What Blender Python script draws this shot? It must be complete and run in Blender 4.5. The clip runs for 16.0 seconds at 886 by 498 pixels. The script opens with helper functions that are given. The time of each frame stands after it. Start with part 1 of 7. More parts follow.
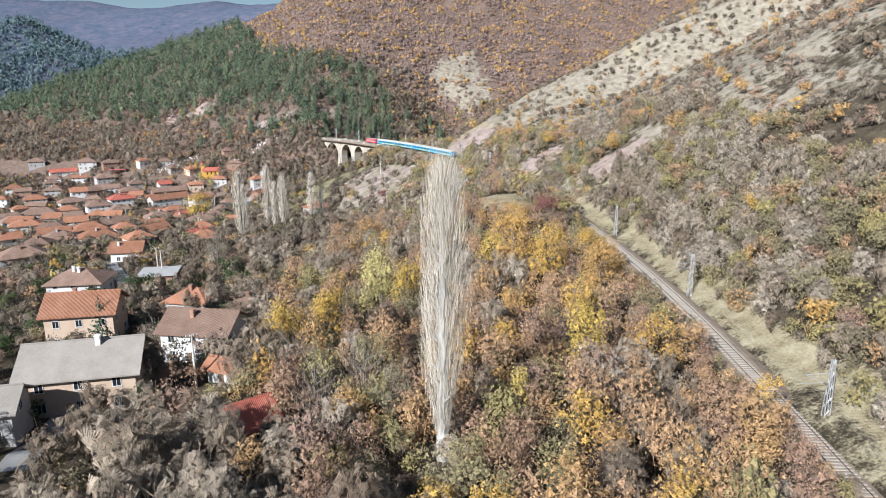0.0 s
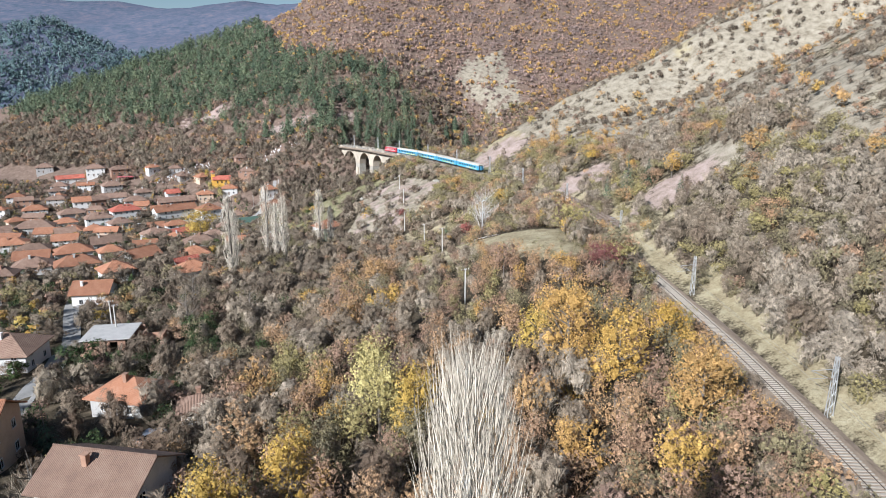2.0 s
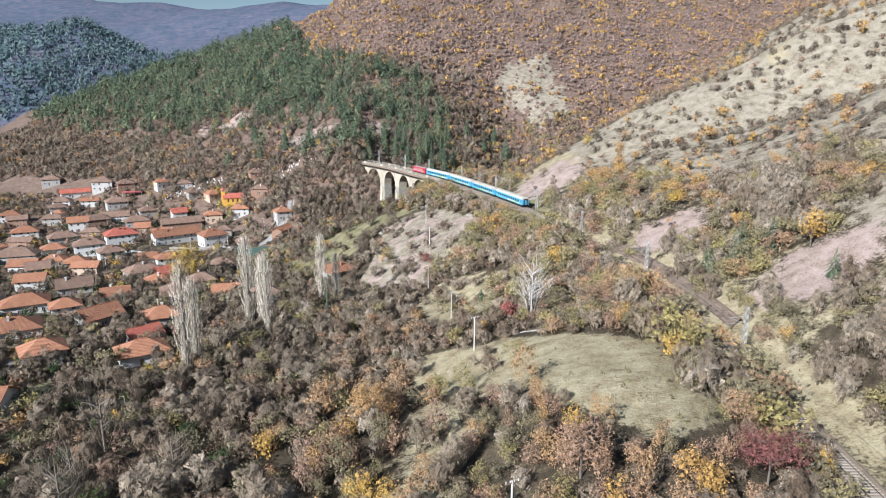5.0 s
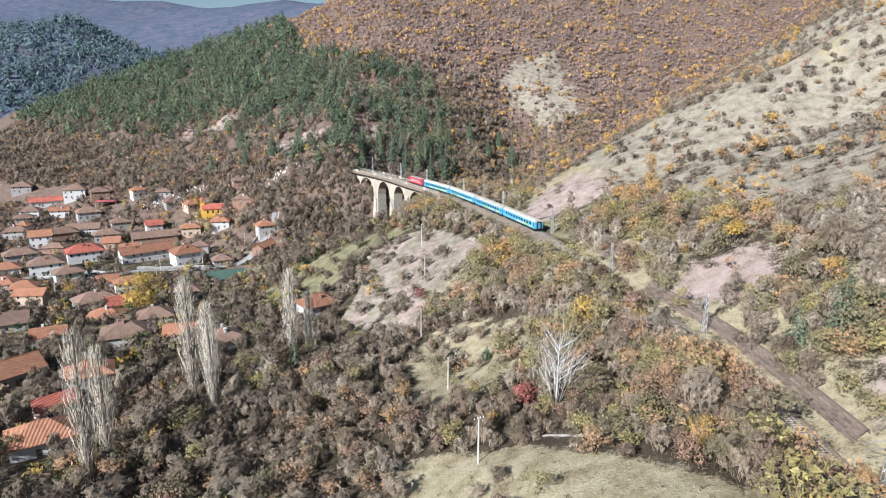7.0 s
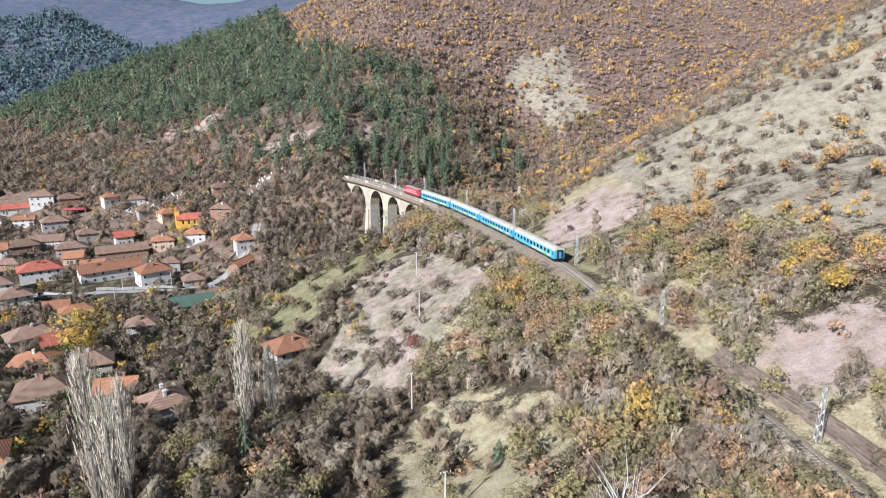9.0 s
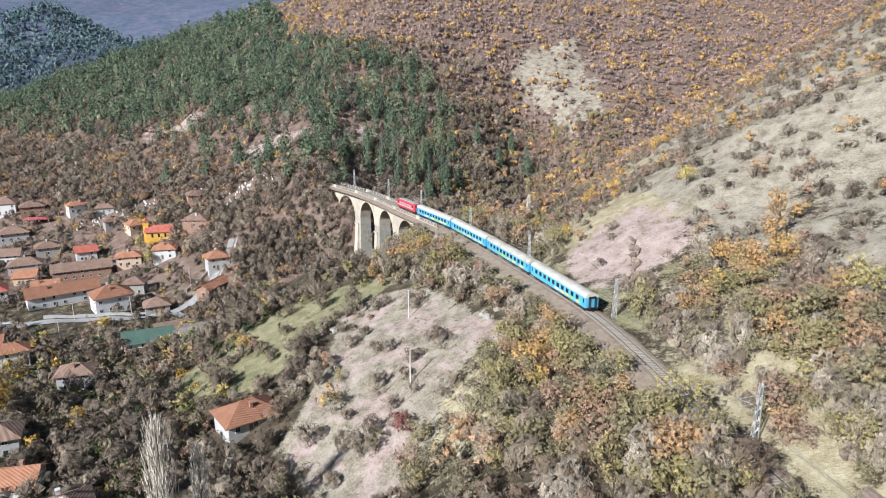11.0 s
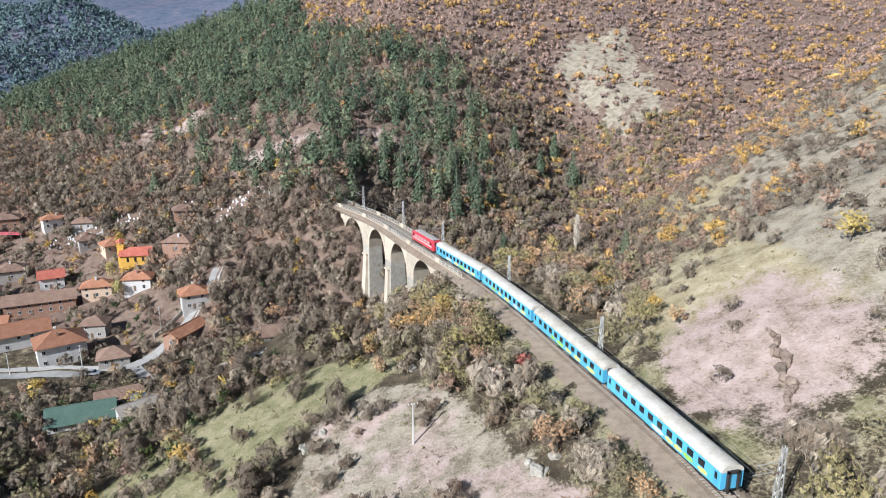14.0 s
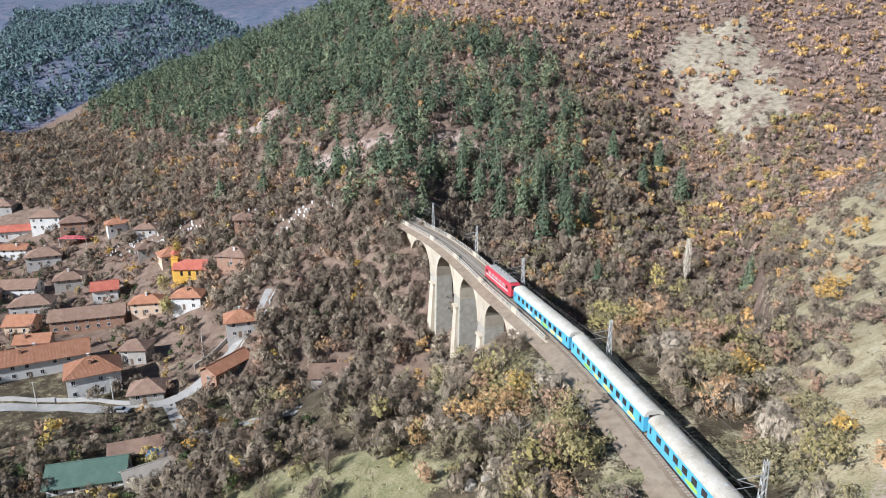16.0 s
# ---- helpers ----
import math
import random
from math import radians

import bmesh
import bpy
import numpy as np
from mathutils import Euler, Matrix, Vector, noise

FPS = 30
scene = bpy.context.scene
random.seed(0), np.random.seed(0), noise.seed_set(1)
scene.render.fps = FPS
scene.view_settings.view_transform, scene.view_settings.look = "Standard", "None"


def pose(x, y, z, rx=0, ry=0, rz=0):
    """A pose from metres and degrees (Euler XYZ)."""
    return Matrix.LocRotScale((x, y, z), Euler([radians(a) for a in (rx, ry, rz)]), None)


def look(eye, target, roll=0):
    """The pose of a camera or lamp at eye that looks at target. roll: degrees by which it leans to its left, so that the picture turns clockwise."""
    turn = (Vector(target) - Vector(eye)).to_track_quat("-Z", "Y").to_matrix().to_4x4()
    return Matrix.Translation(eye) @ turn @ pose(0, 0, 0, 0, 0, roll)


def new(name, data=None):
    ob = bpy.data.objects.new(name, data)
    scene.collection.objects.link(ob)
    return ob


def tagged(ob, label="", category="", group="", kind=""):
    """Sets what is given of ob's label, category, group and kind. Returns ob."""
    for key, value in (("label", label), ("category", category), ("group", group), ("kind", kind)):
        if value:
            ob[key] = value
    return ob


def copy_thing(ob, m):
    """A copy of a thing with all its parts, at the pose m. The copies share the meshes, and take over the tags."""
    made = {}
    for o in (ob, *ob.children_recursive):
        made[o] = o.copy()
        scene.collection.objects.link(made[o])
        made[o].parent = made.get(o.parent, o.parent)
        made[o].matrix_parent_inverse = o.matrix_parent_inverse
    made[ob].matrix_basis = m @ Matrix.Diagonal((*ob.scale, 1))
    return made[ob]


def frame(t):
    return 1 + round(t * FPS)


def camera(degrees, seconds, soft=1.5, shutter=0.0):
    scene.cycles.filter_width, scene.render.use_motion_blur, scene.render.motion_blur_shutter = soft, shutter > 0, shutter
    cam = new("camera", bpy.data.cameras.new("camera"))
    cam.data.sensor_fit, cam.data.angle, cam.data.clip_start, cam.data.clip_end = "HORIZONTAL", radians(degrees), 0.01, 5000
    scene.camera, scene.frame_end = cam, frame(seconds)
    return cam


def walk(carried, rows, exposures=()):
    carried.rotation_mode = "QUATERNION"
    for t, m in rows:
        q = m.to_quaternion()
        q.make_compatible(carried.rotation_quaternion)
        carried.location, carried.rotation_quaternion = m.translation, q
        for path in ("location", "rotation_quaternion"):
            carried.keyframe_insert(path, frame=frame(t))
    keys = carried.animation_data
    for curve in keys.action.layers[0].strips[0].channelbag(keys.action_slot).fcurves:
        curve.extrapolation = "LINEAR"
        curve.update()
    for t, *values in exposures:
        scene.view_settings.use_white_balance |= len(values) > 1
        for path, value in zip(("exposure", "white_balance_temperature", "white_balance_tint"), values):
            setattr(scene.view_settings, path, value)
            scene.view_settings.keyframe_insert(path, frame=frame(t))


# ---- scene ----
cam = camera(68.2, 16.0, soft=1.0)
METRES, EYE, TILT, LEAN, TURN = 320.0, 90.0, -14.3, 0.0, 0.0
ROWS = [
    (0.0, 0.0, 0.0, 0.0, 0.0, 0.0, 0.0),
    (0.5, 0.0001, 0.0289, 0.0077, 0.05, 0.0, -0.02),
    (1.0, -0.0, 0.0582, 0.016, 0.09, 0.0, -0.05),
    (1.5, -0.0005, 0.0879, 0.0256, 0.7, -0.0, -0.21),
    (2.0, -0.0006, 0.1181, 0.0385, 2.16, -0.06, -0.58),
    (2.5, -0.001, 0.1482, 0.0516, 2.2, -0.04, -0.6),
    (3.0, -0.0016, 0.178, 0.0632, 2.25, -0.01, -0.65),
    (3.5, -0.0024, 0.2082, 0.0737, 2.29, 0.0, -0.69),
    (4.0, -0.0037, 0.2383, 0.0826, 2.4, 0.01, -0.76),
    (4.5, -0.0051, 0.2686, 0.0919, 5.08, -0.06, -1.43),
    (7.0, -0.0136, 0.4231, 0.133, 5.6, -0.15, -1.63),
    (7.5, -0.0159, 0.4539, 0.1405, 5.64, -0.19, -1.66),
    (8.0, -0.0184, 0.4843, 0.1483, 5.69, -0.26, -1.66),
    (8.5, -0.0208, 0.5152, 0.1558, 5.75, -0.32, -1.67),
    (9.0, -0.0234, 0.5458, 0.1633, 5.8, -0.41, -1.68),
    (11.5, -0.0368, 0.6982, 0.2017, 6.04, -0.87, -1.69),
    (12.0, -0.0397, 0.7282, 0.2093, 6.08, -0.97, -1.71),
    (12.5, -0.0425, 0.7583, 0.2169, 6.11, -1.05, -1.71),
    (13.0, -0.0454, 0.7879, 0.2243, 6.56, -1.13, -1.83),
    (13.5, -0.0485, 0.8171, 0.2318, 7.78, -1.25, -2.11),
    (14.0, -0.051, 0.8465, 0.2393, 8.8, -1.37, -2.35),
    (14.5, -0.0543, 0.8754, 0.2465, 9.07, -1.45, -2.4),
    (15.0, -0.0579, 0.9033, 0.2541, 10.72, -1.63, -2.77),
    (15.5, -0.0618, 0.9315, 0.261, 13.59, -1.85, -3.38),
    (16.0, -0.0655, 0.9594, 0.2678, 16.44, -2.08, -3.98),
]
walk(cam, [(t, pose(0, 0, EYE, TILT, LEAN, TURN) @ pose(METRES * x, METRES * y, METRES * z, 90 + pitch, roll, yaw)) for t, x, y, z, yaw, pitch, roll in ROWS])


# ==== rest of the place ====
# ---- lie of the land ----
TRACK_XY = [(30, -60), (38, 20), (42, 70), (43.5, 118), (42, 166), (38.5, 211), (32.5, 256), (21.5, 292), (7, 345), (-9.2, 382.4), (-28, 421.4),
            (-50.6, 457.6), (-62.4, 477), (-74.3, 494.3), (-87, 509.3), (-102, 527.5), (-120, 549.5), (-140, 574.5)]


def smooth_line(pts, step):
    """A smooth curve through the points, resampled at even steps."""
    p = np.array(pts, float)
    p = np.vstack([2 * p[0] - p[1], p, 2 * p[-1] - p[-2]])
    out = []
    for i in range(1, len(p) - 2):
        for u in np.linspace(0, 1, 24, endpoint=False):
            a, b, c, d = p[i - 1], p[i], p[i + 1], p[i + 2]
            out.append(0.5 * (2 * b + (c - a) * u + (2 * a - 5 * b + 4 * c - d) * u * u + (3 * b - a - 3 * c + d) * u ** 3))
    out = np.array(out)
    run = np.concatenate([[0], np.cumsum(np.linalg.norm(np.diff(out, axis=0), axis=1))])
    s = np.arange(0, run[-1], step)
    return np.stack([np.interp(s, run, out[:, k]) for k in range(out.shape[1])], 1)


TRACK = smooth_line(TRACK_XY, 1.0)


def track_z(y):
    return np.interp(y, [0, 345, 420, 520, 575], [51.0, 51.0, 49.6, 47.6, 47.0])


def smax(a, b, k):
    h = np.clip(0.5 + 0.5 * (a - b) / k, 0, 1)
    return b + (a - b) * h + k * h * (1 - h)


def smin(a, b, k):
    return -smax(-a, -b, k)


def step01(a, b, v):
    t = np.clip((v - a) / (b - a), 0, 1)
    return t * t * (3 - 2 * t)


def waves(x, y, size, seed):
    """Cheap rolling noise, about -1 to 1."""
    r = np.random.RandomState(seed)
    v = np.zeros(np.shape(x))
    for i in range(7):
        a, f, ph = r.uniform(0, 6.283), r.uniform(0.6, 1.7) / size, r.uniform(0, 6.283)
        v = v + np.sin((x * math.cos(a) + y * math.sin(a)) * f * 6.283 + ph + 0.8 * np.sin((x * math.sin(a) - y * math.cos(a)) * f * 4.1 + ph))
    return v / 4


def bump(x, y, cx, cy, rx, ry, turn=0):
    c, s = math.cos(radians(turn)), math.sin(radians(turn))
    u, v = ((x - cx) * c + (y - cy) * s) / rx, (-(x - cx) * s + (y - cy) * c) / ry
    return np.exp(-(u * u + v * v))


FOOT_Y = [-200, 20, 70, 118, 166, 211, 256, 292, 345, 385, 420, 470, 560, 660, 800, 1200]
FOOT_X = [20, 42, 46, 47.5, 46, 42.5, 36.5, 25.5, 11, -3, -2, 8, 22, 50, 100, 260]


def side(x, y):
    """How far to the right of the railway's hillside foot a place lies, in metres."""
    fx = np.interp(y, FOOT_Y, FOOT_X)
    lean = (np.interp(y + 12, FOOT_Y, FOOT_X) - np.interp(y - 12, FOOT_Y, FOOT_X)) / 24
    return (x - fx) / np.sqrt(1 + lean * lean)


def track_side(x, y):
    tx = np.interp(y, TRACK[:, 1], TRACK[:, 0])
    lean = (np.interp(y + 8, TRACK[:, 1], TRACK[:, 0]) - np.interp(y - 8, TRACK[:, 1], TRACK[:, 0])) / 16
    return (x - tx) / np.sqrt(1 + lean * lean)


def land(x, y, rough=True):
    """Height of the ground."""
    x, y = np.asarray(x, float), np.asarray(y, float)
    d, e, zt = track_side(x, y), side(x, y), track_z(y)
    # hillside above the railway
    rise = np.interp(y, [150, 230, 300, 370, 410, 480, 700], [0.56, 0.62, 0.52, 0.45, 0.64, 0.60, 0.69])
    right = np.interp(y, [0, 400, 470, 560, 800, 1200], [50.6, 50.2, 44, 40, 42, 60]) + rise * np.maximum(e, -40) + 3.0 * waves(x, y, 90, 3) * step01(12, 50, e)
    right = right - 0.15 * np.maximum(e - 40, 0) * step01(300, 360, y) * (1 - step01(460, 540, y))
    right = smin(right, 190 + 0.12 * e, 30)
    # slope between railway and village, and the valley floor
    fall = np.interp(y, [0, 100, 160, 220, 260, 298, 318, 345, 400, 440, 500], [0.10, 0.10, 0.13, 0.24, 0.25, 0.42, 0.55, 0.44, 0.42, 0.60, 0.70])
    left = zt - 0.6 - fall * np.maximum(-d - 4.5, 0) - 1.0 * np.maximum(y - 438, 0)
    floor = np.maximum(50 - 0.11 * (y - 60), 8) + 0.04 * np.minimum(x + 80, 0) + 0.02 * np.maximum(x + 80, 0)
    floor = np.maximum(floor, 5 + 0.03 * np.maximum(-300 - x, 0))
    low = smax(left, floor, 5)
    near = np.where(e > 0, smax(right, low, 2.0), low)
    near = np.where((d > -4.5) & (e <= 0) & (y < 441), zt - 0.6, near)
    # pine spur beyond the viaduct
    terrace = 20 + 0.40 * ((y - 540) + 0.4 * np.clip(x + 200, -900, 80))
    spur = 57 + 0.304 * (x + 160) + 0.406 * (y - 603) - 0.45 * np.maximum(x + 130, 0)
    spur = smax(spur, smin(terrace, 26, 6), 4)
    spur = spur + 22 * bump(x, y, -106, 534, 18, 20, 35) + 8 * bump(x, y, -128, 560, 18, 18)
    spur = smin(spur, 57 + 0.304 * (x + 160) + 0.406 * (985 - 603) - 0.55 * (y - 985), 12)
    # brown mountain behind it
    mount = 41 + 0.56 * (y - 690 - 0.3 * np.maximum(x, 0)) + 5 * waves(x, y, 140, 8)
    mount = smin(mount, 160 + 1.0 * (x + 0.27 * y), 25)
    mount = smin(mount, 420 - 0.1 * (y - 1200) - 0.65 * np.maximum(x - 260, 0), 40)
    h = smax(near, spur, 6)
    h = smax(h, mount, 8)
    lift = np.interp(y, [439, 449, 459, 464, 474, 479, 489, 494, 499, 503, 508, 512, 517, 522, 530], [0, -4, -3.5, -3, 0, 1.0, 1.5, 4.5, 10, 15, 17.6, 17, 15, 9, 0])
    h = h + lift * np.exp(-(d / np.where(y > 490, 17, 26)) ** 2) - 8 * bump(x, y, -54, 439, 13, 12)
    h = np.where((np.abs(d) < 3.2) & (y > 500) & (y < 576), np.minimum(h, zt - 0.6), h)
    h = h - 26 * bump(x, y, 0, 655, 32, 90, 0)
    # grassy knoll between the railway and the village, the hollow behind it and the bank beside the gully
    h = h + 10 * bump(x, y, 14, 185, 25, 52) * step01(5, 16, -d) - 4.5 * bump(x, y, -16, 275, 14, 18)
    h = h + 12 * bump(x, y, -14, 470, 16, 22) * step01(4, 14, d)
    # far hills
    far1 = np.minimum(150 + 0.30 * (-x - 650), 195) - 0.36 * np.abs(y - 1290 + 0.3 * (x + 700)) + 8 * waves(x, y, 210, 15)
    far2 = 488 + 0.12 * np.maximum(-x - 1700, 0) - 0.28 * np.abs(y - 3200 + 0.25 * x) + 30 * waves(x, y, 900, 5)
    far3 = 260 - 0.35 * np.abs(x + 1900 + 0.3 * y) + 25 * waves(x, y, 500, 6)
    far4 = 330 - 0.3 * np.abs(y + 1500)
    for f in (far1, far2, far3, far4):
        h = smax(h, f, 20)
    if rough:
        off = step01(6, 14, np.abs(d)) if np.ndim(d) else 1.0
        h = h + 1.2 * waves(x, y, 26, 31) * step01(12, 30, e) * step01(290, 330, y) * (1 - step01(540, 600, y))
        h = h + off * (0.5 * waves(x, y, 22, 1) + 0.25 * waves(x, y, 9, 2)) + step01(560, 700, y) * (4 * waves(x, y, 60, 4))
    return h


# ---- sky, sun, exposure ----
SUN_FROM = Vector((-0.56, -0.83, 0.0)).normalized() * math.cos(radians(31)) + Vector((0, 0, math.sin(radians(31))))
world = bpy.data.worlds.new("world")
scene.world = world
world.use_nodes = True
wn = world.node_tree.nodes
sky = wn.new("ShaderNodeTexSky")
sky.sky_type, sky.sun_disc = "NISHITA", False
sky.sun_elevation, sky.sun_rotation = radians(31), math.atan2(SUN_FROM.x, SUN_FROM.y)
sky.air_density, sky.dust_density, sky.ozone_density = 1.0, 0.1, 1.6
world.node_tree.links.new(sky.outputs[0], wn["Background"].inputs[0])
wn["Background"].inputs[1].default_value = 0.050
sun = new("sun", bpy.data.lights.new("sun", "SUN"))
sun.data.energy, sun.data.angle, sun.data.color = 5.0, radians(0.55), (1.0, 0.975, 0.945)
sun.matrix_world = look((0, 0, 0), -SUN_FROM)
sun.location = (-200, -200, 300)
scene.view_settings.exposure = 0.58
scene.view_settings.use_white_balance = True
scene.view_settings.white_balance_temperature = 5880


# ---- materials ----
def nodes_of(name):
    m = bpy.data.materials.new(name)
    m.use_nodes = True
    n, l = m.node_tree.nodes, m.node_tree.links
    return m, n, l, n["Principled BSDF"]


def ramp(n, l, fac, stops):
    r = n.new("ShaderNodeValToRGB")
    el = r.color_ramp.elements
    while len(el) < len(stops):
        el.new(0.5)
    for e, (p, c) in zip(el, stops):
        e.position, e.color = p, (*c, 1)
    l.new(fac, r.inputs[0])
    return r.outputs[0]


def noise_of(n, l, scale, detail=6, rough=0.6, vec=None, kind="Object"):
    t = n.new("ShaderNodeTexNoise")
    t.inputs["Scale"].default_value, t.inputs["Detail"].default_value, t.inputs["Roughness"].default_value = scale, detail, rough
    if vec is None:
        vec = n.new("ShaderNodeTexCoord").outputs[kind]
    l.new(vec, t.inputs["Vector"])
    return t.outputs["Fac"]


def mixed(n, l, fac, a, b, how="MIX"):
    x = n.new("ShaderNodeMix")
    x.data_type, x.blend_type = "RGBA", how
    for v, i in ((fac, 0), (a, 6), (b, 7)):
        if hasattr(v, "links"):
            l.new(v, x.inputs[i])
        else:
            x.inputs[i].default_value = v if i == 0 else (*v, 1)
    return x.outputs[2]


def attr(n, name):
    a = n.new("ShaderNodeAttribute")
    a.attribute_name = name
    return a.outputs["Fac"]


def calc(n, l, how, a, b=0.5):
    x = n.new("ShaderNodeMath")
    x.operation = how
    for i, v in enumerate((a, b)):
        if hasattr(v, "links"):
            l.new(v, x.inputs[i])
        else:
            x.inputs[i].default_value = v
    return x.outputs[0]


def bumped(n, l, bsdf, height, strength, dist):
    b = n.new("ShaderNodeBump")
    b.inputs["Strength"].default_value, b.inputs["Distance"].default_value = strength, dist
    l.new(height, b.inputs["Height"])
    l.new(b.outputs[0], bsdf.inputs["Normal"])


def surface(name, stops, scale, rough=0.85, metal=0.0, bump=0.3, dist=0.03, fine=8.0, spread=0.12):
    """A weathered surface: broad stains, fine grain, a little relief, each object slightly different."""
    m, n, l, b = nodes_of(name)
    big, small = noise_of(n, l, scale, 5), noise_of(n, l, scale * fine, 4)
    c = ramp(n, l, calc(n, l, "ADD", calc(n, l, "MULTIPLY", big, 0.7), calc(n, l, "MULTIPLY", small, 0.3)), stops)
    info = n.new("ShaderNodeObjectInfo")
    v = calc(n, l, "ADD", calc(n, l, "MULTIPLY", info.outputs["Random"], 2 * spread), 1 - spread)
    hsv = n.new("ShaderNodeHueSaturation")
    l.new(v, hsv.inputs["Value"])
    l.new(c, hsv.inputs["Color"])
    l.new(hsv.outputs[0], b.inputs["Base Color"])
    b.inputs["Roughness"].default_value, b.inputs["Metallic"].default_value = rough, metal
    if bump:
        bumped(n, l, b, small, bump, dist)
    return m


def crown_shading(n, l, b, share=0.42):
    """Leaves and twigs are lit partly as the rounded crown that they make up."""
    a = n.new("ShaderNodeAttribute")
    a.attribute_name = "crown_normal"
    tr = n.new("ShaderNodeVectorTransform")
    tr.vector_type, tr.convert_from, tr.convert_to = "NORMAL", "OBJECT", "WORLD"
    l.new(a.outputs["Vector"], tr.inputs[0])
    mix = n.new("ShaderNodeMix")
    mix.data_type = "VECTOR"
    mix.inputs[0].default_value = share
    l.new(n.new("ShaderNodeNewGeometry").outputs["Normal"], mix.inputs[4])
    l.new(tr.outputs[0], mix.inputs[5])
    norm = n.new("ShaderNodeVectorMath")
    norm.operation = "NORMALIZE"
    l.new(mix.outputs[1], norm.inputs[0])
    l.new(norm.outputs[0], b.inputs["Normal"])


def foliage(name, stops, spread=0.42, rough=0.8, cut=7.0, gap=0.47):
    """Sprays of leaves or twigs with ragged gaps: a colour for each plant (tint), lighter or darker for each spray."""
    m, n, l, b = nodes_of(name)
    c = ramp(n, l, attr(n, "tint"), stops)
    geo = n.new("ShaderNodeNewGeometry")
    tc = n.new("ShaderNodeTexCoord").outputs["Object"]
    speck = noise_of(n, l, cut, 2, 0.6, vec=tc)
    v = calc(n, l, "ADD", calc(n, l, "MULTIPLY", geo.outputs["Random Per Island"], 2 * spread), 1 - spread)
    hsv = n.new("ShaderNodeHueSaturation")
    l.new(v, hsv.inputs["Value"])
    l.new(c, hsv.inputs["Color"])
    l.new(hsv.outputs[0], b.inputs["Base Color"])
    if cut:
        l.new(calc(n, l, "GREATER_THAN", speck, gap), b.inputs["Alpha"])
    crown_shading(n, l, b)
    b.inputs["Roughness"].default_value = rough
    b.inputs["Specular IOR Level"].default_value = 0.2
    return m


def sprays(name, stops, spread=0.45, count=22.0, gap=0.505):
    """Bare twigs: each spray splits into fine twigs that fan out from its root; thin single twigs stay whole."""
    m, n, l, b = nodes_of(name)
    geo = n.new("ShaderNodeNewGeometry")
    rnd = geo.outputs["Random Per Island"]
    at = n.new("ShaderNodeAttribute")
    at.attribute_name = "spray"
    sep = n.new("ShaderNodeSeparateXYZ")
    l.new(at.outputs["Vector"], sep.inputs[0])
    fan = calc(n, l, "DIVIDE", calc(n, l, "SUBTRACT", sep.outputs[0], 0.5), calc(n, l, "SUBTRACT", 1.06, sep.outputs[1]))
    com = n.new("ShaderNodeCombineXYZ")
    l.new(calc(n, l, "ADD", calc(n, l, "MULTIPLY", fan, count), calc(n, l, "MULTIPLY", rnd, 61.0)), com.inputs[0])
    l.new(calc(n, l, "MULTIPLY", sep.outputs[1], 2.2), com.inputs[1])
    l.new(calc(n, l, "MULTIPLY", rnd, 37.0), com.inputs[2])
    twig = noise_of(n, l, 1.0, 2, 0.6, vec=com.outputs[0])
    l.new(calc(n, l, "MAXIMUM", calc(n, l, "GREATER_THAN", twig, gap), sep.outputs[2]), b.inputs["Alpha"])
    c = ramp(n, l, attr(n, "tint"), stops)
    v = calc(n, l, "ADD", calc(n, l, "MULTIPLY", rnd, 2 * spread), 1 - spread)
    v = calc(n, l, "MULTIPLY", v, calc(n, l, "ADD", calc(n, l, "MULTIPLY", calc(n, l, "SUBTRACT", twig, 0.5), 2.6), 0.78))
    hsv = n.new("ShaderNodeHueSaturation")
    l.new(v, hsv.inputs["Value"])
    l.new(c, hsv.inputs["Color"])
    l.new(hsv.outputs[0], b.inputs["Base Color"])
    b.inputs["Roughness"].default_value = 0.85
    b.inputs["Specular IOR Level"].default_value = 0.15
    crown_shading(n, l, b)
    return m


def roof_tiles(name, stops, pitch=0.33):
    """Rows of clay tiles, with mossy and bleached ones between."""
    m, n, l, b = nodes_of(name)
    tc = n.new("ShaderNodeTexCoord")
    big = noise_of(n, l, 0.5, 4, vec=tc.outputs["Object"])
    small = noise_of(n, l, 5.0, 3, vec=tc.outputs["Object"])
    c = ramp(n, l, calc(n, l, "ADD", calc(n, l, "MULTIPLY", big, 0.6), calc(n, l, "MULTIPLY", small, 0.4)), stops)
    info = n.new("ShaderNodeObjectInfo")
    hsv = n.new("ShaderNodeHueSaturation")
    l.new(calc(n, l, "ADD", calc(n, l, "MULTIPLY", info.outputs["Random"], 0.4), 0.8), hsv.inputs["Value"])
    l.new(c, hsv.inputs["Color"])
    l.new(hsv.outputs[0], b.inputs["Base Color"])
    b.inputs["Roughness"].default_value = 0.85
    w = n.new("ShaderNodeTexWave")
    w.inputs["Scale"].default_value = 0.5 / pitch
    w.inputs["Distortion"].default_value = 0.4
    l.new(tc.outputs["Object"], w.inputs["Vector"])
    bumped(n, l, b, w.outputs["Fac"], 0.7, 0.08)
    return m


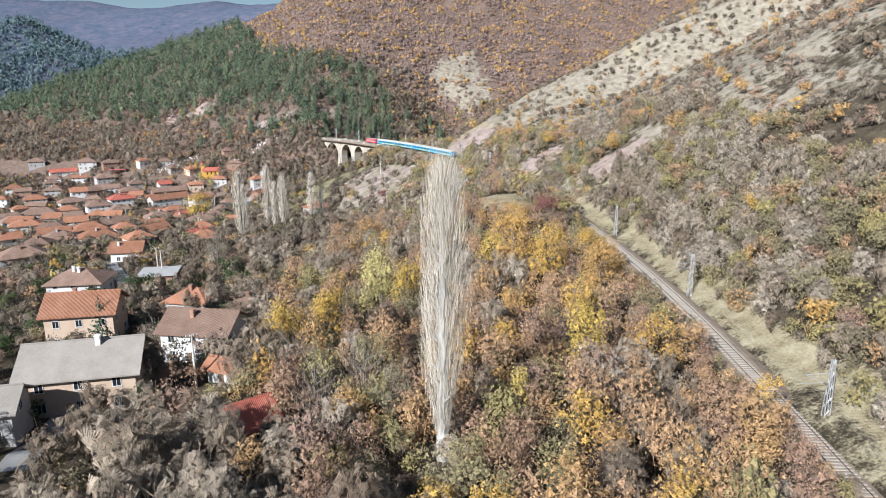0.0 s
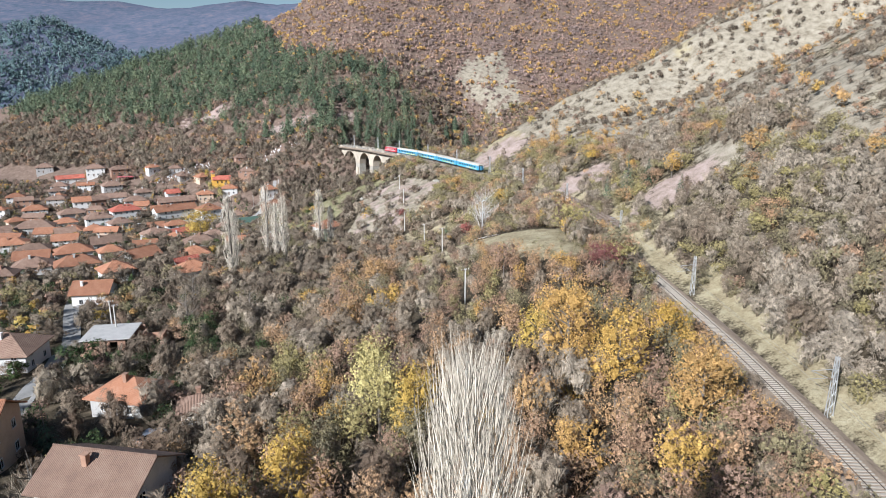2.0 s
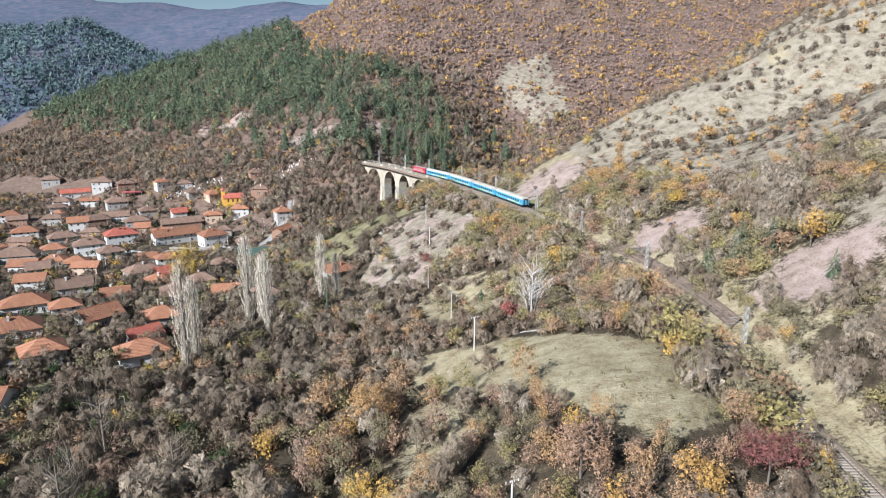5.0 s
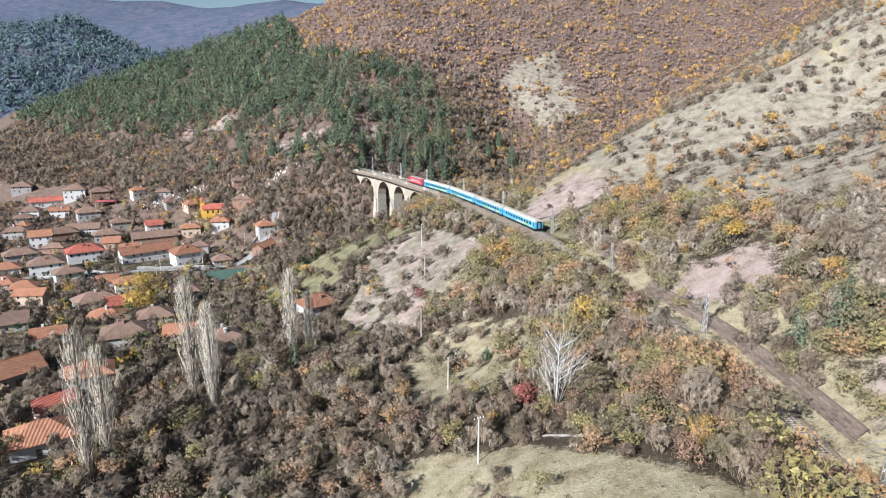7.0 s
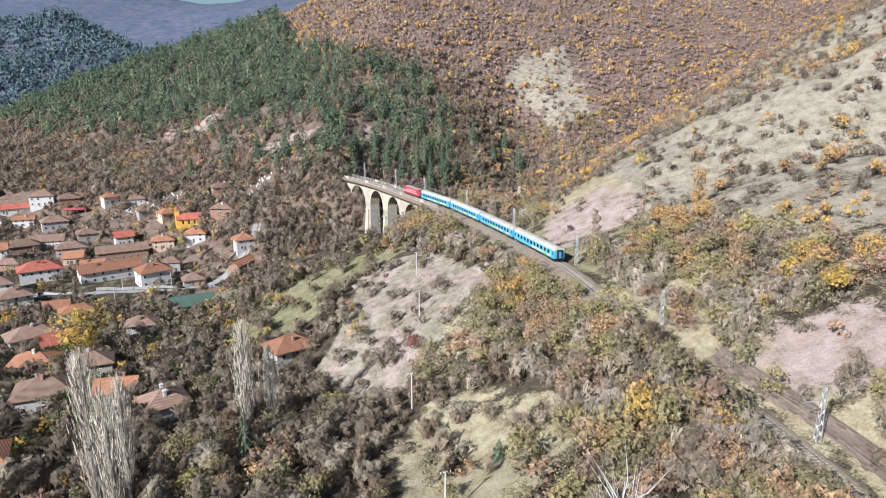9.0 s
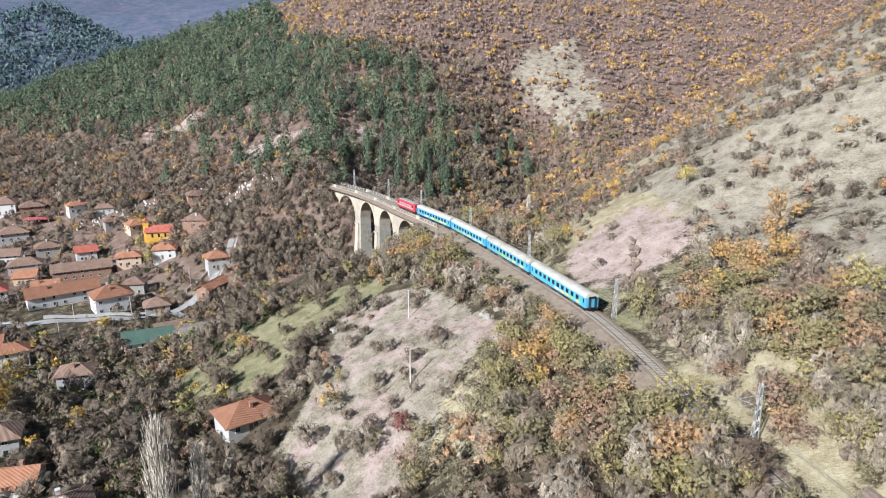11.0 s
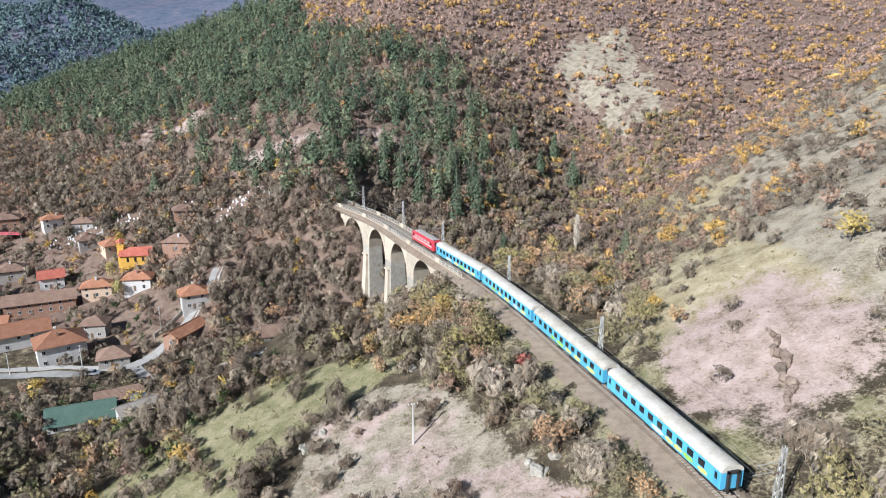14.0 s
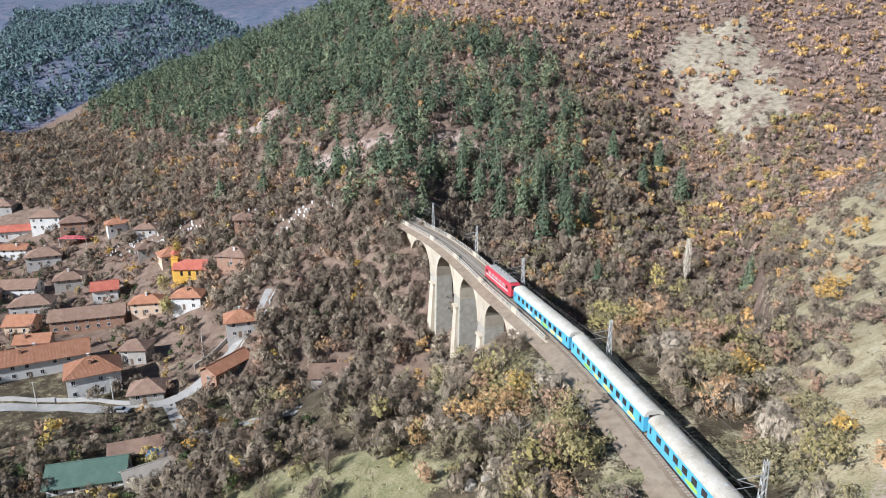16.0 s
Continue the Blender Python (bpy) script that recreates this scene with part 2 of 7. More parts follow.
M = {
    "twig": sprays("bare_twigs", [(0.0, (0.180, 0.126, 0.086)), (0.35, (0.220, 0.168, 0.118)), (0.65, (0.292, 0.232, 0.166)), (1.0, (0.375, 0.312, 0.235))]),
    "scrub": sprays("hillside_scrub_twigs", [(0.0, (0.142, 0.108, 0.078)), (0.5, (0.212, 0.168, 0.122)), (1.0, (0.312, 0.256, 0.182))]),
    "rust": foliage("rust_leaves", [(0.0, (0.235, 0.155, 0.115)), (0.4, (0.330, 0.210, 0.135)), (0.7, (0.400, 0.250, 0.125)), (0.9, (0.460, 0.275, 0.090)), (1.0, (0.49, 0.31, 0.085))]),
    "woods": sprays("brown_woods", [(0.0, (0.285, 0.215, 0.190)), (0.35, (0.345, 0.240, 0.195)), (0.62, (0.40, 0.262, 0.190)), (0.80, (0.46, 0.275, 0.12)), (1.0, (0.54, 0.35, 0.11))], count=12.0, gap=0.45),
    "olive": foliage("olive_leaves", [(0.0, (0.175, 0.148, 0.092)), (0.5, (0.235, 0.198, 0.108)), (1.0, (0.32, 0.265, 0.105))]),
    "yellow": foliage("yellow_leaves", [(0.0, (0.44, 0.265, 0.06)), (0.5, (0.46, 0.33, 0.085)), (1.0, (0.47, 0.41, 0.18))]),
    "red": foliage("red_leaves", [(0.0, (0.17, 0.075, 0.065)), (0.5, (0.30, 0.105, 0.085)), (1.0, (0.42, 0.14, 0.10))]),
    "green": foliage("green_leaves", [(0.0, (0.035, 0.055, 0.020)), (0.5, (0.055, 0.080, 0.028)), (1.0, (0.10, 0.12, 0.035))]),
    "pine": foliage("pine_needles", [(0.0, (0.064, 0.092, 0.058)), (0.5, (0.108, 0.140, 0.082)), (1.0, (0.178, 0.200, 0.112))], 0.6, cut=2.6, gap=0.44),
    # bluer and paler than pine: the haze of distance is mixed into this colour
    "far_pine": foliage("hazed_pine_woods", [(0.0, (0.082, 0.132, 0.135)), (0.5, (0.110, 0.165, 0.162)), (1.0, (0.150, 0.195, 0.185))], 0.25, cut=0),
    "pale_twig": foliage("pale_poplar_twigs", [(0.0, (0.52, 0.455, 0.36)), (1.0, (0.62, 0.55, 0.44))], 0.35, cut=0),
    "white_twig": foliage("white_birch_twigs", [(0.0, (0.55, 0.51, 0.46)), (1.0, (0.62, 0.58, 0.52))], 0.2, cut=0),
    "straw": foliage("dry_grass", [(0.0, (0.26, 0.21, 0.12)), (0.5, (0.34, 0.29, 0.17)), (1.0, (0.22, 0.21, 0.09))], cut=0),
    "bark": surface("grey_bark", [(0.3, (0.12, 0.10, 0.08)), (0.7, (0.22, 0.19, 0.16))], 1.5),
    "ballast": surface("ballast_stone", [(0.3, (0.19, 0.140, 0.098)), (0.5, (0.29, 0.222, 0.160)), (0.7, (0.37, 0.290, 0.215))], 0.6, 0.95, bump=0.8, dist=0.1, fine=14),
    "sleeper": surface("concrete_sleeper", [(0.3, (0.30, 0.26, 0.21)), (0.7, (0.42, 0.38, 0.32))], 1.0),
    "rail": surface("rusty_rail", [(0.3, (0.05, 0.032, 0.025)), (0.7, (0.10, 0.06, 0.045))], 3.0, 0.6, 0.4),
    "concrete": surface("viaduct_concrete", [(0.25, (0.36, 0.30, 0.225)), (0.5, (0.53, 0.455, 0.35)), (0.75, (0.62, 0.55, 0.44))], 0.35, 0.9, bump=0.3),
    "stonework": surface("viaduct_stonework", [(0.25, (0.24, 0.22, 0.18)), (0.5, (0.38, 0.35, 0.29)), (0.75, (0.50, 0.46, 0.39))], 0.8, 0.95, bump=0.7, dist=0.1),
    "steel": surface("galvanised_steel", [(0.3, (0.42, 0.42, 0.41)), (0.7, (0.58, 0.58, 0.56))], 1.0, 0.5, 0.5, bump=0.1),
    "wire": surface("overhead_wire", [(0.3, (0.30, 0.28, 0.25)), (0.7, (0.42, 0.40, 0.36))], 1.0, 0.5, 0.6, bump=0),
    "pole": surface("concrete_pole", [(0.3, (0.50, 0.48, 0.43)), (0.7, (0.62, 0.60, 0.55))], 1.0),
    "plaster_white": surface("white_plaster", [(0.25, (0.55, 0.53, 0.49)), (0.5, (0.70, 0.68, 0.64)), (0.8, (0.76, 0.74, 0.70))], 0.5),
    "plaster_grey": surface("grey_plaster", [(0.25, (0.32, 0.31, 0.29)), (0.5, (0.45, 0.43, 0.40)), (0.8, (0.52, 0.50, 0.47))], 0.6),
    "plaster_tan": surface("tan_plaster", [(0.25, (0.48, 0.34, 0.24)), (0.5, (0.60, 0.45, 0.32)), (0.8, (0.66, 0.52, 0.40))], 0.5),
    "brick": surface("raw_brick", [(0.25, (0.26, 0.15, 0.10)), (0.5, (0.36, 0.21, 0.14)), (0.8, (0.45, 0.30, 0.22))], 1.2, fine=10),
    "rubble": surface("rubble_wall", [(0.25, (0.24, 0.22, 0.19)), (0.5, (0.38, 0.35, 0.31)), (0.8, (0.52, 0.48, 0.43))], 1.6, bump=0.7, dist=0.08),
    "rubble_dark": surface("brown_rubble", [(0.25, (0.11, 0.08, 0.06)), (0.5, (0.22, 0.165, 0.125)), (0.8, (0.34, 0.27, 0.21))], 1.6, spread=0.4, bump=0.7, dist=0.08),
    "tile_orange": roof_tiles("orange_tiles", [(0.25, (0.25, 0.115, 0.065)), (0.5, (0.39, 0.175, 0.095)), (0.8, (0.47, 0.27, 0.175))]),
    "tile_brown": roof_tiles("brown_tiles", [(0.25, (0.16, 0.10, 0.07)), (0.5, (0.27, 0.17, 0.12)), (0.8, (0.37, 0.27, 0.20))]),
    "tile_red": roof_tiles("red_tiles", [(0.25, (0.30, 0.08, 0.05)), (0.5, (0.46, 0.13, 0.085)), (0.8, (0.55, 0.22, 0.16))]),
    "tile_grey": surface("grey_sheets", [(0.25, (0.23, 0.20, 0.165)), (0.5, (0.30, 0.265, 0.22)), (0.8, (0.37, 0.33, 0.28))], 0.5, 0.8, bump=0.3),
    "sheet_pink": surface("red_canopy_sheet", [(0.3, (0.62, 0.10, 0.12)), (0.7, (0.72, 0.18, 0.19))], 0.6, 0.5, bump=0.1),
    "sheet_green": surface("green_metal_sheet", [(0.3, (0.065, 0.115, 0.085)), (0.7, (0.115, 0.175, 0.135))], 0.6, 0.5, bump=0.1),
    "sheet_blue": surface("blue_metal_sheet", [(0.3, (0.10, 0.22, 0.42)), (0.7, (0.16, 0.30, 0.52))], 0.6, 0.5, bump=0.1),
    "yellow_paint": surface("yellow_paint", [(0.3, (0.62, 0.34, 0.05)), (0.7, (0.75, 0.45, 0.09))], 0.6, bump=0.1),
    "wood": surface("weathered_wood", [(0.3, (0.13, 0.09, 0.06)), (0.7, (0.24, 0.17, 0.11))], 1.5),
    "window": surface("dark_window", [(0.3, (0.015, 0.017, 0.02)), (0.7, (0.03, 0.034, 0.04))], 1.0, 0.12, bump=0),
    "frame_white": surface("white_window_frame", [(0.3, (0.62, 0.61, 0.58)), (0.7, (0.72, 0.71, 0.68))], 1.0, bump=0.1),
    "train_blue": surface("train_blue_paint", [(0.3, (0.08, 0.36, 0.56)), (0.7, (0.13, 0.46, 0.66))], 0.5, 0.4, bump=0.05),
    "train_pale": surface("train_pale_stripe", [(0.3, (0.45, 0.55, 0.58)), (0.7, (0.58, 0.68, 0.70))], 0.5, 0.45, bump=0.05),
    "train_roof": surface("train_roof_paint", [(0.3, (0.40, 0.36, 0.29)), (0.5, (0.56, 0.52, 0.44)), (0.7, (0.64, 0.61, 0.54))], 0.25, 0.5, bump=0.1),
    "roof_dirty": surface("sooty_roof_paint", [(0.3, (0.30, 0.26, 0.20)), (0.5, (0.45, 0.41, 0.34)), (0.7, (0.55, 0.52, 0.46))], 0.3, 0.6, bump=0.1),
    "loco_red": surface("locomotive_red", [(0.3, (0.42, 0.035, 0.05)), (0.7, (0.55, 0.06, 0.075))], 0.5, 0.4, bump=0.05),
    "loco_grey": surface("locomotive_roof_grey", [(0.3, (0.30, 0.29, 0.27)), (0.7, (0.45, 0.43, 0.40))], 0.5, 0.6, bump=0.1),
    "under": surface("underframe_black", [(0.3, (0.018, 0.016, 0.015)), (0.7, (0.04, 0.036, 0.032))], 1.5, 0.7),
    "graffiti_green": surface("graffiti_green", [(0.3, (0.25, 0.50, 0.06)), (0.7, (0.42, 0.62, 0.12))], 1.5, 0.5, bump=0),
    "graffiti_yellow": surface("graffiti_yellow", [(0.3, (0.62, 0.55, 0.08)), (0.7, (0.70, 0.66, 0.30))], 1.5, 0.5, bump=0),
    "graffiti_white": surface("graffiti_white", [(0.3, (0.50, 0.52, 0.50)), (0.7, (0.62, 0.58, 0.55))], 1.5, 0.5, bump=0),
    "road": surface("worn_road", [(0.3, (0.25, 0.24, 0.22)), (0.7, (0.38, 0.365, 0.34))], 0.4, 0.95),
    "pinkrock": surface("pinkish_rock", [(0.3, (0.27, 0.19, 0.165)), (0.5, (0.41, 0.31, 0.275)), (0.7, (0.50, 0.40, 0.365))], 0.5, 0.95, bump=0.7, dist=0.15),
    "stone_white": surface("white_gravestone", [(0.3, (0.50, 0.49, 0.47)), (0.7, (0.66, 0.65, 0.62))], 1.0),
    "car_paint": surface("silver_car_paint", [(0.3, (0.45, 0.46, 0.48)), (0.7, (0.55, 0.56, 0.58))], 0.5, 0.3, 0.5, bump=0),
}


def ground_material():
    m, n, l, b = nodes_of("hillside_ground")
    tc = n.new("ShaderNodeTexCoord").outputs["Object"]
    big, mid, fine = noise_of(n, l, 0.035, 6, vec=tc), noise_of(n, l, 0.30, 6, 0.65, vec=tc), noise_of(n, l, 2.2, 5, 0.7, vec=tc)
    blend = calc(n, l, "ADD", calc(n, l, "MULTIPLY", mid, 0.58), calc(n, l, "MULTIPLY", fine, 0.42))
    blend = calc(n, l, "ADD", calc(n, l, "MULTIPLY", calc(n, l, "SUBTRACT", blend, 0.5), 1.35), 0.5)
    litter = ramp(n, l, blend, [(0.3, (0.042, 0.034, 0.023)), (0.5, (0.090, 0.072, 0.048)), (0.7, (0.18, 0.142, 0.095))])
    straw = ramp(n, l, blend, [(0.3, (0.20, 0.155, 0.09)), (0.45, (0.355, 0.295, 0.18)), (0.6, (0.475, 0.41, 0.265)), (0.75, (0.56, 0.50, 0.35))])
    grass = ramp(n, l, blend, [(0.3, (0.14, 0.132, 0.07)), (0.45, (0.215, 0.205, 0.105)), (0.55, (0.28, 0.25, 0.145)), (0.7, (0.38, 0.33, 0.215))])
    pale = ramp(n, l, blend, [(0.30, (0.13, 0.105, 0.075)), (0.42, (0.245, 0.208, 0.15)), (0.53, (0.345, 0.300, 0.225)), (0.70, (0.43, 0.38, 0.295))])
    pink = ramp(n, l, blend, [(0.3, (0.19, 0.142, 0.105)), (0.43, (0.32, 0.246, 0.200)), (0.55, (0.425, 0.328, 0.282)), (0.72, (0.51, 0.405, 0.360))])
    woods = ramp(n, l, blend, [(0.3, (0.115, 0.080, 0.060)), (0.5, (0.200, 0.142, 0.108)), (0.7, (0.29, 0.215, 0.165))])
    # far hills: the blue haze of distance is put into the ground colour
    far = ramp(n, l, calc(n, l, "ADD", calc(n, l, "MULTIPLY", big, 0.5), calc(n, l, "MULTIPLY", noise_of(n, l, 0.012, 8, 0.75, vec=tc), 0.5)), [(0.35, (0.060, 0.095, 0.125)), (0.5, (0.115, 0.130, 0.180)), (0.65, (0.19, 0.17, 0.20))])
    c = litter

    def edge(name):
        return ramp(n, l, calc(n, l, "ADD", attr(n, name), calc(n, l, "MULTIPLY", calc(n, l, "SUBTRACT", blend, 0.5), 1.1)), [(0.40, (0, 0, 0)), (0.60, (1, 1, 1))])
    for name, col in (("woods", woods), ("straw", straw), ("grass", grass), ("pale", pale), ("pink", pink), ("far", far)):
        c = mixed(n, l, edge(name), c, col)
    l.new(c, b.inputs["Base Color"])
    b.inputs["Roughness"].default_value = 1.0
    b.inputs["Specular IOR Level"].default_value = 0.1
    bumped(n, l, b, blend, 0.7, 0.5)
    return m


M["ground"] = ground_material()


# ---- mesh helpers ----
def mesh_of(name, verts, faces, material=None):
    me = bpy.data.meshes.new(name)
    me.from_pydata([tuple(v) for v in verts], [], [tuple(f) for f in faces])
    if material:
        me.materials.append(material)
    me.update()
    return me


def part(name, bm, material, parent, label=""):
    me = bpy.data.meshes.new(name)
    bm.to_mesh(me)
    bm.free()
    me.materials.append(material)
    ob = new(name, me)
    ob.parent = parent
    if label:
        tagged(ob, label)
    return ob


def share(name, ob, parent, m):
    """A further part on the mesh of ob."""
    o = new(name, ob.data)
    o.parent = parent
    o.matrix_basis = m
    return o


def thing(name, label, category, m=None, group="", kind=""):
    ob = new(name)
    ob.matrix_basis = m if m else Matrix()
    return tagged(ob, label, category, group, kind)


def box(x0, y0, z0, x1, y1, z1, bevel=0.0):
    bm = bmesh.new()
    bmesh.ops.create_cube(bm, size=1, matrix=Matrix.LocRotScale(((x0 + x1) / 2, (y0 + y1) / 2, (z0 + z1) / 2), None, (x1 - x0, y1 - y0, z1 - z0)))
    if bevel:
        bmesh.ops.bevel(bm, geom=list(bm.edges), offset=bevel, segments=2, affect="EDGES")
    return bm


def join(*bms):
    out = bms[0]
    for b in bms[1:]:
        me = bpy.data.meshes.new("tmp")
        b.to_mesh(me)
        b.free()
        out.from_mesh(me)
        bpy.data.meshes.remove(me)
    return out


def bar(a, b, r, sides=6, r2=None):
    """A round bar from a to b."""
    a, b = Vector(a), Vector(b)
    bm = bmesh.new()
    m = Matrix.Translation((a + b) / 2) @ (b - a).to_track_quat("Z", "Y").to_matrix().to_4x4()
    bmesh.ops.create_cone(bm, cap_ends=True, segments=sides, radius1=r, radius2=r if r2 is None else r2, depth=(b - a).length, matrix=m)
    return bm


def prism(outline, y0, y1):
    """A solid from an outline in x and z, between two values of y."""
    bm = bmesh.new()
    a = [bm.verts.new((x, y0, z)) for x, z in outline]
    b = [bm.verts.new((x, y1, z)) for x, z in outline]
    k = len(outline)
    bm.faces.new(a)
    bm.faces.new(b[::-1])
    for i in range(k):
        bm.faces.new((a[i], b[i], b[(i + 1) % k], a[(i + 1) % k]))
    bmesh.ops.recalc_face_normals(bm, faces=bm.faces)
    return bm


def at_ground(x, y, dz=0.0):
    return float(land(x, y)) + dz


def on_track(s, off=0.0, dz=0.0):
    """A place along the railway, off metres to its right, and its heading in degrees."""
    i = min(max(s, 0), len(TRACK) - 3)
    k = int(i)
    p = TRACK[k] + (TRACK[k + 1] - TRACK[k]) * (i - k)
    t = TRACK[k + 2] - TRACK[max(k - 1, 0)]
    t = t / np.linalg.norm(t)
    return Vector((p[0] + t[1] * off, p[1] - t[0] * off, float(track_z(p[1])) + dz)), math.degrees(math.atan2(-t[0], t[1]))



# ---- the ground ----
def patch(x, y, outline, soft):
    """1 inside an outline on the plan, 0 outside, with a soft rim."""
    q = np.array(outline, float)
    best, inside = np.full(np.shape(x), 1e9), np.zeros(np.shape(x), bool)
    for (ax, ay), (bx, by) in zip(q, np.roll(q, -1, 0)):
        u = np.clip(((x - ax) * (bx - ax) + (y - ay) * (by - ay)) / ((bx - ax) ** 2 + (by - ay) ** 2), 0, 1)
        best = np.minimum(best, np.hypot(x - ax - u * (bx - ax), y - ay - u * (by - ay)))
        inside ^= ((ay > y) != (by > y)) & (x < (bx - ax) * (y - ay) / (by - ay + 1e-9) + ax)
    return step01(-soft, soft, np.where(inside, best, -best))


PINK_SLOPE = [(-57, 336), (-53, 360), (-57, 383), (-45, 391), (-33, 385), (-13, 355), (-22, 340), (-26, 318), (-36, 312), (-48, 325)]
KNOLL_TOP = [(-22, 236), (0, 228), (15, 213), (25, 204), (31, 196), (28, 180), (18, 172), (8, 183), (-5, 204), (-18, 221)]
KNOLL_FRONT = [(-19, 221), (-5, 203), (-4, 184), (-8, 172), (-12, 160), (-19, 176)]
SPUR_GRASS = [(-29, 286), (-22, 300), (-13, 299), (2, 288), (5, 272), (-3, 262), (-12, 252), (-20, 256), (-24, 272)]
ORCHARD = [(-104, 372), (-92, 398), (-78, 407), (-58, 407), (-43, 398), (-50, 388), (-58, 386), (-62, 372), (-74, 358), (-92, 358)]
SCREE = [(-18, 734), (-8, 782), (36, 806), (45, 782), (55, 696), (27, 664), (12, 700), (-4, 712)]


def cover(x, y, z):
    """What lies on the ground, 0 to 1 for each kind; far is the share of painted haze."""
    e, d = side(x, y), track_side(x, y)
    w = waves(x, y, 35, 11)
    pink = (0.9 + 0.25 * waves(x, y, 20, 13)) * ((0.50 + 0.30 * waves(x, y, 16, 17)) * patch(x, y, PINK_SLOPE, 3.0) + 1.2 * bump(x, y, 60, 231, 13, 10) + bump(x, y, 16, 377, 17, 22) * (e > 1) + bump(x, y, 42, 282, 12, 16) * (e > 2)
            + 1.1 * bump(x, y, -254, 680, 30, 17) + 1.1 * bump(x, y, -150, 594, 26, 15) + 0.8 * bump(x, y, -100, 606, 14, 12) + 0.7 * bump(x, y, -12, 352, 6, 6))
    pale = step01(14, 38, e) * step01(120, 230, y) * (1 - step01(560, 800, y)) * (0.66 + 0.18 * step01(330, 370, y) + 0.36 * w + 0.2 * waves(x, y, 14, 14)) + (0.75 + 0.5 * waves(x, y, 15, 12)) * patch(x, y, SCREE, 8.0) + 1.1 * patch(x, y, PINK_SLOPE, 2.5)
    straw = 1.1 * patch(x, y, KNOLL_TOP, 2.5) + (0.62 + 0.4 * waves(x, y, 12, 18)) * patch(x, y, KNOLL_FRONT, 4.0) + (0.62 + 0.55 * waves(x, y, 10, 19)) * patch(x, y, SPUR_GRASS, 3.0) + 0.5 * bump(x, y, -14, 258, 10, 14) + 0.6 * bump(x, y, -18, 330, 14, 30) + 0.45 * (np.abs(d) < 9) * (y < 441) + 0.45 * step01(4, 9, e) * (y > 210) * (y < 420) + 0.45 * step01(0, 3, e) * (1 - step01(6, 12, e + 3 * w)) * (y < 330) + 0.75 * step01(-3, 4, e) * step01(375, 395, y) * (1 - step01(560, 600, y))
    grass = 1.1 * patch(x, y, ORCHARD, 4.0) * (1 - np.clip(pink, 0, 1)) + 0.65 * bump(x, y, -95, 225, 14, 12) + 0.40 * (1 - step01(-110, -95, x)) * step01(150, 260, y) * (1 - step01(470, 500, y)) + 0.5 * bump(x, y, -70, 428, 26, 10) + 0.7 * bump(x, y, -330, 640, 90, 40) + (0.42 + 0.3 * waves(x, y, 12, 20)) * (np.abs(d) < 24) * step01(326, 340, y) * (1 - step01(425, 440, y))
    woods = step01(440, 480, y) * (1 - step01(24, 30, e) * (y < 640))
    # far blends the haze colour in with growing distance
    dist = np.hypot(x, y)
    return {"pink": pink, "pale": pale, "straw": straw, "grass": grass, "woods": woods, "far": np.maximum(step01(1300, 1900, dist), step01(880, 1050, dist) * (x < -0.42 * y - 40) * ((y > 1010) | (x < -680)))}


def stretched(lo, a, b, hi, fine, grow):
    v = list(np.arange(a, b + 0.01, fine))
    st, p = fine, b
    while p < hi:
        st *= grow
        p += st
        v.append(p)
    st, p = fine, a
    while p > lo:
        st *= grow
        p -= st
        v.insert(0, p)
    return np.array(v)


def build_ground():
    xs, ys = stretched(-4600, -330, 150, 4600, 3.8, 1.07), stretched(-2600, 30, 600, 4700, 3.8, 1.06)
    gx, gy = np.meshgrid(xs, ys)
    gz = land(gx, gy)
    co = np.stack([gx, gy, gz], -1).reshape(-1, 3)
    nx, ny = len(xs), len(ys)
    i = np.arange(nx * ny).reshape(ny, nx)
    q = np.stack([i[:-1, :-1], i[:-1, 1:], i[1:, 1:], i[1:, :-1]], -1).reshape(-1, 4)
    me = bpy.data.meshes.new("ground")
    me.vertices.add(len(co))
    me.vertices.foreach_set("co", co.ravel())
    me.loops.add(q.size)
    me.loops.foreach_set("vertex_index", q.ravel())
    me.polygons.add(len(q))
    me.polygons.foreach_set("loop_start", np.arange(0, q.size, 4))
    me.polygons.foreach_set("use_smooth", np.ones(len(q), bool))
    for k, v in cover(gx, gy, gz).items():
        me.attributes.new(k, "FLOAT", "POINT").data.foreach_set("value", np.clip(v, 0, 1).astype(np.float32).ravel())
    me.materials.append(M["ground"])
    me.update(calc_edges=True)
    me.validate()
    tagged(new("ground", me), "rough autumn hillside of leaf litter, dry grass, pale soil and pinkish rock", "ground", kind="structure")


build_ground()


# ---- railway ----
def ribbon(profile, s0, s1, step=2.0):
    """A strip along the track with a cross-section of (off, dz) points."""
    ss = np.arange(s0, s1 + 0.01, step)
    v, fc, k = [], [], len(profile)
    for s in ss:
        for off, dz in profile:
            v.append(on_track(s, off, dz)[0])
    for i in range(len(ss) - 1):
        for j in range(k - 1):
            a = i * k + j
            fc.append((a, a + 1, a + k + 1, a + k))
    return v, fc


END = len(TRACK) - 4
railway = thing("railway_track", "single railway track of concrete sleepers on brown stone ballast", "railway", kind="structure")
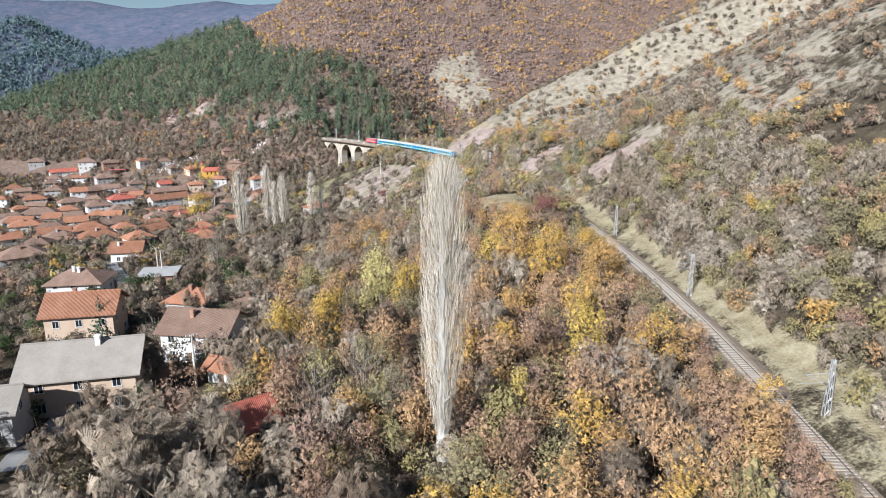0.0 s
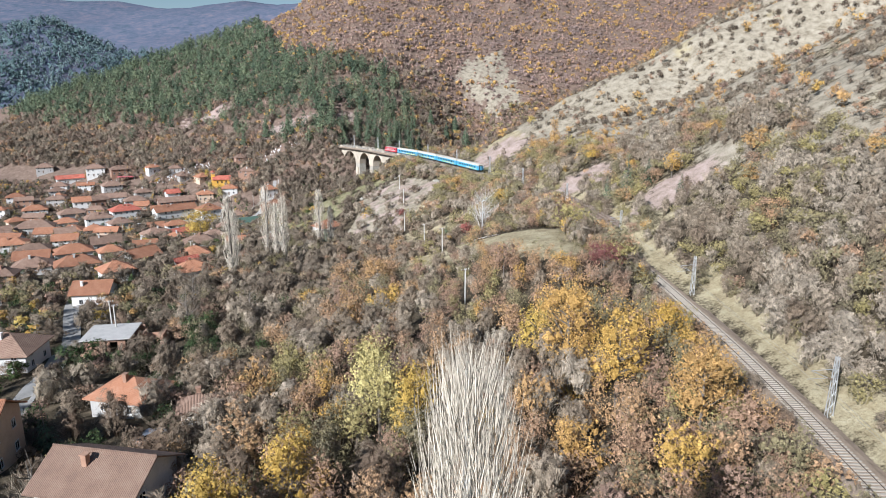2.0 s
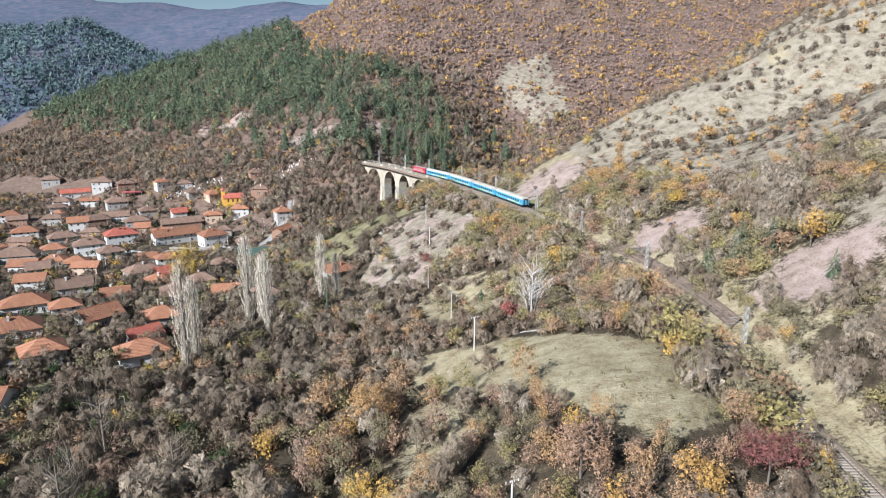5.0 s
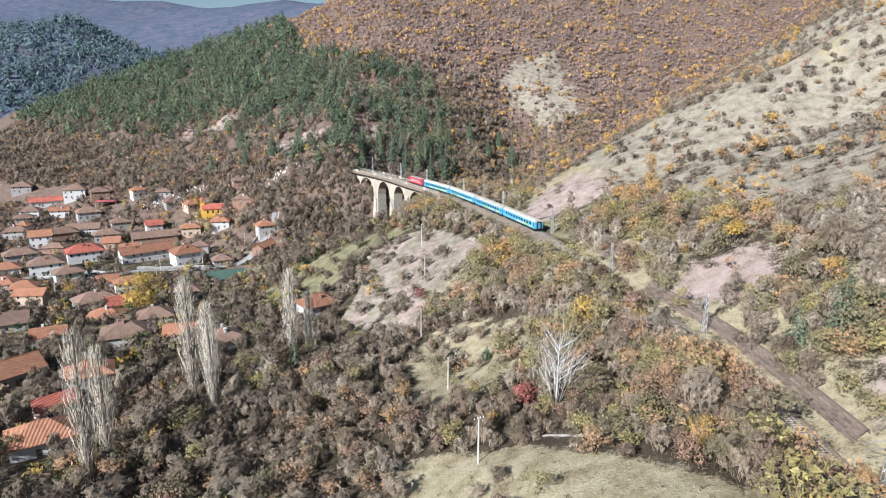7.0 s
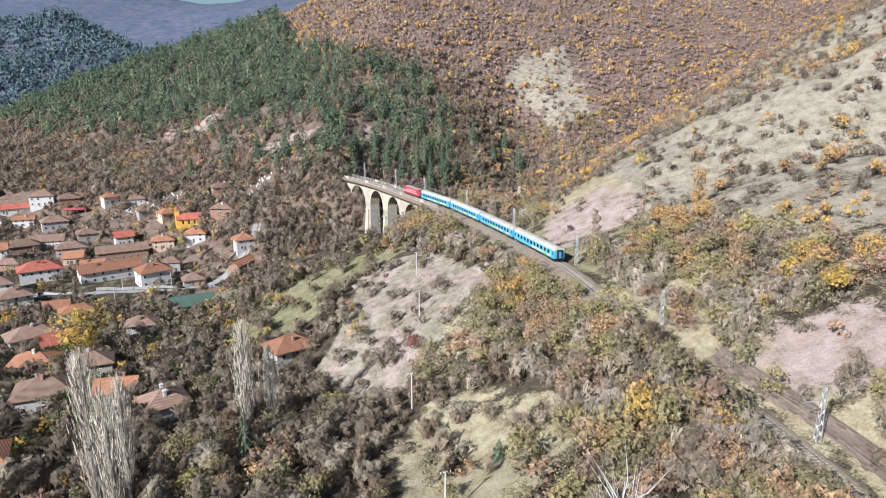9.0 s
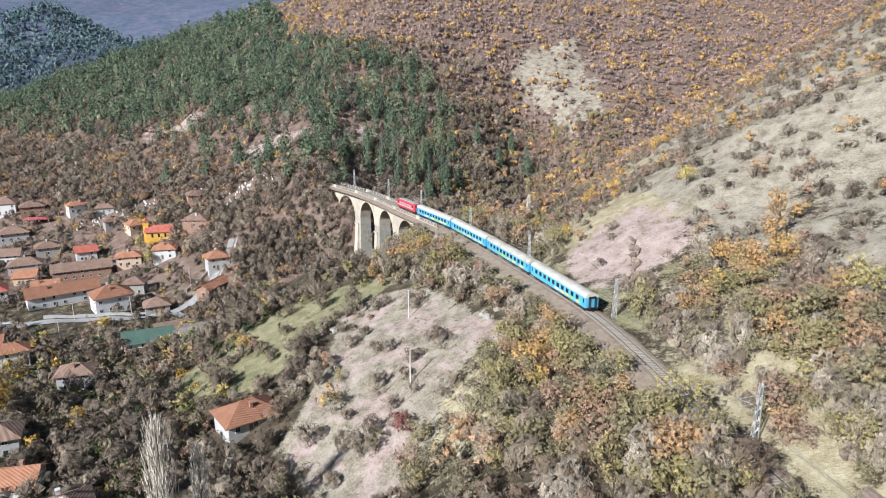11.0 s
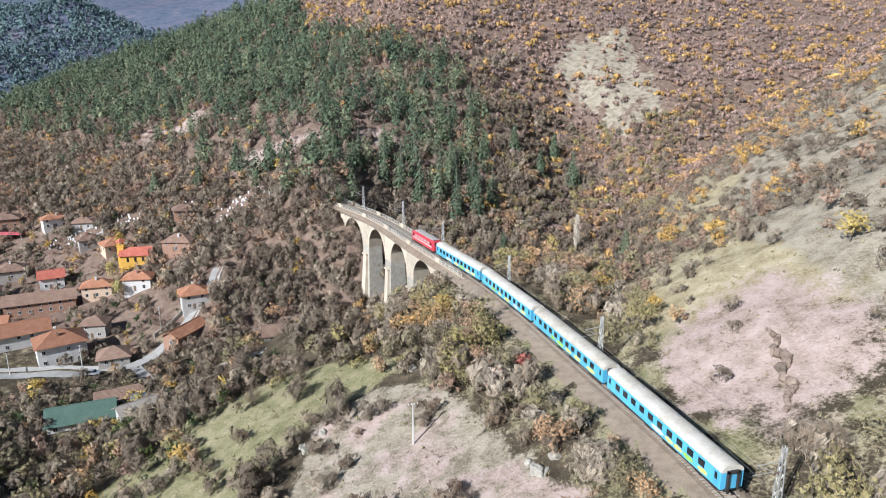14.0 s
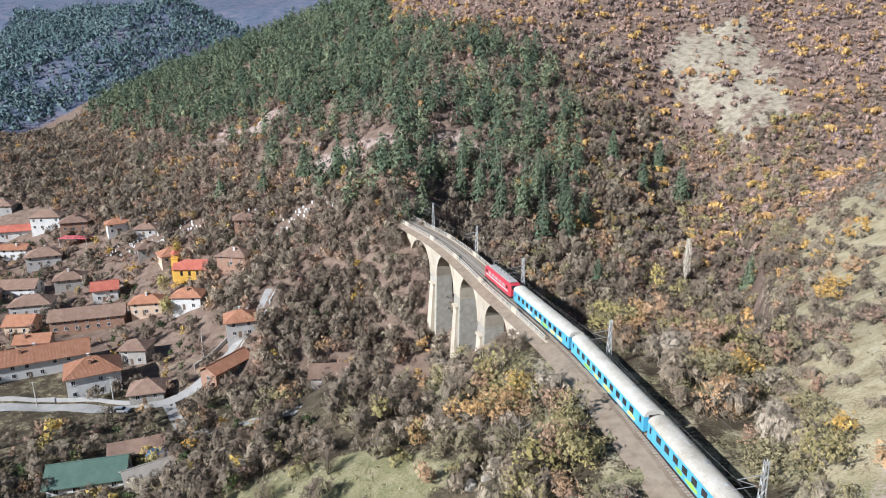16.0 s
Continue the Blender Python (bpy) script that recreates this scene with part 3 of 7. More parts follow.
for name, prof, mt in (("ballast_bed", [(-5.2, -0.95), (-3.6, -0.55), (-2.0, -0.18), (2.0, -0.18), (3.4, -0.6), (4.8, -0.95)], "ballast"),
                       ("rail", [(-0.80, -0.05), (-0.80, 0.02), (-0.73, 0.02), (-0.73, -0.05)], "rail"), ("rail", [(0.73, -0.05), (0.73, 0.02), (0.80, 0.02), (0.80, -0.05)], "rail")):
    v, fc = ribbon(prof, 0, END)
    new(name, mesh_of(name, v, fc, M[mt])).parent = railway



# ---- plants ----
def tris_at(p, u, v):
    """Loose triangles at the points p, spanned by u and v."""
    n = len(p)
    co = np.empty((n, 3, 3))
    co[:, 0], co[:, 1], co[:, 2] = p - u * 0.5, p + u * 0.5, p + v
    return co.reshape(-1, 3)


def unit(v):
    return v / np.maximum(np.linalg.norm(v, axis=-1, keepdims=True), 1e-9)


def twigs(r, n, h, w, width, low=0.1):
    """A bare bush or treetop: thin twigs that rise and spread."""
    a, q, f = r.uniform(0, 6.283, n), np.sqrt(r.uniform(0, 1, n)), r.uniform(0, 1, n)
    top = np.sqrt(np.maximum(1 - (q * 0.95) ** 2, 0.02))
    z = h * (low + (0.92 - low) * f * top)
    p = np.stack([np.cos(a) * q * w * (0.45 + 0.55 * f), np.sin(a) * q * w * (0.45 + 0.55 * f), z], 1)
    dr = unit(p * [0.9, 0.9, 0.35] / [w, w, h] + r.normal(0, 0.28, (n, 3)) + [0, 0, 0.75])
    ln = h * r.uniform(0.13, 0.30, n)[:, None]
    sd = unit(np.cross(dr, r.normal(0, 1, (n, 3)))) * (width * r.uniform(0.6, 1.5, n)[:, None])
    out = [tris_at(p - dr * ln * 0.5, sd, dr * ln)]
    k = max(4, n // 28)
    a2 = r.uniform(0, 6.283, k)
    tip = np.stack([np.cos(a2) * w * 0.55, np.sin(a2) * w * 0.55, h * r.uniform(0.45, 0.85, k)], 1)
    base = tip * [0.12, 0.12, 0]
    sd = unit(np.cross(tip, r.normal(0, 1, (k, 3)))) * width * 2.2
    out.append(tris_at(base, sd, tip - base))
    return np.concatenate(out)


def fuzz(r, n, h, w, length, low=0.25, stems=7, width=0.10, lumps=6, fine=0):
    """A bare crown or bush: sprays of fine twigs over a dome, on a few stems."""
    a, q = r.uniform(0, 6.283, lumps), np.sqrt(r.uniform(0, 1, lumps))
    c = np.stack([np.cos(a) * q * w * 0.52, np.sin(a) * q * w * 0.52, h * (low + (1 - low) * (0.52 - 0.28 * q) * r.uniform(0.75, 1.1, lumps))], 1)
    rad = np.tile([w * 0.52, w * 0.52, h * (1 - low) * 0.46], (lumps, 1)) * r.uniform(0.65, 1.1, (lumps, 1))
    i = r.randint(0, lumps, n)
    o = unit(r.normal(0, 1, (n, 3)) * [1, 1, 0.9] + [0, 0, 0.4])
    p = c[i] + o * rad[i] * r.uniform(0.6, 1.08, (n, 1))
    p[:, 2] = np.maximum(p[:, 2], 0.06 * h)
    nrm = unit(o + r.normal(0, 0.32, (n, 3)))
    up = unit(np.array([0, 0, 1.0]) + o * 0.5 + r.normal(0, 0.25, (n, 3)))
    u = unit(np.cross(nrm, up))
    v = np.cross(u, nrm)
    ln = length * r.uniform(0.6, 1.35, (n, 1))
    out = [tris_at(p + v * ln * 0.5, u * ln * r.uniform(0.6, 1.0, (n, 1)), -v * ln)]
    if fine:
        k = r.randint(0, n, fine)
        dr = unit(o[k] * [0.7, 0.7, 0.5] + [0, 0, 0.6] + r.normal(0, 0.3, (fine, 3)))
        sd = unit(np.cross(dr, r.normal(0, 1, (fine, 3)))) * width * 0.6
        out.append(tris_at(p[k] - dr * length * 0.6, sd, dr * length * r.uniform(1.0, 1.9, (fine, 1))))
    if stems:
        a = r.uniform(0, 6.283, stems)
        tip = np.stack([np.cos(a) * w * 0.6, np.sin(a) * w * 0.6, h * r.uniform(0.55, 0.9, stems)], 1) * r.uniform(0.5, 1, (stems, 1))
        root = tip * [0.1, 0.1, 0]
        out.append(tris_at(root, unit(np.cross(tip, r.normal(0, 1, (stems, 3)))) * width, tip - root))
    return np.concatenate(out)


def leaves(r, n, h, w, size, low=0.15, lumps=7, squash=1.0, kernel=True):
    """A leafy crown of uneven clumps with gaps between them."""
    a, q = r.uniform(0, 6.283, lumps), np.sqrt(r.uniform(0.05, 1, lumps))
    cz = h * r.uniform(low + 0.15, 0.85, lumps)
    wide = np.sqrt(np.clip(1 - ((cz / h - 0.5) / 0.62) ** 2, 0.1, 1))
    c = np.stack([np.cos(a) * q * w * 0.62 * wide, np.sin(a) * q * w * 0.62 * wide, cz], 1)
    c[0] = (0, 0, h * 0.8)
    i = r.randint(0, lumps, n)
    rad = np.stack([np.full(lumps, 1.0) * w * 0.42, np.full(lumps, 1.0) * w * 0.42, np.full(lumps, 1.0) * h * 0.20 * squash], 1) * r.uniform(0.7, 1.2, (lumps, 1))
    o = unit(r.normal(0, 1, (n, 3))) * r.uniform(0.55, 1.0, n)[:, None] ** 0.7
    p = c[i] + o * rad[i]
    nrm = unit(o + r.normal(0, 0.5, (n, 3)))
    u = unit(np.cross(nrm, r.normal(0, 1, (n, 3))))
    v = np.cross(nrm, u)
    s = size * r.uniform(0.6, 1.3, n)[:, None]
    return np.concatenate([tris_at(p, u * s, v * s), cores(r, c, rad * 0.36)]) if kernel else tris_at(p, u * s, v * s)


def cores(r, c, rad):
    """The dense inside of each clump: rough eight-sided kernels."""
    o = np.array([(1, 0, 0), (0, 1, 0), (-1, 0, 0), (0, -1, 0), (0, 0, 1), (0, 0, -1)], float)
    f = [(0, 1, 4), (1, 2, 4), (2, 3, 4), (3, 0, 4), (1, 0, 5), (2, 1, 5), (3, 2, 5), (0, 3, 5)]
    out = []
    for ci, ri in zip(c, rad):
        v = ci + o * ri * r.uniform(0.7, 1.0, (6, 1))
        out.append(v[np.array(f).ravel()])
    return np.concatenate(out)


def needles(r, n, h, w, size, low=0.12):
    """A conifer: tiers of drooping boughs that narrow to the tip."""
    f = 1 - np.sqrt(r.uniform(0, 1, n))
    a = r.uniform(0, 6.283, n)
    tier = (f * 10 + 0.15 * np.sin(a * 3)) % 1.0
    lob = 0.84 + 0.16 * np.sin(a * 5 + np.floor(f * 10) * 2.1) + 0.08 * np.sin(a * 9)
    q = w * (1 - f) ** 0.85 * (1.05 - 0.42 * tier) * lob * r.uniform(0.7, 1.0, n)
    out = np.stack([np.cos(a), np.sin(a), np.zeros(n)], 1)
    p = out * q[:, None] + np.stack([np.zeros(n), np.zeros(n), h * (low + (0.97 - low) * f)], 1)
    nrm = unit(out + [0, 0, 0.75] + r.normal(0, 0.3, (n, 3)))
    u = unit(np.cross(nrm, out + r.normal(0, 0.2, (n, 3))))
    v = np.cross(u, nrm)
    v = v * np.sign(np.sum(v * out, 1) + 1e-6)[:, None]
    s = size * r.uniform(0.6, 1.3, n)[:, None] * (1.1 - 0.5 * f[:, None])
    top = tris_at(np.tile([0, 0, h * 0.90], (3, 1)), np.array([[0.5, 0, 0], [-0.25, 0.43, 0], [-0.25, -0.43, 0]]) * size, np.tile([0, 0, h * 0.12], (3, 1)))
    return np.concatenate([tris_at(p - v * s * 0.3, u * s * 0.9, v * s), top])


def pine(r, n, h, w, size):
    """A forest pine: a full, rounded cone of needle clumps with gaps between its lobes."""
    f = r.uniform(0, 1, n) ** 1.15
    a = r.uniform(0, 6.283, n)
    lob = 0.80 + 0.24 * np.sin(a * 3 + f * 9 + r.uniform(0, 6)) + 0.20 * np.sin(a * 5 - f * 17 + r.uniform(0, 6))
    q = w * (1 - f ** 2.3) ** 0.62 * (0.62 + 0.38 * np.minimum(1, f / 0.25)) * lob * r.uniform(0.72, 1.0, n)
    o = np.stack([np.cos(a), np.sin(a), 0.2 + 0.9 * f], 1)
    p = np.stack([np.cos(a) * q, np.sin(a) * q, h * (0.16 + 0.82 * f)], 1)
    nrm = unit(o + r.normal(0, 0.4, (n, 3)))
    u = unit(np.cross(nrm, r.normal(0, 1, (n, 3))))
    v = np.cross(nrm, u)
    s = size * r.uniform(0.6, 1.3, n)[:, None] * (1.1 - 0.5 * f[:, None])
    return tris_at(p - v * s * 0.4, u * s, v * s)


def poplar_twigs(r, n, h, w, width):
    """A bare column poplar: steep twigs close to the stem."""
    f = r.uniform(0.06, 0.97, n)
    a, q = r.uniform(0, 6.283, n), r.uniform(0, 1, n) ** 0.6
    wd = w * np.interp(f, [0.05, 0.16, 0.36, 0.55, 0.78, 0.92, 1.0], [0.14, 0.42, 0.92, 1.0, 0.92, 0.66, 0.30]) * (0.86 + 0.10 * np.sin(a * 3 + f * 7) + 0.08 * np.sin(a * 7 - f * 15))
    p = np.stack([np.cos(a) * q * wd, np.sin(a) * q * wd, f * h], 1)
    dr = unit(np.stack([np.cos(a) * 0.16, np.sin(a) * 0.16, np.ones(n)], 1) + r.normal(0, 0.10, (n, 3)))
    ln = r.uniform(1.0, 2.4, n)[:, None] * h / 24
    sd = unit(np.cross(dr, r.normal(0, 1, (n, 3)))) * width * r.uniform(0.6, 1.4, n)[:, None]
    return tris_at(p - dr * ln * 0.5, sd, dr * ln)


def soup(name, chunks, tints, material):
    """One mesh out of loose triangles; tints: one value for each chunk."""
    co = np.concatenate(chunks)
    n = len(co) // 3
    me = bpy.data.meshes.new(name)
    me.vertices.add(len(co))
    me.vertices.foreach_set("co", co.astype(np.float32).ravel())
    me.loops.add(len(co))
    me.loops.foreach_set("vertex_index", np.arange(len(co)))
    me.polygons.add(n)
    me.polygons.foreach_set("loop_start", np.arange(0, len(co), 3))
    me.attributes.new("tint", "FLOAT", "POINT").data.foreach_set("value", np.repeat(tints, [len(c) for c in chunks]).astype(np.float32))
    t3 = co.reshape(-1, 3, 3)
    thin = np.linalg.norm(t3[:, 1] - t3[:, 0], axis=1) < 0.2 * np.linalg.norm(t3[:, 2] - t3[:, 0], axis=1)
    sp = np.tile(np.array([(0, 0, 0), (1, 0, 0), (0.5, 1, 0)], np.float32), (n, 1)).reshape(-1, 3, 3)
    sp[:, :, 2] = thin[:, None]
    cn = []
    for c in chunks:
        lo, hi = c.min(0), c.max(0)
        v = (c - (lo * [0.5, 0.5, 0.7] + hi * [0.5, 0.5, 0.3])) / np.maximum(hi - lo, 0.1)
        cn.append(unit(v + [0, 0, 0.12]))
    me.attributes.new("crown_normal", "FLOAT_VECTOR", "POINT").data.foreach_set("vector", np.concatenate(cn).astype(np.float32).ravel())
    me.attributes.new("spray", "FLOAT_VECTOR", "POINT").data.foreach_set("vector", sp.ravel())
    me.materials.append(material)
    me.update(calc_edges=True)
    return me


def planted(name, label, protos, xy, size, material, seed, tint=None, sink=0.15, kind="stuff", category="thicket"):
    """Many plants in one object, each turned, sized and tinted."""
    r = np.random.RandomState(seed)
    z = land(xy[:, 0], xy[:, 1])
    size = size * (1 - 0.5 * bump(xy[:, 0], xy[:, 1], -63, 457, 13, 20))
    chunks = []
    turn, k = r.uniform(0, 6.283, len(xy)), r.randint(0, len(protos), len(xy))
    for i in range(len(xy)):
        c, s = math.cos(turn[i]), math.sin(turn[i])
        p, g = protos[k[i]], size[i]
        chunks.append(p @ np.array([[c, s, 0], [-s, c, 0], [0, 0, 1]]) * (g * r.uniform(0.85, 1.15), g * r.uniform(0.85, 1.15), g * r.uniform(0.85, 1.2)) + (xy[i, 0], xy[i, 1], z[i] - sink * g))
    t = r.uniform(0, 1, len(xy)) if tint is None else tint
    return tagged(new(name, soup(name, chunks, t, material)), label, category, kind=kind)


def spots(seed, x0, y0, x1, y1, gap):
    """Jittered places, gap metres apart."""
    r = np.random.RandomState(seed)
    gx, gy = np.meshgrid(np.arange(x0, x1, gap), np.arange(y0, y1, gap))
    p = np.stack([gx.ravel(), gy.ravel()], 1)
    return p + r.uniform(-0.5, 0.5, p.shape) * gap


CLEAR = []      # round places kept free of plants: x, y, radius


def keep(p, chance, seed):
    r = np.random.RandomState(seed)
    ok = r.uniform(0, 1, len(p)) < chance
    for x, y, q in CLEAR:
        ok &= (p[:, 0] - x) ** 2 + (p[:, 1] - y) ** 2 > q * q
    return p[ok]



# ---- viaduct ----
PITCH, SPAN, HALF = 21.2, 15.8, 2.35
VIA0 = 518.8        # along the track, where the first arch begins


def via_strip(s0, s1, low, high, half0, half1, steps=1):
    """A solid between two places along the track; low and high are functions of s; half widths at top and bottom."""
    bm = bmesh.new()
    rows = []
    for i in range(steps + 1):
        s = s0 + (s1 - s0) * i / steps
        ring = []
        for sgn, zz, hw in ((-1, low(s), half1), (-1, high(s), half0), (1, high(s), half0), (1, low(s), half1)):
            p, _ = on_track(s, sgn * hw)
            ring.append(bm.verts.new((p.x, p.y, zz)))
        rows.append(ring)
    for a, b in zip(rows, rows[1:]):
        for j in range(4):
            bm.faces.new((a[j], a[(j + 1) % 4], b[(j + 1) % 4], b[j]))
    bm.faces.new(rows[0])
    bm.faces.new(rows[-1][::-1])
    bmesh.ops.recalc_face_normals(bm, faces=bm.faces)
    return bm


def deck_z(s):
    return on_track(s)[0].z - 0.55


def build_viaduct():
    via = thing("viaduct", "tall pale concrete railway viaduct with four arches and stone-faced piers", "viaduct")
    n = 4
    edge = (PITCH - SPAN) / 2
    for k in range(n):
        s0 = VIA0 + k * PITCH
        mid = s0 + PITCH / 2
        spring = deck_z(mid) - 2.3 - SPAN * 0.5

        def soffit(s, mid=mid, spring=spring):
            u = min(abs(s - mid) / (SPAN / 2), 1.0)
            return spring + SPAN * 0.5 * math.sqrt(max(1 - u * u, 0))
        part("arch", via_strip(s0 + edge, s0 + PITCH - edge, soffit, deck_z, HALF, HALF, 26), M["concrete"], via)
        # raised ring round the opening
        ring = bmesh.new()
        last = None
        for i in range(27):
            a = math.pi * i / 26
            quad = []
            for rr, oo in ((SPAN / 2, -0.14), (SPAN / 2 + 0.75, -0.14), (SPAN / 2 + 0.75, 0.0), (SPAN / 2, 0.0)):
                p, _ = on_track(mid - rr * math.cos(a), -HALF + oo)
                quad.append(ring.verts.new((p.x, p.y, spring + rr * math.sin(a))))
            if last:
                for j in range(4):
                    ring.faces.new((last[j], last[(j + 1) % 4], quad[(j + 1) % 4], quad[j]))
            last = quad
        bmesh.ops.recalc_face_normals(ring, faces=ring.faces)
        part("arch_ring", ring, M["concrete"], via)
    for k in range(n + 1):
        c = VIA0 + k * PITCH
        hw = edge - 0.02
        p, _ = on_track(c)
        foot = min(at_ground(p.x, p.y), deck_z(c) - 11) - 4
        top = deck_z(c)
        spring = top - 2.3 - SPAN * 0.5
        part("pier_head", via_strip(c - hw, c + hw, lambda s: spring, deck_z, HALF, HALF, 2), M["concrete"], via)
        taper = (spring - foot) * 0.025
        bm = bmesh.new()
        ring = []
        for zz, g in ((foot, taper), (spring - 0.003, 0.0)):
            for sg, of in ((-1, -1), (1, -1), (1, 1), (-1, 1)):
                q, _ = on_track(c + sg * (hw + g), of * (HALF + g))
                ring.append(bm.verts.new((q.x, q.y, zz)))
        for j in range(4):
            bm.faces.new((ring[j], ring[(j + 1) % 4], ring[4 + (j + 1) % 4], ring[4 + j]))
        bm.faces.new(ring[3::-1])
        bm.faces.new(ring[4:])
        bmesh.ops.recalc_face_normals(bm, faces=bm.faces)
        part("pier", bm, M["stonework"], via)
        for off in (-1, 1):
            # smooth pilaster with a cap on the outer face
            bm = bmesh.new()
            ring = []
            for zz, g, dp in ((foot, taper * 1.6, 1.5), (spring - 3.0, 0.0, 0.75)):
                for sg, of in ((-1, 0.0), (1, 0.0), (1, dp), (-1, dp)):
                    q, _ = on_track(c + sg * (1.35 + g * 0.4), off * (HALF - 0.1 + g * 0.6 + of))
                    ring.append(bm.verts.new((q.x, q.y, zz)))
            for j in range(4):
                bm.faces.new((ring[j], ring[(j + 1) % 4], ring[4 + (j + 1) % 4], ring[4 + j]))
            bm.faces.new(ring[3::-1])
            bm.faces.new(ring[4:])
            bmesh.ops.recalc_face_normals(bm, faces=bm.faces)
            pil = part("pilaster", bm, M["concrete"], via)
            q, hd = on_track(c, off * (HALF + 0.3))
            cap = box(-1.6, -0.75, 0, 1.6, 0.75, 0.5, 0.08)
            bmesh.ops.transform(cap, matrix=pose(q.x, q.y, spring - 3.0, 0, 0, hd + 90), verts=cap.verts)
            part("cap", cap, M["concrete"], pil)
    s1, s2 = VIA0 - 16, VIA0 + n * PITCH + 14
    for a, b in ((s1, VIA0 - edge), (VIA0 + n * PITCH + edge, s2)):
        part("abutment", via_strip(a, b, lambda s: deck_z(s) - 13, deck_z, HALF, HALF + 0.3, 6), M["concrete"], via)
    part("deck_slab", via_strip(s1, s2, lambda s: deck_z(s) + 0.004, lambda s: deck_z(s) + 0.28, HALF + 0.55, HALF + 0.45, 60), M["concrete"], via)
    for off in (-1, 1):
        post0 = None
        for i in range(int((s2 - s1) / 2.5)):
            s = s1 + 1 + i * 2.5
            q, hd = on_track(s, off * (HALF + 0.38), -0.27)
            if post0 is None:
                post0 = part("railing_post", box(-0.09, -0.09, 0, 0.09, 0.09, 1.05), M["concrete"], via)
                post0.matrix_basis = pose(q.x, q.y, q.z, 0, 0, hd)
            else:
                share("railing_post", post0, via, pose(q.x, q.y, q.z, 0, 0, hd))
        for h in (0.45, 0.95):
            v, fc = ribbon([(off * (HALF + 0.33), h - 0.27), (off * (HALF + 0.43), h - 0.27), (off * (HALF + 0.43), h - 0.17), (off * (HALF + 0.33), h - 0.17), (off * (HALF + 0.33), h - 0.27)], s1 + 1, s2 - 1.5)
            new("rail_bar", mesh_of("rail_bar", v, fc, M["pole"])).parent = via
        for k in range(n + 1):
            q, hd = on_track(VIA0 + k * PITCH, off * (HALF + 0.35), -0.27)
            b = box(-1.3, -0.22, 0, 1.3, 0.22, 1.15, 0.04)
            bmesh.ops.transform(b, matrix=pose(q.x, q.y, q.z, 0, 0, hd + 90), verts=b.verts)
            part("parapet_block", b, M["concrete"], via)
            for ds in (-0.7, 0.7):
                q, hd = on_track(VIA0 + k * PITCH + ds, off * (HALF + 0.16), -0.55)
                b = box(-0.28, -0.3, -2.0, 0.28, 0.3, 0.0, 0.05)
                bmesh.ops.transform(b, matrix=pose(q.x, q.y, q.z, 0, 0, hd + 90), verts=b.verts)
                part("bracket", b, M["concrete"], via)


build_viaduct()


# ---- overhead line ----
def lattice_mast(s, off=3.3, height=8.6, arm=True, label="grey steel lattice mast beside the railway"):
    p, hd = on_track(s, off, -0.7)
    m = thing("catenary_mast", label, "mast", pose(p.x, p.y, p.z, 0, 0, hd), group="masts along the railway")
    w0, w1 = 0.36, 0.17

    def corner(sx, sy, z):
        w = w0 + (w1 - w0) * z / height
        return (sx * w, sy * w, z)
    for sx in (-1, 1):
        for sy in (-1, 1):
            part("leg", bar(corner(sx, sy, 0), corner(sx, sy, height), 0.06, 4), M["steel"], m)
    lace = []
    k = 11
    for i in range(k):
        z0, z1 = height * i / k, height * (i + 1) / k
        for a, b in (((-1, -1), (1, -1)), ((1, -1), (1, 1)), ((1, 1), (-1, 1)), ((-1, 1), (-1, -1))):
            if i % 2:
                a, b = b, a
            lace.append(bar(corner(*a, z0), corner(*b, z1), 0.035, 4))
    part("lacing", join(*lace), M["steel"], m)
    part("footing", box(-0.55, -0.55, -1.2, 0.55, 0.55, 0.15, 0.05), M["pole"], m)
    if arm:
        part("cantilever", join(bar((0, 0, 6.9), (-3.0, 0, 6.6), 0.05), bar((0, 0, 5.3), (-2.9, 0, 6.55), 0.05), bar((-0.8, 0, 5.65), (-3.4, 0, 5.45), 0.04)), M["steel"], m)
        part("insulator", join(*[bar((-0.35 - 0.14 * i, 0, 5.45 + 0.06 * i), (-0.42 - 0.14 * i, 0, 5.48 + 0.06 * i), 0.12, 8) for i in range(4)]), M["wood"], m)
    return m


MASTS = [27, 84, 131, 179, 228, 276, 325, 366, 411, 451, 491, 529, 562, 596, 628]
for s in MASTS:
    if s < END:
        lattice_mast(s)


def wire(name, label, pts, r):
    bm = bmesh.new()
    last = None
    for i, p in enumerate(pts):
        ring = [bm.verts.new(Vector(p) + Vector((r * math.cos(a), 0, r * math.sin(a)))) for a in (0.5, 2.6, 4.7)]
        if last:
            for j in range(3):
                bm.faces.new((last[j], last[(j + 1) % 3], ring[(j + 1) % 3], ring[j]))
        last = ring
    me = bpy.data.meshes.new(name)
    bm.to_mesh(me)
    bm.free()
    me.materials.append(M["wire"])
    tagged(new(name, me), label, "wire")


def sagging(off, dz, sag):
    pts = []
    for a, b in zip(MASTS, MASTS[1:]):
        if b >= END:
            break
        for i in range(8):
            u = i / 8
            pts.append(on_track(a + (b - a) * u, off, dz - sag * 4 * u * (1 - u))[0])
    return pts


wire("contact_wire", "thin copper contact wire hung above the track", sagging(0.0, 5.1, 0.0), 0.022)
wire("messenger_wire", "thin steel wire that carries the contact wire", sagging(0.0, 6.1, 0.7), 0.022)
wire("feeder_wire", "thin feeder wire along the mast tops", sagging(3.7, 7.7, 0.6), 0.022)


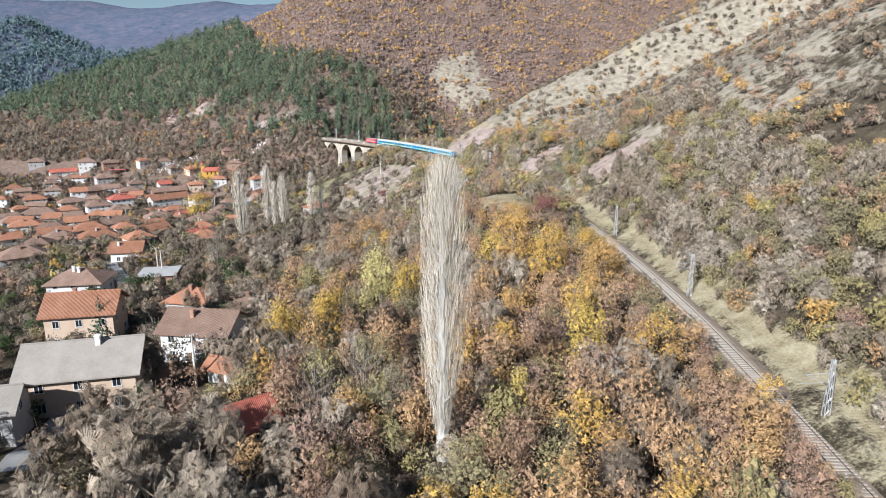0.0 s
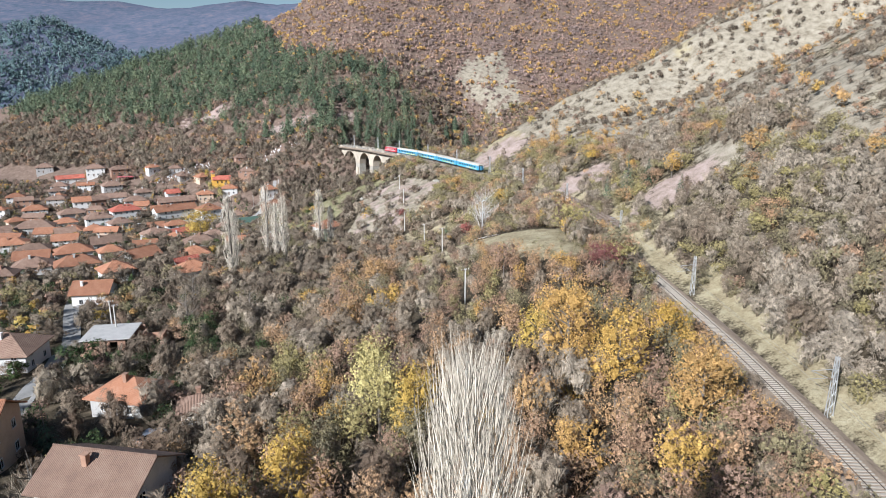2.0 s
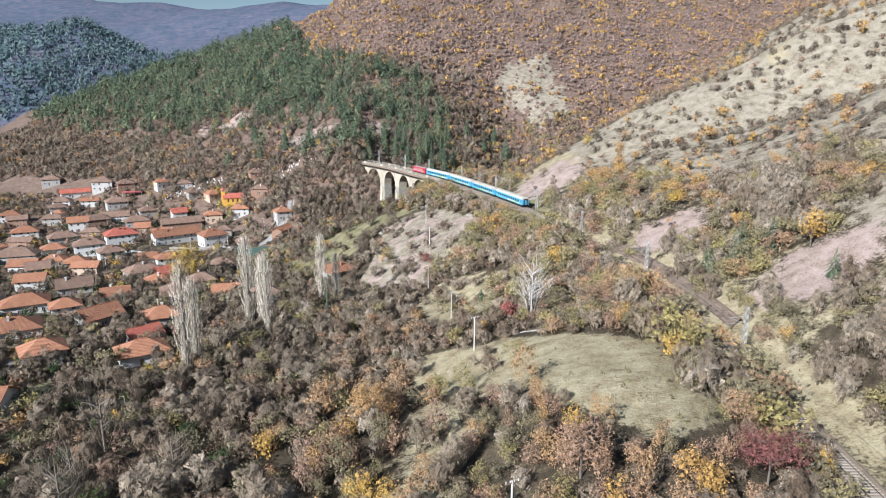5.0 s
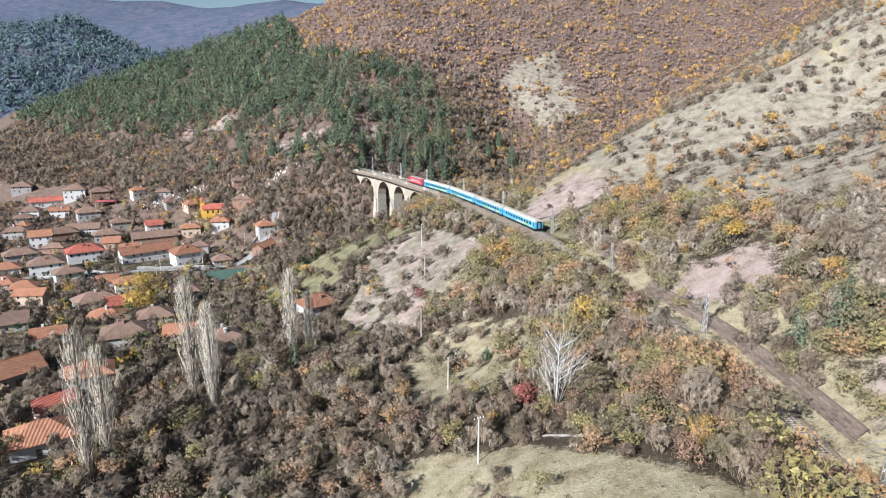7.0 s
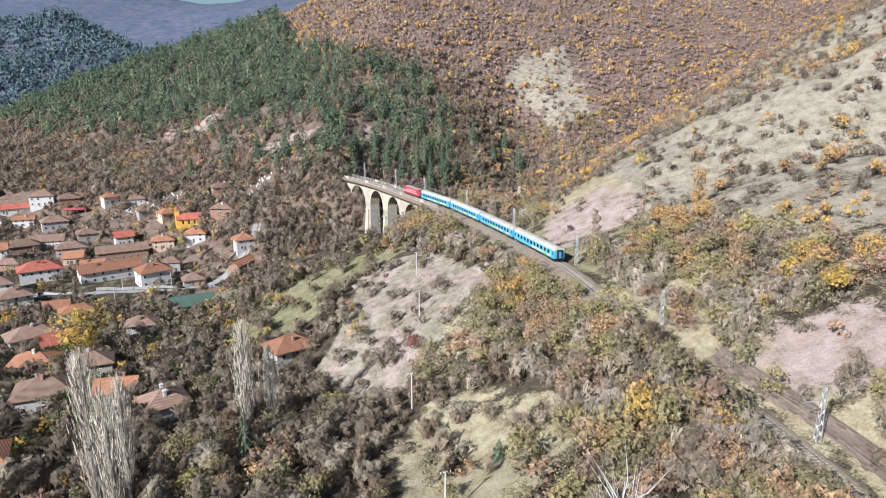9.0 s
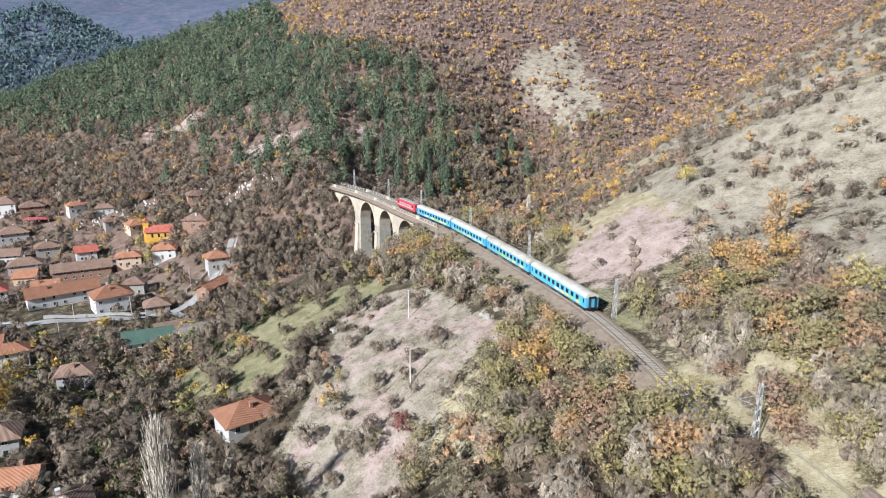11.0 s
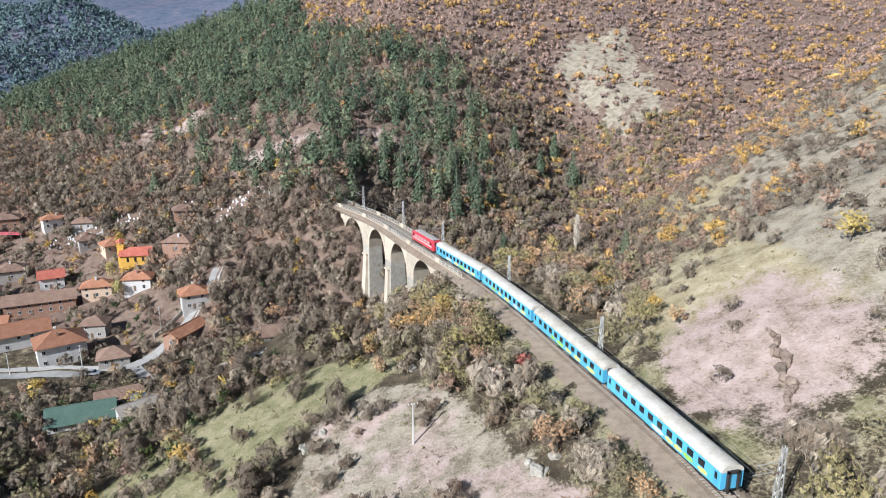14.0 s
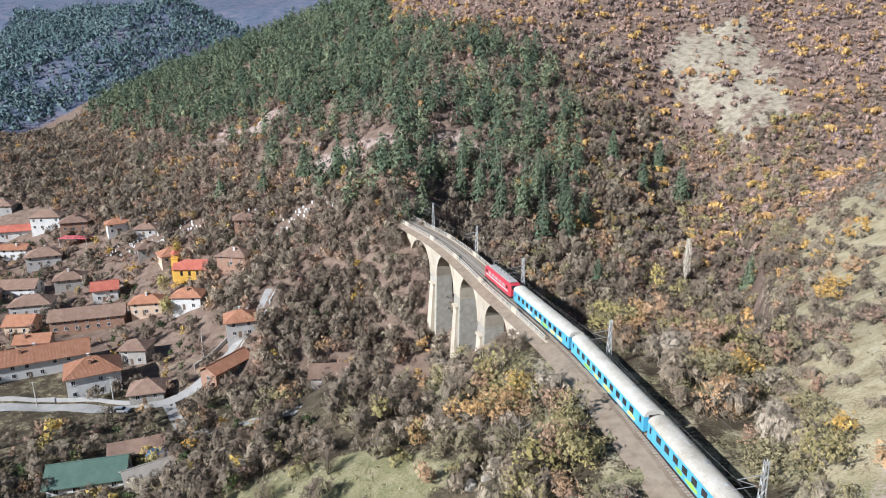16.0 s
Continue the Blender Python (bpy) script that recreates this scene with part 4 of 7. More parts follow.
# ---- train ----
def coach_proto():
    L, W = 26.8, 1.42
    c = thing("passenger_coach", "light blue passenger coach with a pale roof and graffiti", "railway coach", group="coaches of the train")
    prof = [(-W, 1.05), (-W - 0.02, 2.2), (-W, 3.15), (W, 3.15), (W + 0.02, 2.2), (W, 1.05)]
    part("body", prism(prof, 0.35, L - 0.35), M["train_blue"], c)
    roof = [(-W, 3.152)] + [(-W * math.cos(a), 3.152 + 0.88 * math.sin(a) ** 0.8) for a in np.linspace(0.12, math.pi - 0.12, 11)] + [(W, 3.152)]
    part("roof", prism(roof, 0.32, L - 0.32), M["train_roof"], c)
    for y0, y1 in ((0.0, 0.345), (L - 0.345, L)):
        part("gangway", join(box(-0.75, y0, 1.1, -0.5, y1, 3.4), box(0.5, y0, 1.1, 0.75, y1, 3.4), box(-0.75, y0, 3.1, 0.75, y1, 3.4)), M["under"], c)
        part("end_door", box(-0.48, max(y0, 0.2), 1.15, 0.48, min(y1, L - 0.2), 3.05), M["train_blue"], c)
    part("underframe", box(-1.25, 0.6, 0.72, 1.25, L - 0.6, 1.046), M["under"], c)
    for y in (3.5, L - 3.5):
        b = part("bogie", join(box(-1.15, y - 1.9, 0.45, -0.9, y + 1.9, 0.75), box(0.9, y - 1.9, 0.45, 1.15, y + 1.9, 0.75), box(-1.0, y - 0.3, 0.4, 1.0, y + 0.3, 0.715)), M["under"], c)
        for dy in (-1.25, 1.25):
            part("wheelset", join(bar((-0.82, y + dy, 0.47), (-0.68, y + dy, 0.47), 0.46, 14), bar((0.68, y + dy, 0.47), (0.82, y + dy, 0.47), 0.46, 14), bar((-0.68, y + dy, 0.47), (0.68, y + dy, 0.47), 0.09, 8)), M["rail"], b)
    for y in (-0.25, L + 0.25):
        inner = 0.34 if y < 0 else L - 0.34
        part("buffer", join(*[bar((sx * 0.88, inner, 1.06), (sx * 0.88, y * 0.99, 1.06), 0.12, 8) for sx in (-1, 1)], *[bar((sx * 0.88, y * 0.99, 1.06), (sx * 0.88, y, 1.06), 0.24, 10) for sx in (-1, 1)]), M["under"], c)
    part("equipment_box", box(-1.2, 9.0, 0.42, 1.2, 12.0, 0.716), M["under"], c)
    part("equipment_box", box(-1.2, 14.5, 0.45, 1.2, 16.3, 0.716), M["under"], c)
    win = None
    for sx in (-1, 1):
        for i in range(10):
            y = 3.25 + i * 2.17
            m = pose(sx * (W + 0.012), y, 1.92)
            if win is None:
                win = part("window", box(-0.02, 0, 0, 0.02, 1.2, 0.92, 0.015), M["window"], c)
                win.matrix_basis = m
            else:
                share("window", win, c, m)
        for y in (0.75, L - 1.65):
            d = part("door", box(sx * W - 0.035, y, 1.12, sx * W + 0.035, y + 0.9, 3.1, 0.02), M["train_blue"], c)
            part("door_window", box(sx * W - 0.045, y + 0.22, 2.0, sx * W + 0.045, y + 0.68, 2.85), M["window"], d)
    for y in np.linspace(3, L - 3, 6):
        part("roof_vent", box(0.25, y, 3.98, 0.6, y + 0.45, 4.10, 0.03), M["steel"], c)
    return c


def paint_run(c, seed, side_x=-1):
    """Graffiti: rough blobs of paint on the side below the windows."""
    r = random.Random(seed)
    y = 2.5
    for i in range(5):
        ln = r.uniform(2.0, 4.2)
        out = []
        k = 18
        for j in range(k):
            a = 6.283 * j / k
            out.append((y + ln / 2 + ln / 2 * math.cos(a) * r.uniform(0.75, 1.0), 1.52 + 0.40 * math.sin(a) * r.uniform(0.6, 1.0)))
        bm = prism(out, -0.006, 0.006)
        bmesh.ops.transform(bm, matrix=Matrix.Translation((side_x * 1.437, 0, 0)) @ Matrix.Rotation(radians(90), 4, "Z"), verts=bm.verts)
        part("graffiti", bm, M[("graffiti_green", "graffiti_white", "graffiti_yellow")[r.randrange(3)]], c, "painted graffiti")
        y += ln * r.uniform(0.9, 1.5)


def locomotive_proto():
    L, W = 16.6, 1.45
    c = thing("electric_locomotive", "red electric locomotive with a white stripe and grey roof", "locomotive")
    # body with sloped ends, drawn from the side and widened
    bm = bmesh.new()
    rows = []
    for y, top, w in ((0.0, 2.3, 0.86), (0.55, 3.45, 0.95), (1.3, 3.55, 1.0), (L - 1.3, 3.55, 1.0), (L - 0.55, 3.45, 0.95), (L, 2.3, 0.86)):
        rows.append([bm.verts.new(p) for p in ((-W * w, y, 1.0), (-W * w, y, min(top, 3.1)), (-W * w * 0.72, y, top), (W * w * 0.72, y, top), (W * w, y, min(top, 3.1)), (W * w, y, 1.0))])
    for a, b in zip(rows, rows[1:]):
        for j in range(6):
            bm.faces.new((a[j], a[(j + 1) % 6], b[(j + 1) % 6], b[j]))
    bm.faces.new(rows[0])
    bm.faces.new(rows[-1][::-1])
    bmesh.ops.recalc_face_normals(bm, faces=bm.faces)
    part("body", bm, M["loco_red"], c)
    part("roof", box(-1.0, 1.6, 3.555, 1.0, L - 1.6, 3.80, 0.1), M["loco_grey"], c)
    for sx in (-1, 1):
        part("stripe", box(sx * W - 0.012, 1.35, 1.75, sx * W + 0.012, L - 1.35, 2.02), M["frame_white"], c)
        for i in range(5):
            part("grille", box(sx * W - 0.02, 3.2 + i * 2.2, 2.3, sx * W + 0.02, 4.6 + i * 2.2, 2.95, 0.01), M["loco_grey"], c)
        for y in (1.5, L - 2.3):
            part("cab_window", box(sx * W - 0.02, y, 2.3, sx * W + 0.02, y + 0.8, 3.0, 0.01), M["window"], c)
    for y, t in ((0.26, 1), (L - 0.26, -1)):
        w = box(-1.0, -0.03, -0.38, 1.0, 0.03, 0.38, 0.02)
        bmesh.ops.transform(w, matrix=pose(0, y - 0.02 * t, 2.9, -25 * t), verts=w.verts)
        part("windscreen", w, M["window"], c)
    part("underframe", box(-1.3, 0.3, 0.62, 1.3, L - 0.3, 0.997), M["under"], c)
    for y in (3.9, L - 3.9):
        b = part("bogie", join(box(-1.2, y - 2.4, 0.4, -0.9, y + 2.4, 0.95), box(0.9, y - 2.4, 0.4, 1.2, y + 2.4, 0.95)), M["under"], c)
        for dy in (-1.5, 1.5):
            part("wheelset", join(bar((-0.85, y + dy, 0.62), (-0.68, y + dy, 0.62), 0.61, 16), bar((0.68, y + dy, 0.62), (0.85, y + dy, 0.62), 0.61, 16), bar((-0.68, y + dy, 0.62), (0.68, y + dy, 0.62), 0.1, 8)), M["rail"], b)
    for y, up in ((3.4, 0.4), (L - 3.4, 1.3)):
        part("pantograph", join(bar((-0.5, y, 3.85), (0, y + 0.9, 3.95 + up * 0.5), 0.035), bar((0.5, y, 3.85), (0, y + 0.9, 3.95 + up * 0.5), 0.035), bar((0, y + 0.9, 3.95 + up * 0.5), (0, y - 0.1, 3.95 + up), 0.03), bar((-0.8, y - 0.1, 3.95 + up), (0.8, y - 0.1, 3.95 + up), 0.04), box(-0.6, y - 0.2, 3.79, 0.6, y + 0.2, 3.9)), M["loco_grey"], c)
    for y in (6.0, 8.0, 10.0):
        part("roof_insulator", bar((0.3, y, 3.79), (0.3, y, 4.15), 0.1, 8), M["wood"], c)
    part("buffer", join(*[bar((sx * 0.88, 0.05, 1.06), (sx * 0.88, -0.5, 1.06), 0.18, 8) for sx in (-1, 1)], *[bar((sx * 0.88, L - 0.05, 1.06), (sx * 0.88, L + 0.5, 1.06), 0.18, 8) for sx in (-1, 1)]), M["under"], c)
    return c


def rail_pose(s0, length):
    a, _ = on_track(s0)
    b, _ = on_track(s0 + length)
    d = b - a
    return pose(a.x, a.y, a.z + 0.02, math.degrees(math.asin(d.z / d.length)), 0, math.degrees(math.atan2(-d.x, d.y)))


HEAD = 541.0
loco = locomotive_proto()
loco.matrix_basis = rail_pose(HEAD - 16.6, 16.6)
coach = coach_proto()
s = HEAD - 17.6
for i in range(4):
    s -= 27.4
    c = coach if i == 3 else copy_thing(coach, rail_pose(s, 26.8))
    if i == 3:
        coach.matrix_basis = rail_pose(s, 26.8)
    paint_run(c, 40 + i)
    if i == 2:
        tagged(c, "light blue passenger coach with a soot-stained roof and graffiti")
        for o in c.children:
            if o.name.startswith("roof") and not o.name.startswith("roof_vent"):
                o.data = o.data.copy()
                o.data.materials[0] = M["roof_dirty"]


# ---- dry-stone retaining wall on the uphill side of the track ----
def retaining_wall():
    wall = thing("retaining_wall", "sloping dry-stone retaining wall of brown blocks beside the track", "wall", kind="structure")
    v, fc = ribbon([(4.3, -0.9), (4.5, 0.0), (6.6, 2.3), (7.0, 2.4), (7.3, 1.2)], 285, 352, 2.0)
    new("core", mesh_of("core", v, fc, M["rubble_dark"])).parent = wall
    block = part("block", box(-0.5, -0.16, -0.13, 0.5, 0.16, 0.13, 0.04), M["rubble_dark"], wall)
    r = random.Random(5)
    first = True
    for row in range(7):
        f = (row + 0.5) / 7
        for k in range(42):
            s = 286 + k * 1.55 + (0.7 if row % 2 else 0)
            p, hd = on_track(s, 4.5 + 2.1 * f + r.uniform(-0.05, 0.05), 2.3 * f)
            m = pose(p.x, p.y, p.z, 0, -42, hd) @ pose(0, 0, 0, 0, 0, 90) @ Matrix.Diagonal((r.uniform(1.1, 1.5), 1, r.uniform(0.8, 1.2), 1))
            if first:
                block.matrix_basis = m
                first = False
            else:
                share("block", block, wall, m)


retaining_wall()


# ---- houses ----
def house(x, y, turn, w, d, h, roof, wall, tiles, label, rise=0.55, eave=0.75, chimneys=1, storeys=None, name="house", dz=0.0, doors=True, sides=(0, 2, 3)):
    """A house of w by d metres with h to the eaves; the ridge runs along w."""
    zs = [at_ground(x + a * w / 2, y + b * d / 2) for a in (-1, 1) for b in (-1, 1)]
    hs = thing(name, label, name.replace("_", " "), pose(x, y, sum(zs) / 4 + dz, 0, 0, turn), group="")
    a, b, top = w / 2, d / 2, rise * d / 2
    low = min(zs) - sum(zs) / 4 - 1.0
    if roof == "gable":
        body = prism([(-b, low), (b, low), (b, h), (0, h + top), (-b, h)], -a, a)
        bmesh.ops.transform(body, matrix=Matrix.Rotation(radians(90), 4, "Z"), verts=body.verts)
    else:
        body = box(-a, -b, low, a, b, h)
    part("wall", body, M[wall], hs)
    # roof, 0.18 thick, with eaves
    bm = bmesh.new()
    drop = rise * eave
    rid = a if roof == "gable" else max(a - b, 0.05)
    e = a + eave
    E2 = b + eave
    ridge = rid + (eave if roof == "gable" else 0)
    for lift in (0.05, 0.24):
        q = [bm.verts.new(p) for p in ((-e, -E2, h - drop + lift), (e, -E2, h - drop + lift), (e, E2, h - drop + lift), (-e, E2, h - drop + lift), (-ridge, 0, h + top + lift), (ridge, 0, h + top + lift))]
        fs = [(0, 1, 5, 4), (2, 3, 4, 5), (1, 2, 5), (3, 0, 4)] if roof != "gable" else [(0, 1, 5, 4), (2, 3, 4, 5)]
        for f in fs:
            bm.faces.new([q[i] for i in (f if lift > 0.1 else f[::-1])])
        if lift < 0.1:
            lowq = q
    loop = [(0, 1), (1, 2), (2, 3), (3, 0)] if roof != "gable" else [(0, 1), (2, 3), (1, 5), (5, 2), (3, 4), (4, 0)]
    for i, j in loop:
        bm.faces.new((lowq[i], lowq[j], q[j], q[i]))
    bmesh.ops.recalc_face_normals(bm, faces=bm.faces)
    rf = part("roof", bm, M[tiles], hs)
    part("ridge_tiles", bar((-ridge, 0, h + top + 0.25), (ridge, 0, h + top + 0.25), 0.14, 6), M[tiles], rf)
    r = random.Random(int(x * 7 + y * 13))
    for i in range(chimneys):
        cx, cy = r.uniform(-0.55, 0.55) * rid, r.choice((-1, 1)) * r.uniform(0.15, 0.45) * b
        zt = h + top * (1 - abs(cy) / b)
        ch = part("chimney", join(box(cx - 0.32, cy - 0.32, zt - 0.4, cx + 0.32, cy + 0.32, zt + 1.3, 0.03), box(cx - 0.42, cy - 0.42, zt + 1.3, cx + 0.42, cy + 0.42, zt + 1.45, 0.03)), M["plaster_white" if r.random() < 0.5 else "brick"], hs)
    n = storeys if storeys else max(1, round(h / 2.8))
    proto = None
    for st in range(n):
        z0 = 1.0 + st * h / n
        for sd in sides:
            ln = w if sd < 2 else d
            k = max(1, int(ln / 3.4))
            for i in range(k):
                u = -ln / 2 + ln * (i + 0.5) / k
                if r.random() < 0.15:
                    continue
                if sd == 0:
                    m = pose(u, -b, z0)
                elif sd == 1:
                    m = pose(u, b, z0, 0, 0, 180)
                elif sd == 2:
                    m = pose(a, u, z0, 0, 0, 90)
                else:
                    m = pose(-a, u, z0, 0, 0, -90)
                if proto is None:
                    fr = part("window", join(box(-0.55, -0.06, 0, -0.47, 0.05, 1.25), box(0.47, -0.06, 0, 0.55, 0.05, 1.25), box(-0.55, -0.06, 1.17, 0.55, 0.05, 1.25), box(-0.62, -0.12, -0.08, 0.62, 0.05, 0.0), box(-0.03, -0.05, 0.0, 0.03, 0.05, 1.17)), M["frame_white"], hs)
                    fr.matrix_basis = m
                    pn = part("pane", box(-0.47, -0.02, 0.0, 0.47, 0.05, 1.17), M["window"], fr)
                    proto = (fr, pn)
                else:
                    f2 = share("window", proto[0], hs, m)
                    share("pane", proto[1], f2, Matrix())
    if doors:
        part("door", box(0.3 - a * 0.3, -b - 0.05, 0, 1.2 - a * 0.3, -b + 0.03, 2.05, 0.02), M["wood"], hs)
    CLEAR.append((x, y, max(w, d) * 0.60))
    if y > 200:
        CLEAR.append((x + 0.08 * max(w, d), y - 0.7 * max(w, d), max(w, d) * 0.36))
    return hs


HOUSES = [
    # beside the railway slope, in front
    (-88, 152, 8, 12, 9, 4.2, "hip", "plaster_white", "tile_brown", "white-walled house with an old brown tiled hip roof and dormer", 2),
    (-64, 111, 12, 11, 9, 6.5, "gable", "plaster_tan", "tile_orange", "tan plastered house with a weathered orange tiled roof", 1),
    (-47.5, 81, 14, 13.5, 10, 5.6, "gable", "plaster_tan", "tile_grey", "two-storey tan and white house under a grey sheet roof", 1),
    (-39, 101, -8, 11, 8.5, 5.4, "gable", "plaster_white", "tile_brown", "white two-storey house with a brown tiled gable roof", 1),
    (-52.4, 131, -10, 9, 7, 3.2, "hip", "plaster_grey", "tile_orange", "small grey house with a faded orange roof", 1),
    (-24, 67, 38, 8.5, 6.0, 2.6, "gable", "brick", "tile_red", "low brick outbuilding with a red tiled roof", 0),
    (-31, 87, -20, 4.5, 3.2, 2.4, "gable", "plaster_white", "tile_orange", "little white shed with an orange tiled roof", 0),
    (-53, 69, 15, 7, 6, 4.5, "gable", "plaster_grey", "tile_grey", "grey house with a pale sheet roof", 0),
    (-40, 127, 20, 5, 4, 2.6, "hip", "plaster_white", "tile_brown", "small white outbuilding with a brown roof", 1),
    (-34, 131, 20, 4, 4, 2.6, "hip", "plaster_white", "tile_brown", "small white outbuilding with a brown roof", 0),
    # lower village, near
    (-92, 246, 25, 11, 8, 3.6, "hip", "plaster_white", "tile_orange", "low white house with a bright orange tiled hip roof", 1),
    (-106, 281, 10, 10, 8, 4.0, "hip", "plaster_grey", "tile_orange", "house with an orange tiled hip roof and a chimney", 1),
    (-128, 283, 30, 11, 9, 3.6, "gable", "rubble", "tile_orange", "old rubble barn with an orange tiled roof", 0),
    (-118, 316, 15, 13, 10, 4.6, "hip", "plaster_grey", "tile_brown", "grey house with a broad brownish hip roof", 2),
    (-103, 321, -10, 9, 7, 3.6, "gable", "plaster_white", "tile_orange", "white house with an orange gable roof", 1),
    (-84, 309, 20, 9, 8, 5.0, "hip", "plaster_white", "tile_brown", "white house with a brown roof and three chimneys", 3),
    (-143, 316, 15, 9, 7, 3.4, "gable", "plaster_grey", "tile_orange", "grey house with an orange roof", 1),
    (-101, 262, 20, 8, 6, 3.4, "gable", "plaster_white", "tile_red", "white gable-ended outbuilding with a red roof", 0),
    (-145, 268, 20, 14, 9, 3.6, "hip", "plaster_white", "tile_orange", "white house with a broad orange hip roof", 1),
    (-159, 264, 10, 12, 9, 3.6, "hip", "plaster_grey", "tile_brown", "low house with a brown tiled roof", 1),
    (-166, 300, 5, 14, 9, 4.0, "hip", "plaster_white", "tile_orange", "white house with an orange tiled hip roof", 1),
    (-170, 332, 20, 12, 9, 3.6, "gable", "plaster_grey", "tile_brown", "old house with a brown tiled roof", 1),
    (-140, 340, -5, 11, 8, 3.6, "hip", "brick", "tile_orange", "brick house with an orange roof", 1),
    (-139, 209, 10, 13, 9, 4.0, "hip", "plaster_grey", "tile_brown", "grey house with a mottled brown roof", 1),
    (-172, 283, 10, 12, 8, 4.0, "gable", "plaster_white", "tile_orange", "white house with an orange roof", 1),
    (-163, 368, 20, 14, 9, 3.6, "hip", "plaster_grey", "tile_brown", "low house with a brown hip roof", 1),
    (-148, 361, 25, 10, 8, 3.6, "gable", "plaster_grey", "tile_red", "house with a red tiled roof", 1),
    (-68, 348, 28, 12, 9, 3.0, "hip", "plaster_grey", "tile_orange", "low house with an orange hip roof below the rock", 1),
    # round the big white house and the lane
    (-171, 457, 14, 14, 11, 7.0, "hip", "plaster_white", "tile_orange", "large white two-storey house with an orange hip roof", 2),
    (-196, 462, 28, 26, 10, 5.5, "gable", "plaster_white", "tile_orange", "long white building with an orange tiled gable roof", 2),
    (-209, 494, 14, 24, 9, 5.0, "gable", "brick", "tile_brown", "long brick barn with open bays and a brown roof", 0),
    (-221, 515, 10, 9, 8, 5.0, "gable", "plaster_white", "tile_red", "white house with a salmon red roof", 0),
    (-152, 457, 20, 9, 8, 3.0, "hip", "rubble", "tile_brown", "low stone shed with a brown hip roof", 0),
    (-138, 484, 10, 9, 8, 5.6, "hip", "plaster_grey", "tile_orange", "tall narrow greyish house with a tiled hip roof", 1),
    (-133, 468, 55, 14, 6, 3.6, "gable", "brick", "tile_orange", "long annex with a sagging orange roof", 0),
    (-101, 471, 8, 10, 7.5, 4.6, "gable", "rubble", "tile_brown", "small abandoned stone house with a brown tiled roof", 1),
    (-129, 427, 8, 11, 6, 3.0, "gable", "rubble", "tile_brown", "low whitewashed shed with an old tiled roof", 0),
    (-131, 415, 12, 15, 9, 2.8, "gable", "plaster_white", "sheet_green", "shed under a flat green metal roof", 0),
    (-115, 415, 35, 9, 6, 2.6, "gable", "plaster_grey", "tile_grey", "shed with a grey sheet roof", 0),
    # upper village
    (-282, 543, 10, 14, 10, 5.0, "hip", "plaster_grey", "tile_brown", "grey house with a brown roof", 1),
    (-312, 575, 10, 14, 10, 7.0, "hip", "plaster_white", "tile_brown", "white two-storey house with a dark tiled roof", 1),
    (-290, 570, 15, 12, 9, 5.0, "hip", "brick", "tile_brown", "brick house with a brown tiled roof", 1),
    (-248, 524, 10, 11, 9, 4.5, "hip", "rubble", "tile_brown", "old stone house with a brown roof", 1),
    (-265, 513, 12, 17, 9, 4.5, "gable", "plaster_white", "tile_brown", "white house with a brown roof", 1),
    (-226, 455, 12, 17, 11, 6.4, "hip", "plaster_white", "tile_red", "white two-storey house with a red tiled hip roof", 2),
    (-231, 432, 14, 15, 10, 6.0, "hip", "plaster_white", "tile_brown", "white timber-framed house with a dark roof", 1),
    (-271, 482, 20, 11, 9, 7.0, "gable", "plaster_white", "tile_orange", "tall white house with an orange roof", 0),
    (-270, 500, 10, 15, 9, 4.6, "hip", "brick", "tile_brown", "brick house with a brown roof", 1),
    (-242, 500, 15, 14, 9, 4.6, "hip", "plaster_grey", "tile_brown", "grey house with a brown hip roof", 1),
    (-370, 597, 10, 13, 10, 5.0, "hip", "plaster_grey", "tile_brown", "grey house with a brown hip roof", 1),
    (-332, 570, 8, 20, 8, 4.0, "gable", "plaster_white", "tile_red", "long white building with a pale red roof", 0),
    (-330, 552, 5, 12, 9, 4.5, "hip", "plaster_white", "tile_brown", "white house with a brown roof", 1),
    (-322, 535, 12, 11, 8, 4.5, "hip", "plaster_grey", "tile_brown", "grey house with a brown roof", 1),
    (-259, 450, 15, 15, 9, 5.0, "hip", "plaster_grey", "tile_brown", "house with a brown tiled roof", 1),
    (-257, 410, 10, 20, 11, 4.5, "hip", "plaster_grey", "tile_brown", "broad low house with a brown hip roof", 2),
    (-211, 420, 15, 12, 9, 5.0, "hip", "plaster_white", "tile_brown", "white house with a brown roof", 1),
    (-290, 460, 10, 14, 9, 5.0, "hip", "plaster_white", "tile_orange", "white house with an orange roof", 1),
    (-300, 500, 10, 13, 9, 5.0, "hip", "plaster_grey", "tile_brown", "grey house with a brown roof", 1),
    (-240, 360, 10, 14, 9, 4.5, "hip", "plaster_grey", "tile_brown", "house with a brown tiled roof", 1),
    (-215, 330, 10, 14, 9, 4.5, "hip", "plaster_white", "tile_orange", "white house with an orange tiled roof", 1),
    (-200, 280, 10, 13, 9, 4.5, "hip", "plaster_grey", "tile_brown", "house with a brown tiled roof", 1),
    (-185, 240, 10, 13, 9, 4.5, "hip", "plaster_white", "tile_brown", "white house with a brown tiled roof", 1),
]
for i, (hx, hy, tn, w, d, h, rf, wl, tl, lb, chn) in enumerate(HOUSES):
    house(hx, hy, tn if hy < 200 else tn + 22 + 9 * math.sin(i * 2.3), w, d, h * (1 if hy < 200 else 0.98), rf, wl, tl, lb, chimneys=chn)


